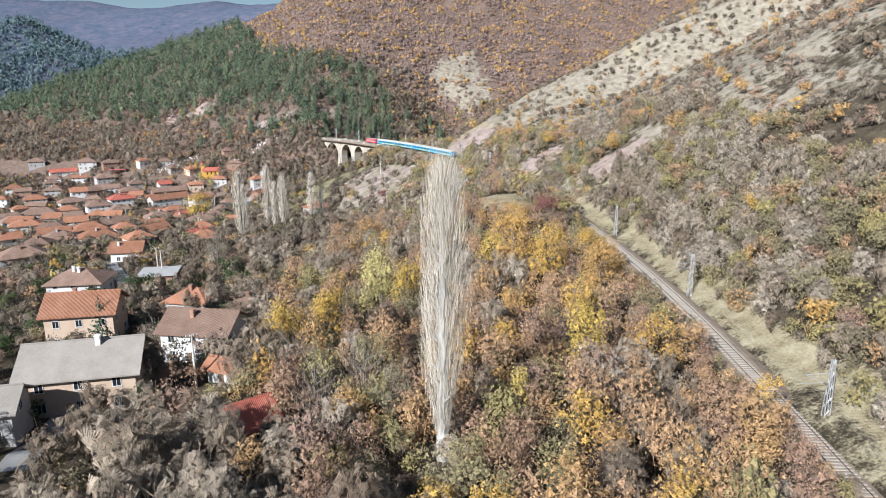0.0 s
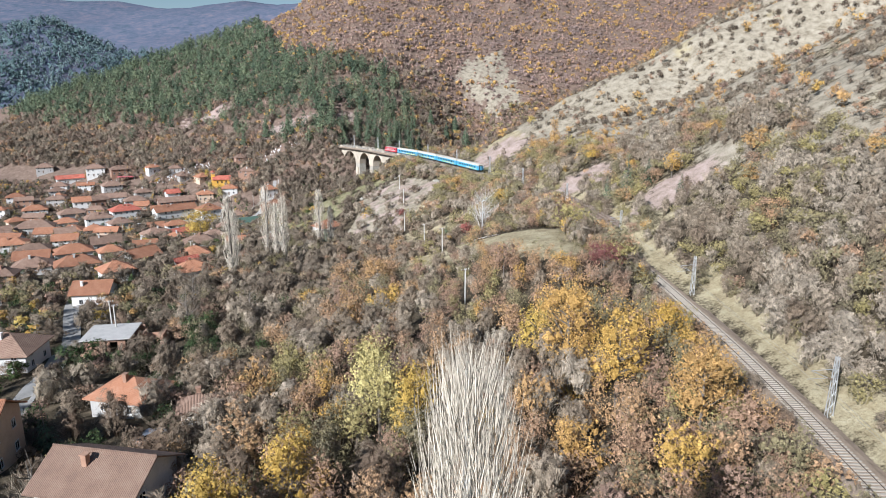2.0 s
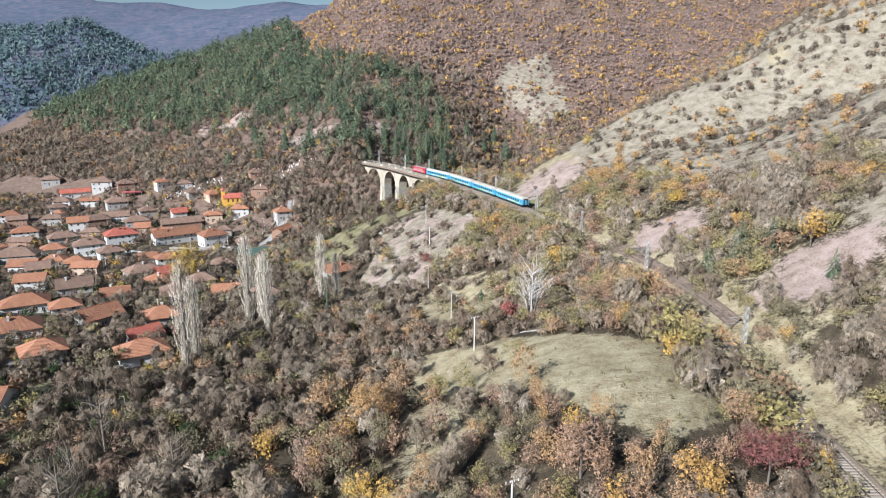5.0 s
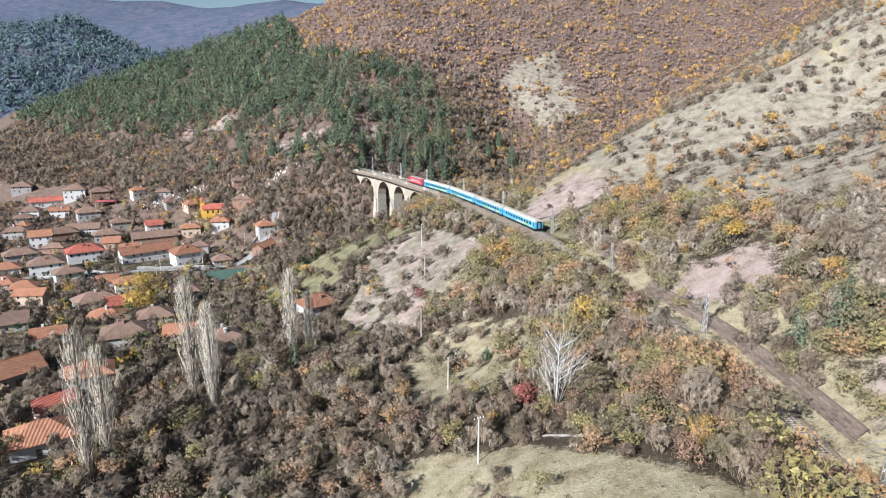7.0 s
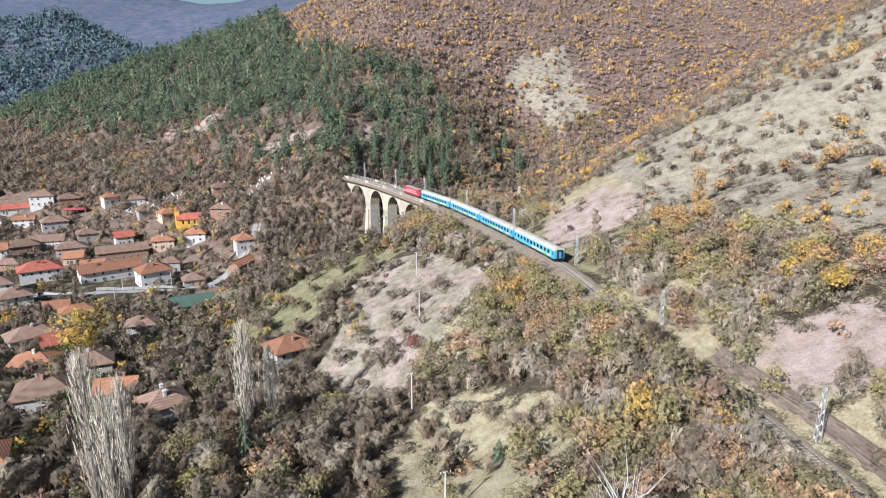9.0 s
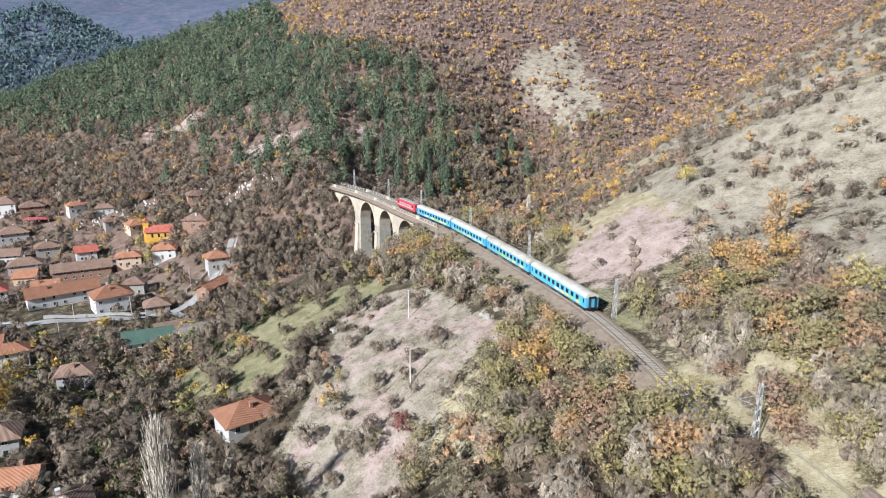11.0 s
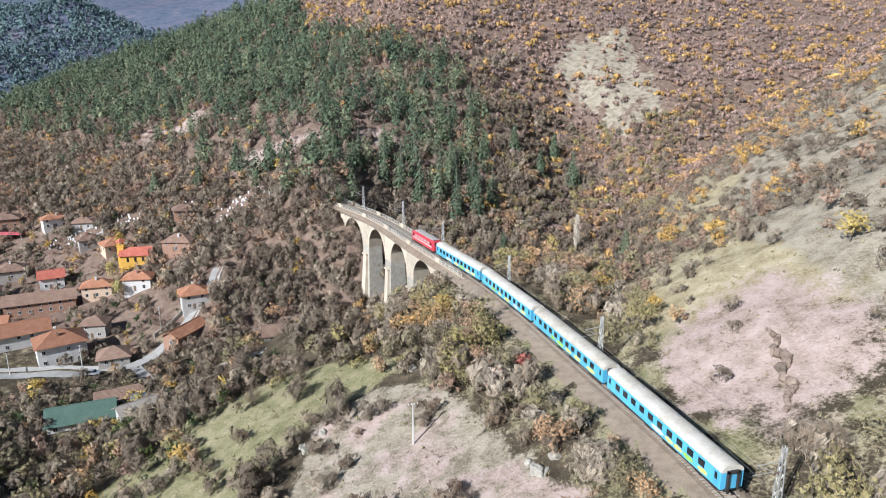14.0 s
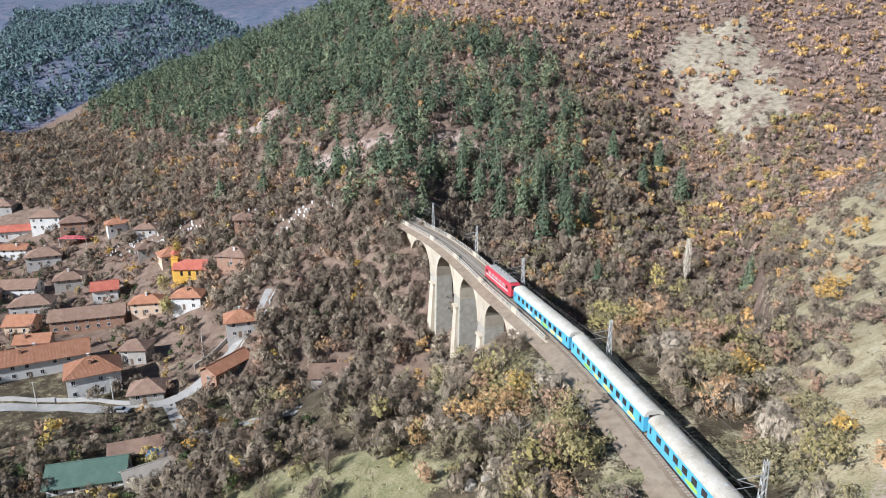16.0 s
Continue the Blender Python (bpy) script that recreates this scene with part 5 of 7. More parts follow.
def infill():
    """The close-packed rest of the village: old tiled houses and sheds between the others."""
    r = random.Random(12)
    taken = [(q[0], q[1]) for q in HOUSES] + [(-175, 440), (-143, 456), (-137, 478), (-215, 428), (-186, 524), (-200, 435)]
    kinds = (("plaster_white", "tile_orange", "white village house with an orange tiled roof"), ("plaster_grey", "tile_brown", "grey village house with an old brown roof"), ("brick", "tile_brown", "brick outbuilding with an old brown roof"), ("plaster_tan", "tile_orange", "tan village house with a weathered orange roof"), ("rubble", "tile_brown", "stone shed with a sagging brown roof"))
    for k in range(900):
        x, y = r.uniform(-345, -98), r.uniform(205, 565)
        if x < -0.66 * y - 12 or x > -100 - 0.12 * (y - 205) - (25 if y > 380 else 0) or y > 585 + 0.24 * (x + 230) or (x > -165 and y > 400):
            continue
        if any((x - a) ** 2 + (y - b) ** 2 < 18.5 ** 2 for a, b in taken):
            continue
        taken.append((x, y))
        wl, tl, lb = kinds[r.choice((0, 0, 0, 1, 2, 3, 4))]
        house(x, y, 25 + r.uniform(-18, 28), r.uniform(8, 12.5), r.uniform(6, 8.5), r.uniform(3.2, 5.8), r.choice(("hip", "hip", "gable")), wl, tl, lb, chimneys=r.choice((0, 1, 1)))


infill()
CLEAR.append((-175, 440, 14))



# ---- single trees ----
def limbs(r, h, reach, k, base=0.3, stout=1.0):
    """A tapered trunk with limbs."""
    g = h * stout
    bms = [bar((0, 0, -0.5), (0, 0, h * 0.55), g * 0.022, 7, g * 0.013), bar((0, 0, h * 0.55), (r.uniform(-0.3, 0.3), r.uniform(-0.3, 0.3), h * 0.95), g * 0.013, 6, g * 0.003)]
    for i in range(k):
        z = h * r.uniform(base, 0.75)
        a = r.uniform(0, 6.283)
        ln = reach * r.uniform(0.6, 1.0)
        mid = (math.cos(a) * ln * 0.5, math.sin(a) * ln * 0.5, z + ln * 0.35)
        bms.append(bar((0, 0, z), mid, g * 0.009, 5, g * 0.005))
        bms.append(bar(mid, (math.cos(a + 0.2) * ln, math.sin(a + 0.2) * ln, z + ln * 0.9), g * 0.005, 4, g * 0.001))
    return join(*bms)


def tree(name, label, category, x, y, h, crown, material, seed, reach=2.0, k=8, bark="bark", tint=0.5, base=0.3, dz=0.0, stout=1.0):
    r = random.Random(seed)
    t = thing(name, label, category, pose(x, y, at_ground(x, y) + dz, 0, 0, r.uniform(0, 360)))
    part("trunk", limbs(r, h, reach, k, base, stout), M[bark], t)
    ob = new("crown", soup("crown", [crown], np.array([tint]), M[material]))
    ob.parent = t
    CLEAR.append((x, y, 1.5))
    return t


RS = np.random.RandomState


def plant_singles():
    # bare poplars like columns
    for i, (x, y, h, w) in enumerate(((0.0, 61.0, 32.5, 2.9), (-73.4, 233, 29, 3.0), (-74.5, 240, 24, 2.4), (-73, 269, 31, 3.0), (-65, 262, 26, 2.4), (-61.5, 302, 27, 2.8), (-58, 307, 20, 2.0), (-2.8, 557, 17, 1.6), (-72, 276, 24, 2.2))):
        cr = np.concatenate([poplar_twigs(RS(300 + i), 7500 if i == 0 else 1700, h, w, 0.030 if i == 0 else 0.075)])
        t = tree("poplar", "tall bare column poplar with pale upright twigs", "tree", x, y, h, cr, "pale_twig", 40 + i, w * 0.5, 10, "pole" if i == 0 else "bark", 0.3 + 0.08 * i, 0.12)
    # white birch over the slope
    tree("birch", "leafless white-stemmed birch with wide bare branches", "tree", 4.3, 240, 13.5, twigs(RS(320), 420, 15, 6.0, 0.04, 0.35), "white_twig", 50, 5.2, 20, "frame_white", stout=0.5)
    # yellow and orange trees, each seen singly
    for i, (x, y, h, w, mt, tint, lb) in enumerate((
            (-11.5, 117, 15, 5.2, "yellow", 0.9, "broad tree with pale yellow leaves"),
            (-6.5, 113, 13, 3.6, "yellow", 0.3, "golden yellow autumn tree on the slope"),
            (-24, 92, 12, 4.5, "yellow", 0.25, "thin tree with golden yellow leaves at the top"),
            (-18, 98, 11, 3.6, "yellow", 0.2, "thin tree with golden yellow leaves at the top"),
            (14, 126, 16, 6.2, "rust", 0.92, "orange-yellow autumn tree on the slope"), (20, 121, 15, 5.6, "rust", 1.0, "golden orange autumn tree on the slope"), (10, 132, 10, 4.0, "yellow", 0.4, "golden yellow autumn tree on the slope"),
            (18, 78, 13, 4.2, "yellow", 0.45, "yellow-leaved tree in the thicket"), (9, 68, 8, 2.2, "yellow", 0.6, "slim young tree with yellow leaves"), (23, 68, 6, 2.4, "yellow", 0.2, "small yellow-leaved tree in the thicket"),
            (28, 112, 13, 5.4, "rust", 0.85, "rust-orange autumn tree on the slope"), (5, 100, 10, 3.6, "rust", 0.55, "rust-brown autumn tree on the slope"),
            (31, 135, 9, 3.8, "yellow", 0.1, "orange-yellow tree beside the railway"), (33, 118, 9, 3.5, "rust", 0.9, "orange tree beside the railway"),
            (-133, 352, 17, 9.5, "yellow", 0.35, "large spreading tree with yellow-olive leaves"),
            (7.1, 166.7, 8, 4.0, "rust", 0.30, "rust-red oak on the slope"), (26.9, 166, 7, 4.4, "red", 0.1, "dark burgundy bush on the slope"), (-23, 198, 10, 5.0, "rust", 0.75, "orange-brown oak on the slope"), (-34, 206, 9, 4.2, "rust", 0.62, "orange-brown oak on the slope"),
            (-22.6, 380, 3.6, 3.4, "red", 0.7, "scarlet shrub beside the track"), (-19, 384, 2.6, 2.2, "red", 0.8, "scarlet shrub beside the track"), (-10.3, 345, 7.5, 3.0, "rust", 0.35, "rust-brown bush on the bank"),
            (-13.2, 541, 11, 3.4, "yellow", 0.75, "bright yellow tree in the side gully"), (-0.8, 242, 4.4, 3.0, "red", 0.6, "low red bush under the birch"), (-30, 330, 4, 3.2, "red", 0.2, "low reddish bush on the rock slope"),
            (33, 394, 5.5, 3.4, "yellow", 0.6, "yellow bush on the pale slope"), (61, 239, 9, 3.4, "rust", 0.95, "orange-leaved tree beside the pink rock"), (78, 221, 8, 5.0, "rust", 0.8, "broad orange-brown oak on the slope"),
            (40, 352, 13, 3.0, "rust", 0.8, "tall thin orange tree on the hillside"), (31, 352, 6, 3.4, "rust", 0.85, "orange bush by the slope"), (47, 292, 6, 3.6, "yellow", 0.2, "orange-yellow bush above the wall"), (55, 300, 7, 4.0, "rust", 0.9, "orange bush above the wall"),
            (16, 455, 6, 4.0, "rust", 0.95, "broad orange bush on the crest"), (-201, 535, 9, 3.0, "yellow", 0.5, "yellow tree by the church"), (-190, 512, 10, 3.2, "yellow", 0.8, "yellow-green tree by the church"), (-178, 498, 10, 3.4, "yellow", 0.9, "yellow-green tree above the lane"))):
        n = int(np.clip(48 * w * h * (1.0 if y < 200 else 0.35), 300, 4200))
        sz = 0.30 if y < 200 else 0.52
        cr = leaves(RS(340 + i), n, h * 1.02, w, sz, low=0.18, lumps=int(9 + w * 2.2))
        tree("tree" if h > 5 else "shrub", lb, "tree" if h > 5 else "shrub", x, y, h * 0.92, cr, mt, 60 + i, w * 0.7, 9, "bark", tint)
    # conifers standing singly
    firs = [(-54, 553, 25, 5.6), (-45, 556, 25, 5.4), (-71, 559, 24, 5.2), (-81, 566, 23, 5.0), (-88, 564, 20, 4.6), (-102, 572, 22, 5.0), (-63, 563, 26, 5.4), (-60, 574, 23, 5.2), (-49, 570, 24, 5.4), (-40, 566, 20, 5.0), (-77, 577, 24, 5.4), (-92, 580, 22, 5.0),
            (-169, 586, 19, 5.0), (-186, 579, 14, 4.6), (-214, 585, 15, 4.8), (-150, 583, 16, 4.4), (-32, 530, 13, 3.4), (-20, 622, 17, 5.4), (-13, 655, 18, 5.6), (-3, 632, 20, 6.4), (-34, 626, 16, 5.0), (17, 551, 16, 4.2), (44.3, 250, 9, 3.4), (50.2, 248, 13, 3.8), (56, 246, 9, 3.0),
            (-60, 108, 9, 3.2), (-57, 117, 7, 2.2), (-56, 288, 13, 2.6), (-8.2, 277, 3.4, 1.7), (60, 226, 6, 2.0)]
    for i, (x, y, h, w) in enumerate(firs):
        cr = needles(RS(400 + i), int(np.clip(150 * w, 300, 900)), h, w, 1.15 if y > 300 else 0.55, 0.06)
        tree("conifer", "dark green conifer with drooping tiers of needles", "tree", x, y, h, cr, "pine", 130 + i, w * 0.5, 4, "bark", 0.25 + 0.06 * (i % 8))
    # leafless trees of the meadows
    for i, (x, y, h) in enumerate(((-75, 397, 5.5), (-66, 402, 5), (-58, 404, 5), (-48, 408, 7), (-40, 399, 7), (-92, 392, 5.5), (-54, 383, 5), (-60, 380, 4), (-34, 397, 8), (-62, 174, 11), (-52, 186, 10), (-70, 196, 12), (-66, 182, 9), (-47, 100, 8), (-20, 84, 9), (-10, 76, 10), (-15, 70, 9))):
        tree("bare_tree", "leafless grey tree with spreading twigs", "tree", x, y, h, twigs(RS(450 + i), 420, h, h * 0.45, 0.05, 0.25), "twig", 160 + i, h * 0.4, 12, "bark", 0.3 + 0.04 * i, 0.2)


plant_singles()


# ---- poles, lane, churchyard ----
def utility_pole(x, y, h, label, cross=True):
    t = thing("utility_pole", label, "pole", pose(x, y, at_ground(x, y) - 0.3, 0, 0, 30), group="utility poles")
    part("shaft", bar((0, 0, 0), (0, 0, h), 0.17, 8, 0.11), M["pole"], t)
    if cross:
        c = part("crossarm", box(-0.9, -0.06, h - 0.35, 0.9, 0.06, h - 0.22, 0.02), M["wood"], t)
        for sx in (-0.75, -0.25, 0.25, 0.75):
            part("insulator", bar((sx, 0, h - 0.22), (sx, 0, h + 0.05), 0.06, 8), M["frame_white"], c)


for px, py, ph in ((-30.6, 343.4, 8.2), (-35.5, 372, 7.5), (-15.4, 262, 7.4), (-7.7, 227, 7.6), (-0.6, 160.5, 7.4), (-77, 170, 9), (-75, 168, 8.5), (-34.5, 84, 8), (-160, 452, 8), (-178, 443, 8), (-121, 317, 8), (-167, 420, 8), (-108, 283, 8), (-186, 377, 8), (-26, 300, 8), (-147, 476, 8)):
    utility_pole(px, py, ph, "pale concrete utility pole with a short crossarm")


def strip(name, label, pts, width, material, lift=0.06, kind="structure", category="road"):
    """A road or path that follows the ground."""
    line = smooth_line(pts, 2.0)
    v, fc = [], []
    for i, p in enumerate(line):
        t = line[min(i + 1, len(line) - 1)] - line[max(i - 1, 0)]
        t = t / max(np.linalg.norm(t), 1e-6)
        zz = [at_ground(p[0] + t[1] * o, p[1] - t[0] * o) for o in (-width / 2, 0, width / 2)]
        for o, z in zip((-width / 2, -width / 6, width / 6, width / 2), (zz[0], zz[1], zz[1], zz[2])):
            v.append((p[0] + t[1] * o, p[1] - t[0] * o, max(z, zz[1] - 0.1) + lift + 0.12))
    k = 4
    for i in range(len(line) - 1):
        for j in range(k - 1):
            a = i * k + j
            fc.append((a, a + 1, a + k + 1, a + k))
    tagged(new(name, mesh_of(name, v, fc, M[material])), label, category, kind=kind)


LANE = [(-250, 418), (-215, 428), (-190, 438), (-172, 444), (-155, 448), (-143, 456), (-137, 472), (-136, 490), (-139, 505)]
strip("village_lane", "pale worn lane through the village", LANE, 4.2, "road")
strip("village_lane", "pale lane across the valley floor", [(-143, 454), (-125, 440), (-105, 432), (-85, 430)], 3.2, "road")
strip("village_lane", "shaded lane between the near houses", [(-45, 60), (-52, 92), (-70, 128), (-84, 165), (-108, 205), (-130, 250)], 3.6, "road")
for q in smooth_line(LANE, 5.0):
    CLEAR.append((q[0], q[1], 4.0))
for q in smooth_line([(-45, 60), (-52, 92), (-70, 128), (-84, 165), (-108, 205)], 4.0):
    CLEAR.append((q[0], q[1], 3.0))


def lane_wall(pts, h, material, label, name="garden_wall"):
    line = smooth_line(pts, 2.5)
    bms = []
    t = thing(name, label, "wall")
    for a, b in zip(line, line[1:]):
        za, zb = at_ground(*a), at_ground(*b)
        d = b - a
        n = np.array([d[1], -d[0]]) / np.linalg.norm(d) * 0.18
        bm = bmesh.new()
        vs = []
        for q, z in ((a, za), (b, zb)):
            for s, zz in ((-1, z - 0.5), (1, z - 0.5), (1, z + h), (-1, z + h)):
                vs.append(bm.verts.new((q[0] + n[0] * s, q[1] + n[1] * s, zz)))
        for f in ((0, 1, 2, 3), (7, 6, 5, 4), (0, 4, 5, 1), (1, 5, 6, 2), (2, 6, 7, 3), (3, 7, 4, 0)):
            bm.faces.new([vs[i] for i in f])
        bmesh.ops.recalc_face_normals(bm, faces=bm.faces)
        bms.append(bm)
    part("masonry", join(*bms), M[material], t)


lane_wall([(-190, 442), (-172, 448), (-153, 452)], 1.2, "plaster_grey", "low plastered wall along the lane")
lane_wall([(-146, 470), (-141, 484), (-143, 500)], 1.6, "rubble", "rubble wall beside the steep lane")
lane_wall([(-132, 453), (-120, 446), (-108, 440)], 1.2, "brick", "reddish brick garden wall")
lane_wall([(-57, 92), (-50, 88), (-40, 85)], 1.6, "plaster_grey", "grey garden wall before the house")
lane_wall([(-230, 424), (-212, 433), (-196, 440)], 1.0, "plaster_white", "white wall along the street")


def church():
    t = thing("church", "small church with a red roof and an orange bell tower", "church", pose(-186, 524, at_ground(-186, 524), 0, 0, 20))
    part("nave", box(-6, -4, -1.5, 6, 4, 4.5), M["yellow_paint"], t)
    roof = prism([(-4.7, 4.3), (0, 7.0), (4.7, 4.3), (4.7, 4.1), (-4.7, 4.1)], -6.6, 6.6)
    bmesh.ops.transform(roof, matrix=Matrix.Rotation(radians(90), 4, "Z"), verts=roof.verts)
    part("roof", roof, M["tile_red"], t)
    tw = part("tower", join(box(-7.5, -1.4, -1.5, -4.9, 1.4, 7.6), box(-7.7, -1.6, 7.6, -4.7, 1.6, 7.9)), M["yellow_paint"], t)
    for sx in (-7.3, -5.3):
        for sy in (-1.2, 1.0):
            part("belfry_post", box(sx, sy, 7.9, sx + 0.22, sy + 0.22, 9.6), M["yellow_paint"], tw)
    part("belfry_roof", bar((-6.2, 0, 9.6), (-6.2, 0, 10.9), 2.2, 4, 0.1), M["tile_red"], tw)
    for i in range(3):
        part("window", box(-3.5 + i * 3, -4.05, 1.6, -2.6 + i * 3, -3.95, 3.4), M["window"], t)
    CLEAR.append((-186, 524, 9))


church()


def gravestones():
    r = random.Random(9)
    proto = None
    n = 0
    for cx, cy, rx, ry, k in ((-215, 560, 26, 10, 90), (-232, 552, 16, 8, 50), (-150, 545, 24, 9, 80), (-180, 562, 12, 6, 20)):
        for i in range(k):
            x, y = cx + r.uniform(-rx, rx), cy + r.uniform(-ry, ry)
            m = pose(x, y, at_ground(x, y) - 0.1, r.uniform(-6, 6), r.uniform(-6, 6), r.uniform(-25, 25)) @ Matrix.Diagonal((r.uniform(0.7, 1.4), 1, r.uniform(0.6, 1.4), 1))
            if proto is None:
                me = bpy.data.meshes.new("gravestone")
                b = box(-0.38, -0.12, 0, 0.38, 0.12, 1.05, 0.05)
                b.to_mesh(me)
                b.free()
                me.materials.append(M["stone_white"])
                proto = me
            ob = new("gravestone", proto)
            ob.matrix_basis = m
            tagged(ob, "white upright gravestone in the hillside cemetery", "gravestone", "gravestones of the cemetery")
        CLEAR.append((cx, cy, min(rx, ry) * 0.95))


gravestones()


def ruin():
    t = thing("unfinished_house", "unfinished raw brick house shell under a flat grey slab", "house", pose(-72, 166, at_ground(-72, 166), 0, 0, 12))
    wl = part("wall", join(box(-7, -4, -1, -6.7, 4, 2.8), box(-7, 3.7, -1, 3, 4, 2.8), box(-7, -4, -1, -5.5, -3.7, 2.8), box(-4, -4, -1, -2, -3.7, 2.8), box(-0.5, -4, -1, 1, -3.7, 2.8), box(-7, -4, 2.2, 1, -3.7, 2.8)), M["brick"], t)
    part("slab", box(-7.6, -4.6, 2.8, 2.2, 4.6, 3.05, 0.03), M["plaster_grey"], t)
    part("wall", join(box(3.5, -4, -1, 3.8, 2, 2.4), box(3.5, -4, -1, 4.6, -3.7, 2.4), box(6, -4, -1, 8.4, -3.7, 2.4), box(8.1, -4, -1, 8.4, 2, 3.0), box(3.5, -4, 1.9, 8.4, -3.7, 2.4), box(3.5, 1.7, -1, 8.4, 2, 1.6)), M["brick"], t)
    CLEAR.append((-72, 166, 9))


ruin()


def canopy(x, y, turn, w, d, h, material, label):
    t = thing("canopy", label, "canopy", pose(x, y, at_ground(x, y), 0, 0, turn))
    part("sheet", box(-w / 2, -d / 2, h, w / 2, d / 2, h + 0.12), M[material], t)
    for sx in (-1, 1):
        for sy in (-1, 1):
            part("post", box(sx * (w / 2 - 0.2) - 0.07, sy * (d / 2 - 0.2) - 0.07, -0.5, sx * (w / 2 - 0.2) + 0.07, sy * (d / 2 - 0.2) + 0.07, h), M["steel"], t)


canopy(-277, 557, 12, 14, 6, 3.2, "sheet_pink", "bright pinkish red sheet canopy beside a house")
canopy(-119, 424, 25, 7, 4, 2.5, "sheet_blue", "shed roof of blue metal sheet")


def car(x, y, turn, label, paint="car_paint"):
    c = thing("car", label, "car", pose(x, y, at_ground(x, y) + 0.2, 0, 0, turn), group="parked cars")
    part("body", prism([(-2.1, 0.3), (2.1, 0.3), (2.1, 0.75), (1.2, 0.9), (-2.0, 0.95), (-2.1, 0.7)], -0.85, 0.85), M[paint], c)
    part("cabin", prism([(-1.7, 0.95), (1.0, 0.93), (0.4, 1.42), (-1.2, 1.45)], -0.72, 0.72), M["window"], c)
    part("roof", prism([(-1.22, 1.452), (0.42, 1.425), (0.35, 1.47), (-1.1, 1.5)], -0.70, 0.70), M[paint], c)
    for sx in (-1.3, 1.35):
        for sy in (-0.86, 0.66):
            part("wheel", bar((sx, sy, 0.3), (sx, sy + 0.2, 0.3), 0.31, 12), M["under"], c)


for cx, cy, tn in ((-198, 431, 20), (-203, 428, 20), (-43, 118, 60), (-152, 446.5, 15), (-213, 425, 22)):
    car(cx, cy, tn, "silver-grey car parked beside the lane")


def rock(x, y, size, seed, material="stonework", label="weathered pale boulder on the slope", squash=0.7):
    r = np.random.RandomState(seed)
    bm = bmesh.new()
    bmesh.ops.create_icosphere(bm, subdivisions=3, radius=1.0)
    sd = r.uniform(0, 40)
    for v in bm.verts:
        n1 = noise.noise(v.co * 1.3 + Vector((sd, 0, 0)))
        n2 = noise.noise(v.co * 3.7 + Vector((0, sd, 0)))
        v.co = v.co * (1 + 0.45 * n1 + 0.2 * n2)
        v.co.z *= squash
    me = bpy.data.meshes.new("boulder")
    bm.to_mesh(me)
    bm.free()
    me.materials.append(M[material])
    ob = new("boulder", me)
    ob.matrix_basis = Matrix.LocRotScale((x, y, at_ground(x, y) + size * 0.1), Euler((0, 0, r.uniform(0, 6))), (size, size * r.uniform(0.7, 1.3), size))
    tagged(ob, label, "rock")


for i, (x, y, q) in enumerate(((-15.6, 359, 1.2), (-13.5, 361, 0.9), (-17, 361, 0.7), (-56, 378, 1.2), (-54, 381, 0.9), (-40, 394, 1.1), (-38, 395, 0.8), (12, 262, 1.0), (16, 268, 0.9), (26, 240, 1.2), (-61, 372, 0.9), (20, 252, 0.7))):
    rock(x, y, q, 500 + i)


# ragged cleft in the pink rock face above the track: raised slabs, coloured dark for its shade
def cleft():
    r = random.Random(3)
    t = thing("rock_ledge", "ragged slabs on the pinkish rock face, coloured dark for the shade in its crack", "rock")
    line = smooth_line([(17.5, 379.5), (18.3, 377.0), (17.4, 374.8), (18.4, 372.6), (17.2, 369.5), (17.8, 367.5), (16.2, 365.0), (15.6, 362.5)], 0.55)
    for i, p in enumerate(line[:-1]):
        q = line[i + 1]
        big = 0.5 + 1.25 * math.sin(math.pi * (i + 0.5) / len(line)) * r.uniform(0.5, 1.1)
        z = at_ground(p[0], p[1])
        bm = bmesh.new()
        bmesh.ops.create_icosphere(bm, subdivisions=1, radius=1)
        for v in bm.verts:
            v.co = Vector((v.co.x * 0.55 * big, v.co.y * 0.5, v.co.z * 0.55 * big)) * r.uniform(0.75, 1.2)
        bm.transform(pose(p[0] - 0.35 * big + r.uniform(-0.25, 0.25), (p[1] + q[1]) / 2, z + 0.30 * big, r.uniform(-12, 12), r.uniform(5, 30), r.uniform(-25, 25)))
        # the dark rubble colour stands in for shadow inside the crack
        part("slab", bm, M["rubble_dark"], t)


cleft()


# concrete pipe lying across the meadow
def pipe():
    t = thing("concrete_pipe", "pale concrete pipe lying across the meadow", "pipe")
    prev = None
    for i in range(9):
        x, y = -2.1 + i * 1.6, 232.8 - 0.92 * i + 0.2 * math.sin(i * 1.1)
        q = Vector((x, y, at_ground(x, y) + 0.2))
        if prev:
            part("pipe_length", bar(prev, q, 0.22, 8), M["rubble"], t)
        prev = q


pipe()


def tunnel():
    p, hd = on_track(END - 2)
    t = thing("tunnel_portal", "small stone tunnel mouth on the far side of the viaduct", "tunnel", pose(p.x, p.y, p.z - 0.6, 0, 0, hd), kind="structure")
    part("portal", join(box(-5, 0, -1, -2.6, 1.2, 7.5), box(2.6, 0, -1, 5, 1.2, 7.5), box(-2.6, 0, 5.6, 2.6, 1.2, 7.5), box(-5.3, -0.2, 7.5, 5.3, 1.3, 7.9)), M["stonework"], t)
    part("bore", join(box(-2.9, 1.2, -1, -2.6, 16, 5.9), box(2.6, 1.2, -1, 2.9, 16, 5.9), box(-2.9, 1.2, 5.6, 2.9, 16, 5.9), box(-2.9, 15.9, -1, 2.9, 16, 5.9)), M["under"], t)


tunnel()



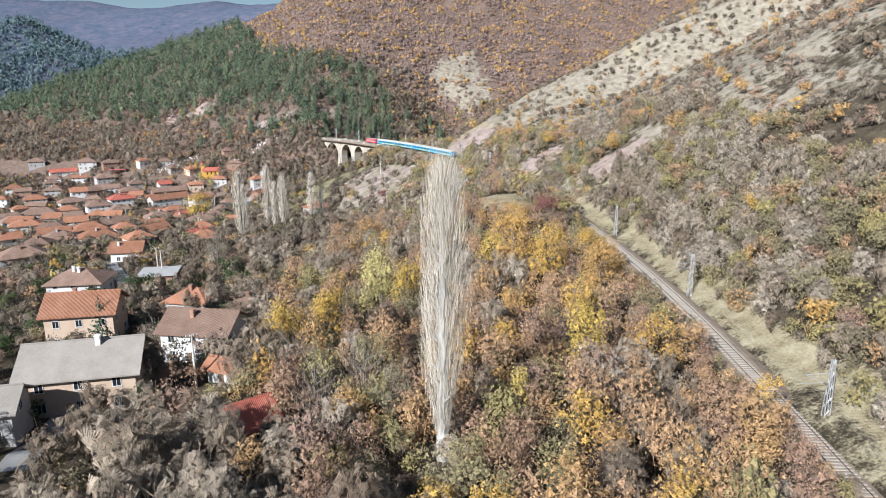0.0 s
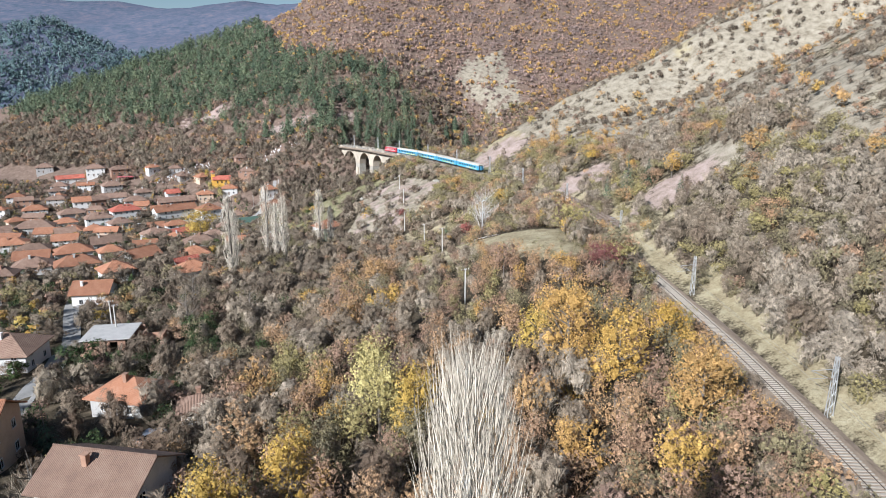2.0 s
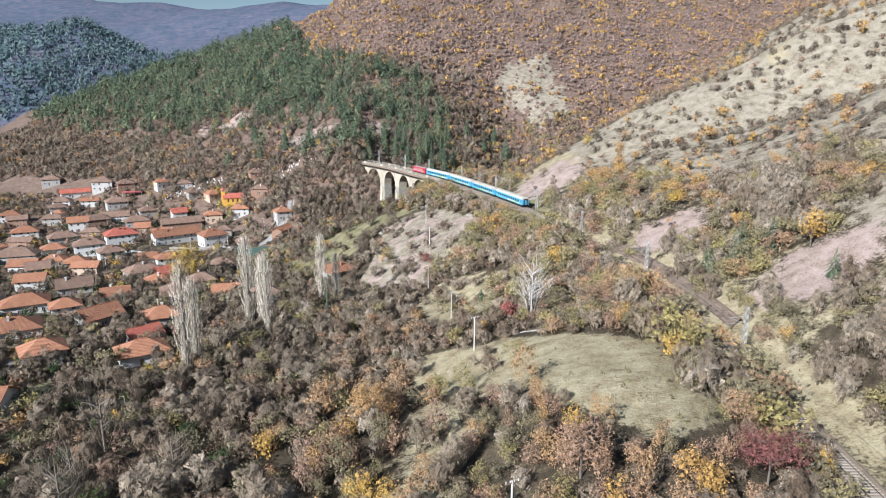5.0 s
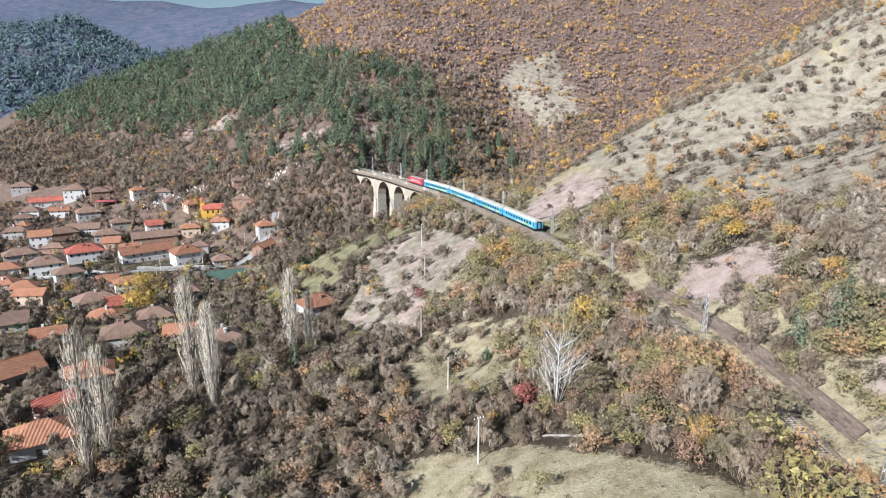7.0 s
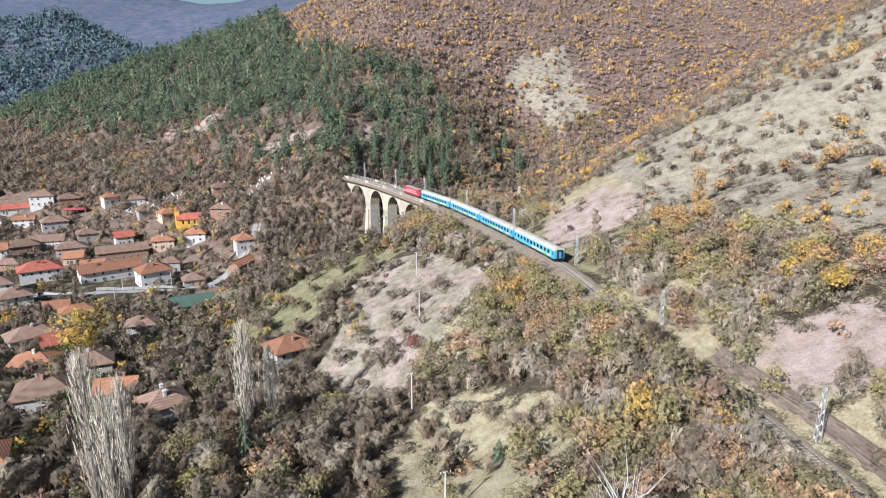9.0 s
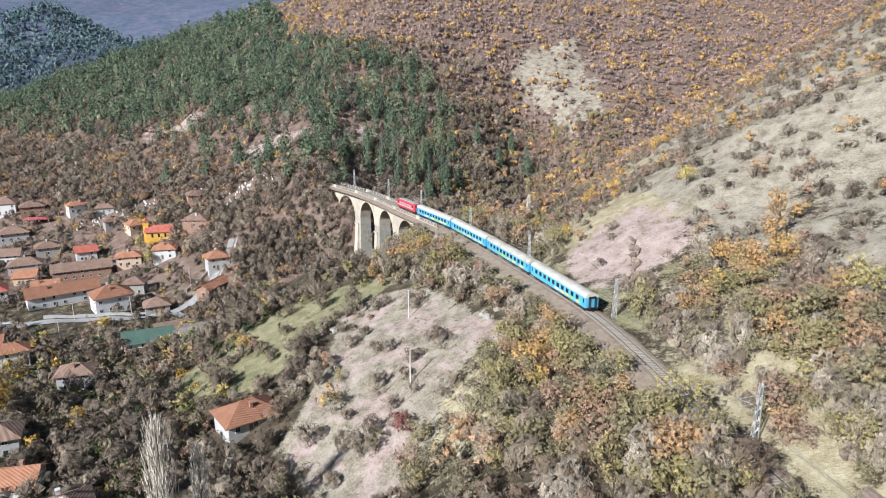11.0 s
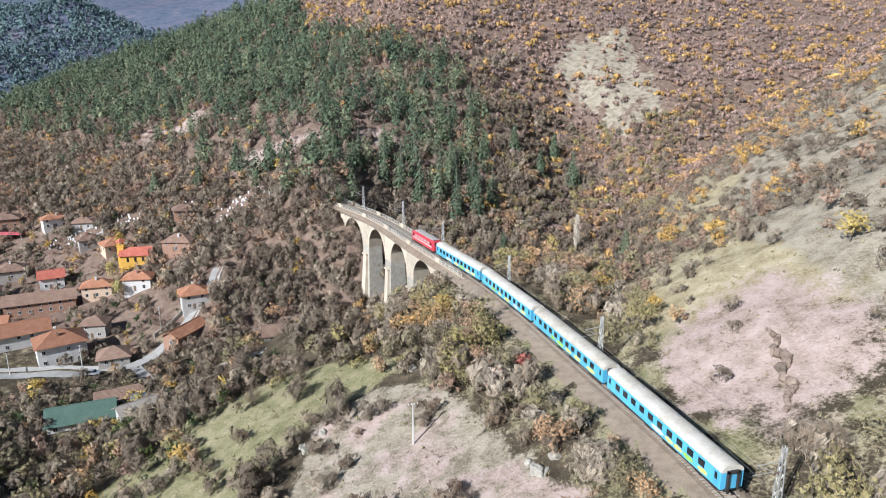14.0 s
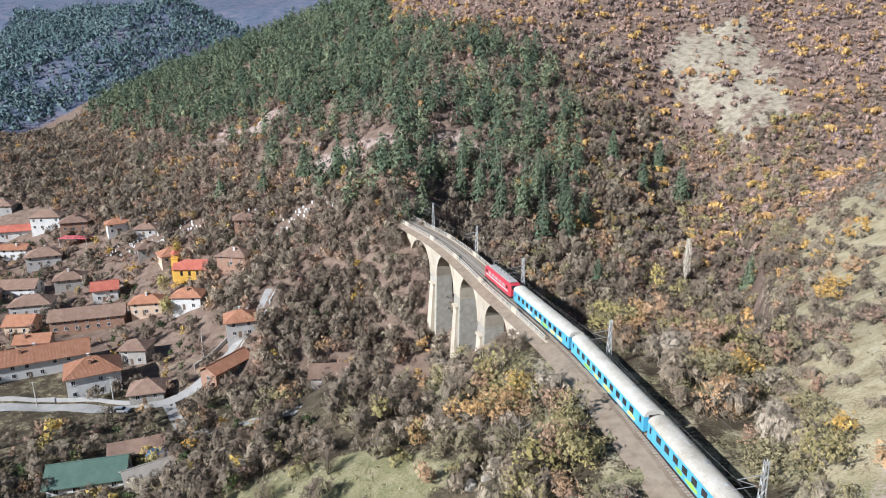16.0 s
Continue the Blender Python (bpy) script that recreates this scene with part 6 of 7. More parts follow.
# ---- woods, thickets and shrubs ----
def open_land(p):
    """How open the ground is: rock, meadow, track."""
    x, y = p[:, 0], p[:, 1]
    c = cover(x, y, 0)
    d = track_side(x, y)
    free = np.clip(np.maximum.reduce([c["pink"] * 1.5, 1.5 * patch(x, y, PINK_SLOPE, 3.0), c["straw"] * 1.1 * (np.abs(d) > 11), c["grass"] * 1.1]), 0, 1)
    return np.where((np.abs(d) < 3.9) & (y < 470), 1.0, free)


def blend_tint(p, size, seed, mid=0.5, spread=0.2, amp=0.3):
    """A tint for each plant that drifts over the land."""
    return np.clip(mid + amp * waves(p[:, 0], p[:, 1], size, seed) + np.random.RandomState(seed).normal(0, spread, len(p)), 0, 1)


def pine_line(x):
    """How far back the pines reach before the brown oak woods begin."""
    return np.interp(x, [-700, -300, -255, -209, -160, -130, -100, -84, -60, -51, -43, -35], [990, 1010, 898, 802, 750, 722, 700, 712, 680, 645, 577, 560])


def scatter_all():
    R = np.random.RandomState
    CLEAR.extend([(-97, 459, 8), (-94, 448, 6), (-79, 476, 8), (-72, 463, 8), (-66, 452, 7), (-70, 474, 7), (-62, 463, 6), (-55, 448, 6), (-58, 455, 6), (-88, 437, 6), (-86, 430, 5)])
    near_bush = [fuzz(R(i), 130, 4.2, 2.7, 0.95, 0.08, 10, 0.06, 6, 46) for i in range(6)]
    near_tree = [np.concatenate([fuzz(R(30 + i), 190, 9.0, 3.2, 1.3, 0.22, 14, 0.09, 9, 60), twigs(R(20 + i), 70, 9.2, 3.3, 0.045, 0.25)]) for i in range(6)]
    mid_bush = [fuzz(R(40 + i), 48, 3.3, 2.5, 1.2, 0.05, 4, 0.10, 4, 10) for i in range(7)]
    mid_tree = [fuzz(R(50 + i), 84, 7.0, 3.6, 1.7, 0.15, 7, 0.12, 7, 26) for i in range(6)]
    near_leaf = [np.concatenate([leaves(R(60 + i), 300, 4.2, 2.8, 0.36, lumps=8), twigs(R(65 + i), 24, 4.4, 2.7, 0.05)]) for i in range(6)]
    tree_leaf = [np.concatenate([leaves(R(160 + i), 640, 9.0, 3.7, 0.36, low=0.12, lumps=13), twigs(R(170 + i), 40, 8.8, 3.0, 0.06)]) for i in range(6)]
    mid_leaf = [leaves(R(70 + i), 84, 4.0, 2.7, 0.66, lumps=5) for i in range(7)]
    far_tree = [fuzz(R(55 + i), 54, 7.0, 3.7, 2.0, 0.12, 4, 0.14, 6, 10) for i in range(6)]
    far_leaf = [fuzz(R(80 + i), 30, 4.6, 3.4, 1.9, 0.10, 0, 0.1, 3) for i in range(6)]
    far_pine = [pine(R(90 + i), 200, 13.5, 4.5, 1.35) for i in range(7)]
    top_pine = [pine(R(95 + i), 84, 12.5, 4.3, 1.9) for i in range(5)]
    tiny_pine = [pine(R(100 + i), 16, 13.0, 4.4, 3.2) for i in range(5)]

    # woods between the railway and the near houses
    p = spots(1, -34, 38, 42, 264, 3.9)
    f = open_land(p)
    d = track_side(p[:, 0], p[:, 1])
    w = p[:, 0] + 34 - 8 * waves(p[:, 0], p[:, 1], 40, 2)
    p = keep(p, np.where((d < -4.4) & (w > 0) & ((p[:, 1] < 212) | (d > -19)), 0.97 * (1 - f), 0), 2)
    kind = waves(p[:, 0], p[:, 1], 36, 21) + R(3).normal(0, 0.5, len(p))
    d = track_side(p[:, 0], p[:, 1])
    size = R(4).uniform(0.55, 1.05, len(p)) * np.where(d > -9, 0.62 + 0.35 * step01(150, 175, p[:, 1]), 1.0) * (1 - 0.42 * bump(p[:, 0], p[:, 1], 14, 172, 30, 34))
    warm = step01(0, 12, p[:, 0]) * (1 - step01(205, 225, p[:, 1]))
    a = kind < -0.15 - 0.45 * warm
    planted("bare_trees", "grey leafless trees on the slope below the railway", near_tree, p[a], size[a], M["twig"], 5, blend_tint(p[a], 30, 22, 0.6), category="trees")
    a = (kind >= -0.15 - 0.45 * warm) & (kind < 0.45 + 0.25 * warm)
    planted("rust_trees", "rust-brown autumn trees on the slope below the railway", tree_leaf, p[a], size[a], M["rust"], 7, blend_tint(p[a], 30, 24, 0.52, 0.24))
    a = kind >= 0.45 + 0.25 * warm
    planted("olive_trees", "olive-green trees still in leaf below the railway", tree_leaf, p[a], size[a] * 0.9, M["olive"], 9)
    p = spots(10, -48, 38, 41, 262, 4.5)
    d = track_side(p[:, 0], p[:, 1])
    p = keep(p, np.where(d < -3.9, 0.92 * (1 - open_land(p)), 0), 11)
    kind = R(12).uniform(0, 1, len(p)) + 0.3 * waves(p[:, 0], p[:, 1], 30, 13)
    size = R(13).uniform(0.6, 1.25, len(p)) * (1 - 0.35 * bump(p[:, 0], p[:, 1], 14, 175, 30, 34))
    a = kind < 0.55
    planted("bare_thicket", "grey-brown leafless thicket under the trees", near_bush, p[a], size[a], M["twig"], 14, blend_tint(p[a], 25, 15, 0.45))
    a = (kind >= 0.55) & (kind < 0.85)
    planted("rust_shrubs", "rust-brown shrubs under the trees", near_leaf, p[a], size[a], M["rust"], 16, blend_tint(p[a], 25, 17, 0.4))
    a = kind >= 0.85
    planted("olive_shrubs", "olive-green shrubs under the trees", near_leaf, p[a], size[a] * 0.9, M["olive"], 18)

    # brushwood down to the stream and the lower village
    p = spots(21, -135, 205, 30, 470, 3.7)
    f = open_land(p)
    d = track_side(p[:, 0], p[:, 1])
    out = step01(-34, -26, p[:, 0] - 0.0) * (1 - step01(205, 225, p[:, 1]))
    f = np.maximum(f, step01(275, 290, p[:, 1]) * step01(-30, -20, d))
    p = keep(p, np.where(d < np.where(p[:, 1] > 325, -7.5, -4.0), 0.97 * (1 - f) + 0.18 * (f > 0.5), 0) * (1 - out) * np.where(p[:, 0] < -96, 0.8, 1), 22)
    kind = waves(p[:, 0], p[:, 1], 50, 23) + R(24).normal(0, 0.4, len(p)) + 0.6 * step01(-30, -10, track_side(p[:, 0], p[:, 1]))
    size = R(25).uniform(0.65, 1.45, len(p)) * (1 + 0.35 * bump(p[:, 0], p[:, 1], 5, 318, 22, 26))
    a = kind < 0.42
    big = a & (p[:, 0] < -32) & (R(126).uniform(0, 1, len(p)) < 0.5)
    planted("bare_trees", "grey-brown leafless trees in the gully", mid_tree, p[big], size[big] * 0.8, M["scrub"], 125, blend_tint(p[big], 40, 27, 0.35, 0.22), category="trees")
    a = a & ~big
    planted("bare_thicket", "grey-brown leafless thicket in the gully", mid_bush, p[a], size[a], M["twig"], 26, blend_tint(p[a], 40, 27, 0.4, 0.25))
    a = (kind >= 0.42) & (kind < 0.9)
    n2 = a & (p[:, 1] < 355)
    planted("olive_shrubs", "olive and yellowish shrubs on the bank below the track", near_leaf, p[n2], size[n2] * 1.1, M["olive"], 27)
    n2 = a & (p[:, 1] >= 355)
    planted("olive_shrubs", "olive and yellowish shrubs above the stream", mid_leaf, p[n2], size[n2] * 1.1, M["olive"], 127)
    a = kind >= 0.9
    planted("rust_shrubs", "rust-brown shrubs near the railway", mid_leaf, p[a], size[a], M["rust"], 28, blend_tint(p[a], 30, 29, 0.4))
    p = keep(spots(211, -72, 60, -30, 330, 6.0), 0.5, 212)
    p = p[open_land(p) < 0.4]
    planted("bare_trees", "tall grey bare trees by the lower gardens", near_tree, p, R(213).uniform(0.5, 0.95, len(p)), M["twig"], 214, blend_tint(p, 30, 215, 0.5), category="trees")

    # hillside above the railway: close woods, then shrubs dotted on pale soil
    p = spots(31, 20, 38, 140, 300, 3.2)
    p = p[p[:, 0] < 0.70 * p[:, 1] + 14]
    e = side(p[:, 0], p[:, 1])
    ch = step01(1.0, 3.5, e) * (1 - step01(30, 50, e - 0.06 * (p[:, 1] - 120) + 8 * waves(p[:, 0], p[:, 1], 40, 30))) * (1 - np.clip(cover(p[:, 0], p[:, 1], 0)["pink"] * 1.7, 0, 1))
    p = keep(p, 0.95 * ch, 32)
    kind = waves(p[:, 0], p[:, 1], 40, 33) + R(34).normal(0, 0.5, len(p))
    size = R(35).uniform(0.5, 0.95, len(p)) * np.where(side(p[:, 0], p[:, 1]) < 6, 0.8, 1)
    a = kind < 0.0
    planted("bare_trees", "pale grey-brown bare trees on the slope above the railway", near_tree, p[a], size[a], M["twig"], 36, blend_tint(p[a], 40, 37, 0.75), category="trees")
    a = (kind >= 0.0) & (kind < 0.75)
    planted("olive_shrubs", "olive-green and yellowish trees above the railway", near_leaf, p[a], size[a] * 1.6, M["olive"], 38)
    a = kind >= 0.75
    planted("rust_shrubs", "orange-brown trees above the railway", near_leaf, p[a], size[a] * 1.5, M["rust"], 39, blend_tint(p[a], 30, 40, 0.6))
    p = spots(41, -10, 110, 330, 720, 4.2)
    p = p[p[:, 0] < np.interp(p[:, 1], [0, 120, 190, 270, 340, 500, 720], [90, 120, 152, 187, 214, 224, 317])]
    e = side(p[:, 0], p[:, 1])
    w = waves(p[:, 0], p[:, 1], 30, 42)
    c = cover(p[:, 0], p[:, 1], 0)
    ch = np.where(e > 5, np.clip(0.68 - 0.08 * step01(330, 370, p[:, 1]) + 0.20 * step01(430, 480, p[:, 1]) + 0.5 * w, 0.14, 1), 0) * (1 - np.clip(c["pink"] * 1.3, 0, 0.96)) * np.where(p[:, 1] < 330, step01(26, 50, e - 0.06 * (p[:, 1] - 120)), 1)
    ch = np.maximum(ch, np.where((p[:, 1] > 420) & (e > -5) & (e < 30), 0.9 * (1 - step01(14, 30, e)), 0) * (1 - np.clip(c["pink"], 0, 1)))
    ch = np.maximum(ch, np.where((p[:, 1] < 420) & (e > 12), 1, 0) * (1.0 * bump(p[:, 0], p[:, 1], 40, 318, 22, 34) + 0.8 * bump(p[:, 0], p[:, 1], 40, 352, 12, 16)))
    ch = np.maximum(ch, np.where((p[:, 1] > 386) & (p[:, 1] < 480) & (e > 0.5), 0.95 * (1 - step01(6, 26, e)), 0) * (1 - np.clip(c["pink"] * 1.2, 0, 1)))
    p = keep(p, ch, 43)
    kind = R(44).uniform(0, 1, len(p)) + 0.25 * waves(p[:, 0], p[:, 1], 45, 144)
    size = R(45).uniform(0.55, 1.25, len(p))
    a = kind < 0.70
    planted("hillside_scrub", "grey-brown scrub dotted over the pale slope", mid_bush, p[a], size[a], M["scrub"], 46, blend_tint(p[a], 40, 47, 0.45, 0.25))
    a = (kind >= 0.70) & (kind < 1.0)
    planted("hillside_shrubs", "rust and orange shrubs dotted over the pale slope", mid_leaf, p[a], size[a], M["rust"], 48, blend_tint(p[a], 40, 49, 0.42, 0.28))
    a = kind >= 1.0
    planted("hillside_shrubs", "orange and yellow trees on the hillside", mid_leaf, p[a], size[a] * 1.2, M["rust"], 148, R(152).uniform(0.75, 1, a.sum()))

    # side gully behind the rock nose
    p = spots(141, -62, 415, 150, 690, 3.9)
    e, d = side(p[:, 0], p[:, 1]), track_side(p[:, 0], p[:, 1])
    ch = np.where((e < 6) & (d > 9.0) & (p[:, 1] > 425), 0.95, 0) * (1 - 0.8 * patch(p[:, 0], p[:, 1], SCREE, 8.0))
    p = keep(p, ch, 142)
    kind = waves(p[:, 0], p[:, 1], 45, 143) + R(144).normal(0, 0.45, len(p))
    size = R(145).uniform(0.6, 1.25, len(p))
    a = kind < 0.1
    planted("bare_thicket", "grey-brown leafless woods in the side gully", far_tree, p[a], size[a] * 0.8, M["scrub"], 146, blend_tint(p[a], 40, 147, 0.4), category="woods")
    a = (kind >= 0.1) & (kind < 0.55)
    planted("olive_shrubs", "olive and yellow shrubs in the side gully", mid_leaf, p[a], size[a] * 1.3, M["olive"], 149)
    a = kind >= 0.55
    planted("rust_shrubs", "rust-brown trees in the side gully", mid_leaf, p[a], size[a] * 1.3, M["rust"], 150, blend_tint(p[a], 30, 151, 0.3))

    # valley side beyond the village, below the pines
    p = spots(51, -640, 440, -20, 900, 4.3)
    p = p[(p[:, 1] < 745) | (p[:, 0] < -385)]
    x, y = p[:, 0], p[:, 1]
    gr = cover(x, y, 0)
    hi = land(x, y, False)
    pines = step01(34, 52, hi + 12 * waves(x, y, 60, 52)) * (1 - step01(-60, -35, x - 0.25 * (y - 560)))
    start = np.interp(x, [-560, -440, -330, -210, -150, -120, 0], [640, 625, 592, 540, 492, 452, 440])
    base = step01(-6, 6, y - start) * (1 - np.clip(gr["pink"] * 1.5, 0, 1)) * (1 - np.clip(gr["grass"] * 0.45, 0, 1)) * np.where((np.abs(track_side(x, y)) < 5) & (y < 470), 0, 1) * (side(x, y) < 0)
    q = keep(p, base * (1 - 0.6 * pines) * 0.97 * (x > -0.93 * y + 40), 53)
    kind = R(54).uniform(0, 1, len(q)) + 0.3 * waves(q[:, 0], q[:, 1], 50, 154)
    size = R(55).uniform(0.65, 1.2, len(q))
    a = kind < 0.82
    planted("bare_woods", "grey-brown leafless woods on the valley side", far_tree, q[a], size[a], M["scrub"], 56, blend_tint(q[a], 60, 57, 0.45, 0.25), category="woods")
    a = ~a
    planted("autumn_woods", "brown and yellowish trees among the leafless woods", mid_leaf, q[a], size[a] * 1.5, M["rust"], 58, blend_tint(q[a], 50, 59, 0.35, 0.25), category="woods")
    p = spots(61, -640, 520, -10, 1015, 6.6)
    x, y = p[:, 0], p[:, 1]
    hi = land(x, y, False)
    ch = step01(40, 58, hi + 12 * waves(x, y, 60, 52)) * (y < pine_line(x) + 10 * waves(x, y, 40, 69)) * (x < -30) * (1 - np.clip(cover(x, y, 0)["pink"] * 1.4, 0, 1)) * np.clip(0.92 + 0.6 * waves(x, y, 38, 64), 0.15, 1) * (x > -0.93 * y + 40)
    ch = ch * (1 - 0.95 * bump(x, y, -120, 668, 15, 26)) * np.where(x < -150, 0.35 + 0.65 * step01(622, 668, y), 1)
    q = keep(p, ch * 0.97, 65)
    a = q[:, 1] < 730
    planted("pine_forest", "dark green pine forest covering the spur", far_pine, q[a], R(66).uniform(0.55, 1.25, a.sum()), M["pine"], 67, blend_tint(q[a], 40, 68, 0.5, 0.25), category="forest")
    planted("pine_forest", "dark green pine forest along the top of the spur", top_pine, q[~a], R(166).uniform(0.6, 1.2, (~a).sum()), M["pine"], 167, blend_tint(q[~a], 40, 68, 0.5, 0.25), category="forest")

    # the brown mountain behind
    p = spots(71, -330, 560, 560, 1150, 4.4)
    x, y = p[:, 0], p[:, 1]
    vis = np.where((y > 570 + 0.3 * np.maximum(x, 0)) & (x > -325) & ((y < 1010) | (x > -265)) & (x < 110 + 0.55 * (y - 560)), 1.0, 0.0)
    hi = land(x, y, False)
    vis = vis * np.where((y < pine_line(x)) & (x < -30), 0.30, 1) * (1 - np.clip(1.1 * cover(x, y, 0)["pale"], 0, 0.72)) * (hi < 345)
    q = keep(p, vis * 0.97, 72)
    planted("brown_woods", "rust-brown oak woods with orange trees on the mountain", far_leaf, q, R(73).uniform(0.45, 1.0, len(q)) * np.where(R(76).uniform(0, 1, len(q)) < 0.14 + 0.12 * waves(q[:, 0], q[:, 1], 70, 77), 1.3, 1), M["woods"], 74, np.where(R(76).uniform(0, 1, len(q)) < 0.14 + 0.12 * waves(q[:, 0], q[:, 1], 70, 77), R(78).uniform(0.78, 1.0, len(q)), blend_tint(q, 80, 75, 0.34, 0.16, 0.2)), category="forest")

    # far slopes across the valley, their haze painted into the needle colour
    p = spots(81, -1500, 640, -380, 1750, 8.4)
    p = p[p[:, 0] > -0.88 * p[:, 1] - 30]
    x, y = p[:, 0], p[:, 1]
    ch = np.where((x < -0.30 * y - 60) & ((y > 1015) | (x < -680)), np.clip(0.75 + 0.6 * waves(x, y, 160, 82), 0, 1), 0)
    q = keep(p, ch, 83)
    planted("far_pine_forest", "distant dark pine woods across the valley, with blue haze painted into their colour", tiny_pine, q, R(84).uniform(0.8, 1.5, len(q)), M["far_pine"], 85, category="forest")

    # trees and bushes among the houses
    p = spots(91, -420, 100, -52, 580, 4.3)
    x, y = p[:, 0], p[:, 1]
    ch = np.where((x < -58 - 0.10 * (y - 150)) & (y > 110) & (x > -0.68 * y - 36), 0.95, 0) * (1 - 0.7 * bump(x, y, -175, 437, 22, 9))
    q = keep(p, ch * (0.82 + 0.3 * waves(x, y, 60, 92)), 93)
    kind = R(94).uniform(0, 1, len(q))
    size = R(95).uniform(0.5, 1.2, len(q))
    for lo, hi2, nm, lb, pr, mt, gsc in ((0, 0.52, "garden_trees", "bare grey garden trees between the houses", mid_tree, "scrub", 0.78), (0.52, 0.72, "garden_shrubs", "brownish garden shrubs between the houses", mid_leaf, "rust", 1.1), (0.72, 0.93, "green_shrubs", "dark green evergreen shrubs between the houses", mid_leaf, "green", 0.9), (0.93, 1.01, "yellow_trees", "yellow-leaved garden trees between the houses", mid_leaf, "yellow", 1.2)):
        a = (kind >= lo) & (kind < hi2)
        planted(nm, lb, pr, q[a], size[a] * gsc, M[mt], int(100 * lo) + 96, blend_tint(q[a], 40, 99, 0.28, 0.25), category="shrubs")


    # close belts of bushes along both sides of the track
    p = spots(221, -75, 160, 75, 478, 2.6)
    x, y = p[:, 0], p[:, 1]
    d, e, c = track_side(x, y), side(x, y), cover(x, y, 0)
    w = waves(x, y, 26, 222)
    bare = np.clip(1.7 * c["pink"] + patch(x, y, PINK_SLOPE, 3.0), 0, 1)
    left = (d < np.where(y > 325, -8.0, -3.9)) * (1 - step01(np.where(y < 262, 11, 17), np.where(y < 262, 17, 28), -d + 5 * w)) * step01(162, 176, y) * (1 - 0.5 * step01(440, 452, y)) * (1 - bare)
    right = (d > 5.2) * (e > 0.5) * (1 - step01(20, 34, e + 6 * w)) * step01(262, 285, y) * (1 - step01(352, 362, y)) * (1 - bare)
    nook = (d > 9.0) * (e < 5) * (y > 383) * (y < 478) * (1 - step01(18, 30, d + 4 * w)) * (1 - bare)
    p = keep(p, 0.88 * np.clip(left + right + nook, 0, 1) * np.clip(0.85 + 0.5 * waves(x, y, 14, 223), 0.25, 1), 224)
    x, y = p[:, 0], p[:, 1]
    kind = 0.8 * waves(x, y, 30, 225) + R(226).normal(0, 0.55, len(p))
    low = track_side(x, y) < 0
    size = R(227).uniform(0.65, 1.75, len(p)) * (1 - 0.3 * step01(425, 445, y)) * np.where((np.abs(track_side(x, y)) < 6.5) & (y > 300), 0.7, 1) * np.where(low, 1.25 - 0.25 * step01(280, 310, y), 1)
    for lo, hi2, nm, lb, pr, mt, tn in ((-9, -0.1, "bare_thicket", "grey-brown leafless bushes beside the railway", near_bush, "twig", 0.72), (-0.1, 0.42, "olive_shrubs", "olive-green bushes beside the railway", near_leaf, "olive", 0.6),
                                    (0.42, 1.15, "rust_shrubs", "rust-brown bushes beside the railway", near_leaf, "rust", 0.55), (1.15, 9, "yellow_shrubs", "yellow-olive bushes beside the railway", near_leaf, "olive", 0.75)):
        a = (kind >= lo) & (kind < hi2)
        planted(nm, lb, pr, p[a], size[a], M[mt], int(230 + 10 * lo), blend_tint(p[a], 18, 228, tn, 0.22))

    # slope under the far end of the viaduct
    p = keep(spots(281, -122, 484, -74, 526, 3.6), 0.9, 282)
    p = p[(track_side(p[:, 0], p[:, 1]) < -5)]
    planted("bare_woods", "grey-brown leafless woods beside the viaduct", mid_tree, p, R(283).uniform(0.5, 0.95, len(p)), M["scrub"], 284, blend_tint(p, 30, 285, 0.45), category="woods")

    # gardens round the near houses
    p = keep(spots(261, -118, 45, -40, 238, 4.3), 0.72, 262)
    p = p[(open_land(p) < 0.5) & (p[:, 0] > -0.72 * p[:, 1] - 20)]
    kind = R(263).uniform(0, 1, len(p))
    for lo, hi2, nm, lb, pr, mt in ((0, 0.32, "bare_trees", "dark leafless trees round the near gardens", near_bush, "twig"), (0.32, 0.6, "olive_shrubs", "olive-green bushes round the near gardens", near_leaf, "olive"), (0.6, 0.74, "rust_shrubs", "brown bushes round the near gardens", near_leaf, "rust"), (0.74, 1.1, "green_shrubs", "dark evergreen bushes round the near gardens", near_leaf, "green")):
        a = (kind >= lo) & (kind < hi2)
        planted(nm, lb, pr, p[a], R(264).uniform(0.5, 1.25, a.sum()), M[mt], int(270 + 10 * lo), blend_tint(p[a], 25, 265, 0.25), category="shrubs")

    # hollow below the pink slope and gardens, dark with trees
    p = spots(241, -150, 300, -78, 425, 4.0)
    p = keep(p, 0.8 * (1 - 0.95 * patch(p[:, 0], p[:, 1], ORCHARD, 4.0)) * (0.75 + 0.4 * waves(p[:, 0], p[:, 1], 30, 242)), 243)
    kind = R(244).uniform(0, 1, len(p))
    for lo, hi2, nm, lb, pr, mt in ((0, 0.6, "bare_trees", "grey leafless trees beside the gardens", mid_tree, "scrub"), (0.6, 0.85, "olive_shrubs", "olive-green bushes beside the gardens", mid_leaf, "olive"), (0.85, 1.1, "green_shrubs", "dark evergreen bushes beside the gardens", mid_leaf, "green")):
        a = (kind >= lo) & (kind < hi2)
        planted(nm, lb, pr, p[a], R(245).uniform(0.6, 1.15, a.sum()) * (0.85 if mt == "scrub" else 1.2), M[mt], int(250 + 10 * lo), category="trees")

    # low growth that covers the ground between the bushes near the track
    blades = []
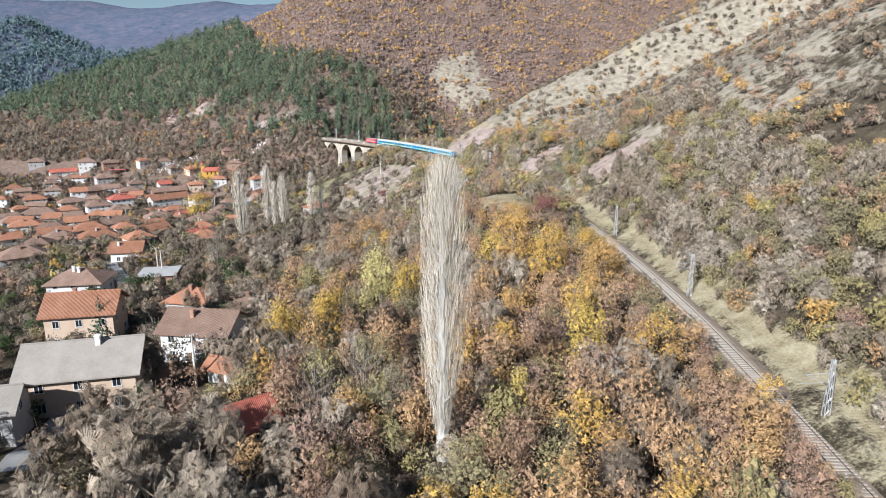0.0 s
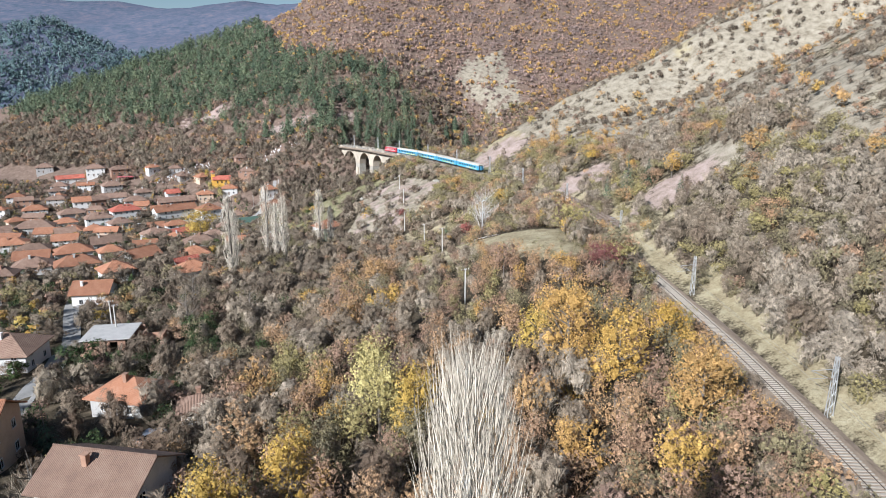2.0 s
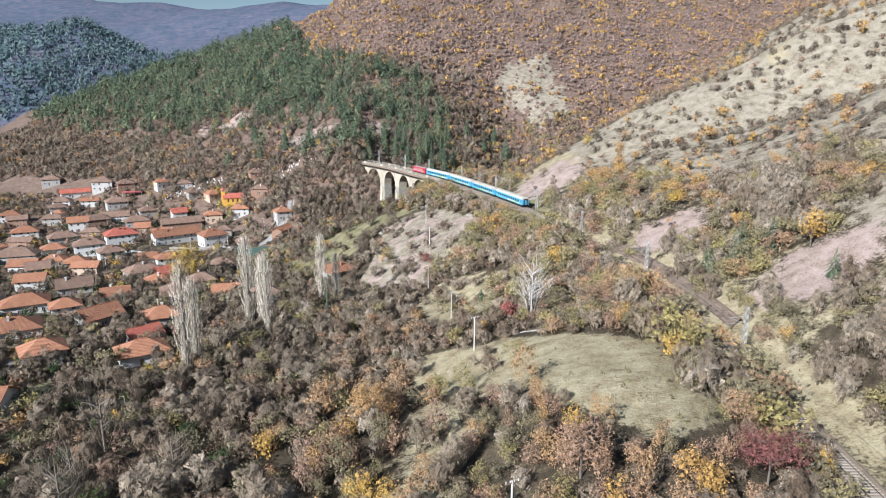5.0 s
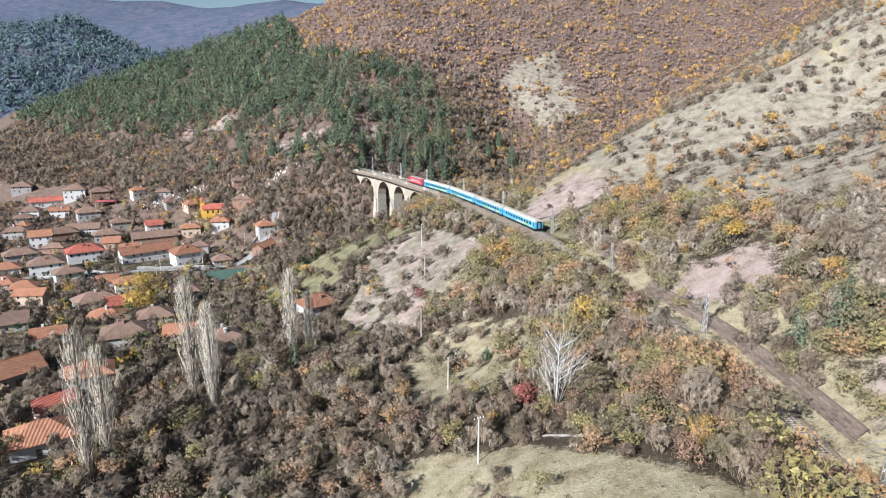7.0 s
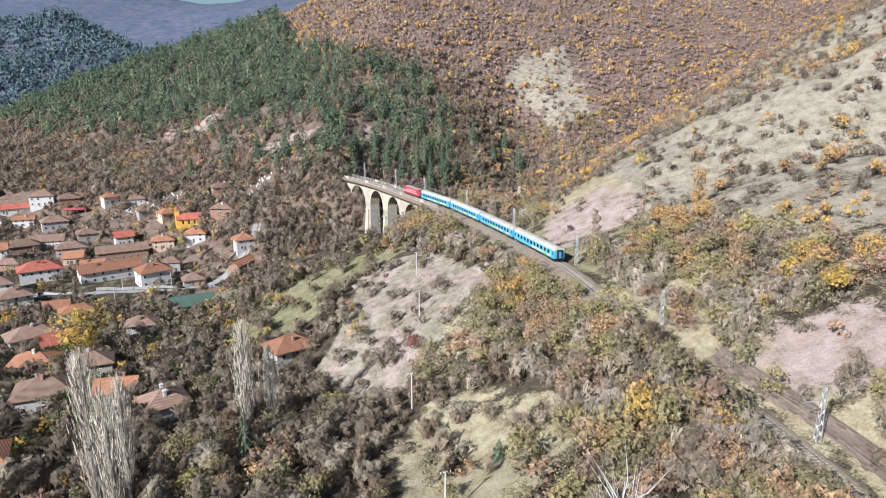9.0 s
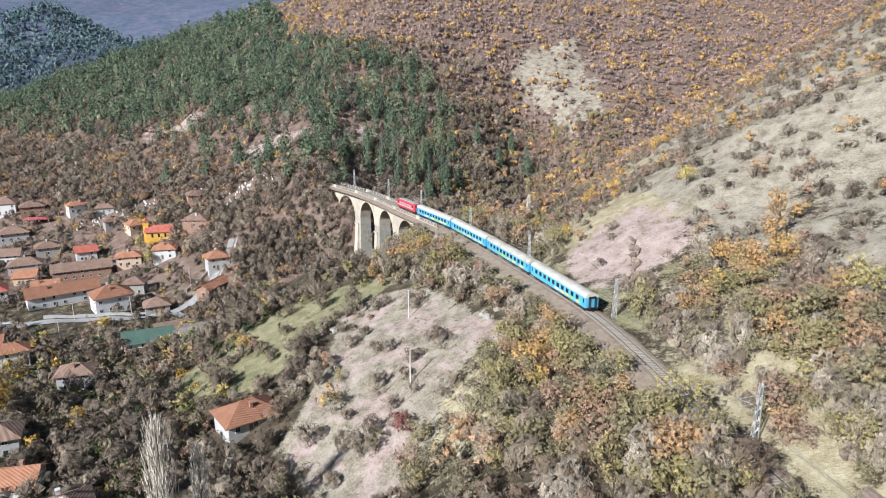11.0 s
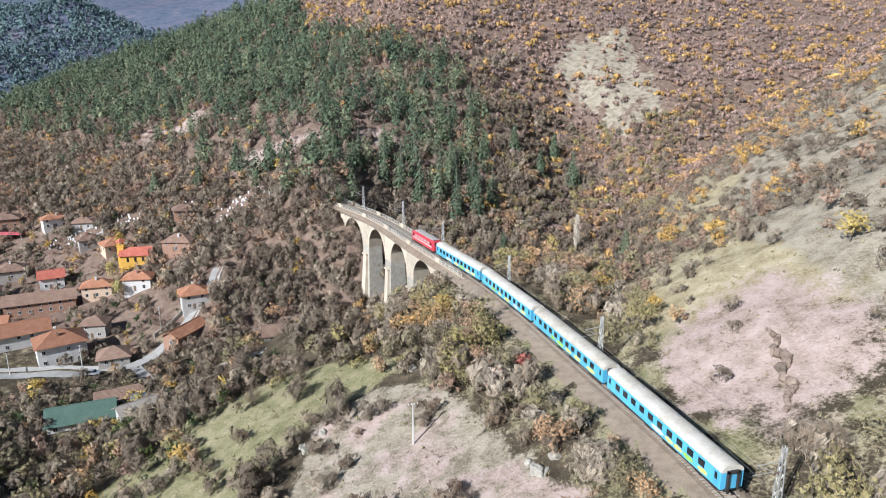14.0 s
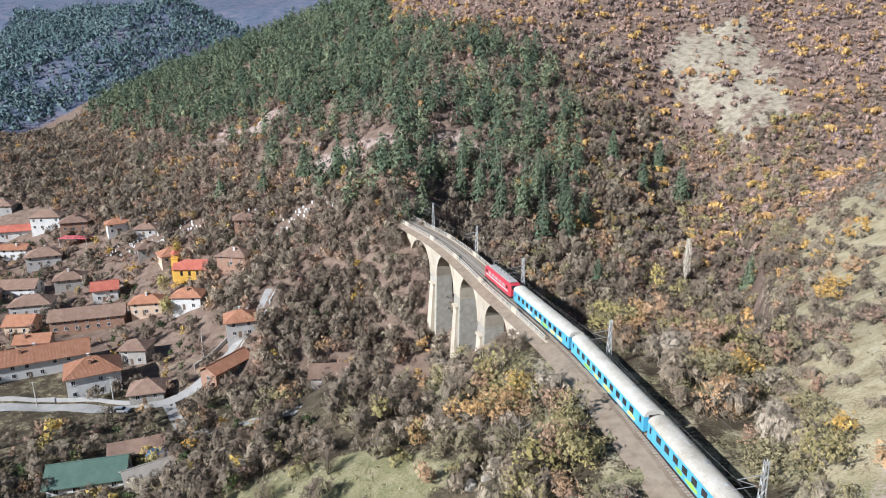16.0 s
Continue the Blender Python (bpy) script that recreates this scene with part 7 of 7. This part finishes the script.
    for i in range(6):
        r = R(180 + i)
        a = r.uniform(0, 6.283, 8)
        dr = unit(np.stack([np.cos(a) * 0.6, np.sin(a) * 0.6, np.full(8, 0.7)], 1))
        q = r.normal(0, 0.22, (8, 2))
        blades.append(tris_at(np.stack([q[:, 0], q[:, 1], np.zeros(8)], 1), np.stack([-np.sin(a), np.cos(a), np.zeros(8)], 1) * 0.16, dr * r.uniform(0.25, 0.55, (8, 1))))
    p = np.concatenate([spots(181, -75, 175, 45, 260, 1.9), spots(182, -95, 325, 0, 435, 1.7), spots(183, 0, 330, 75, 430, 2.0)])
    c = cover(p[:, 0], p[:, 1], 0)
    p = keep(p, np.clip(c["straw"] + c["pink"] * 0.6 + c["grass"] + c["pale"] * 0.6, 0, 0.9) * np.clip(0.55 + 0.9 * waves(p[:, 0], p[:, 1], 9, 187), 0, 1) * np.where(np.abs(track_side(p[:, 0], p[:, 1])) < 4.5, 0, 1), 184)
    planted("grass_tufts", "tufts of dry straw-coloured grass on the open slopes", blades, p, R(185).uniform(0.6, 1.5, len(p)), M["straw"], 186, sink=0.05, category="grass")


scatter_all()



# ---- sleepers ----
def sleepers():
    lying = part("sleeper", box(-1.3, -0.13, -0.22, 1.3, 0.13, -0.06), M["sleeper"], railway)
    p, hd = on_track(325)
    lying.matrix_basis = pose(p.x, p.y, p.z, 0, 0, hd)
    for i in range(1, 296):
        p, hd = on_track(325 + i * 0.62)
        share("sleeper", lying, railway, pose(p.x, p.y, p.z, 0, 0, hd))
    verts, faces = [], []
    runs = [s for s in np.arange(0, END, 0.62) if not 324.8 < s < 325 + 296 * 0.62 - 0.2]
    for s in runs:
        p, hd = on_track(s)
        m = pose(p.x, p.y, p.z, 0, 0, hd)
        k = len(verts)
        for z in (-0.22, -0.06):
            for x, y in ((-1.3, -0.13), (1.3, -0.13), (1.3, 0.13), (-1.3, 0.13)):
                verts.append(m @ Vector((x, y, z)))
        faces += [(k + 4, k + 5, k + 6, k + 7), (k, k + 1, k + 5, k + 4), (k + 1, k + 2, k + 6, k + 5), (k + 2, k + 3, k + 7, k + 6), (k + 3, k, k + 4, k + 7)]
    ob = new("far_sleepers", mesh_of("far_sleepers", verts, faces, M["sleeper"]))
    ob.parent = railway
    tagged(ob, "concrete sleepers further along the line", kind="stuff")


sleepers()
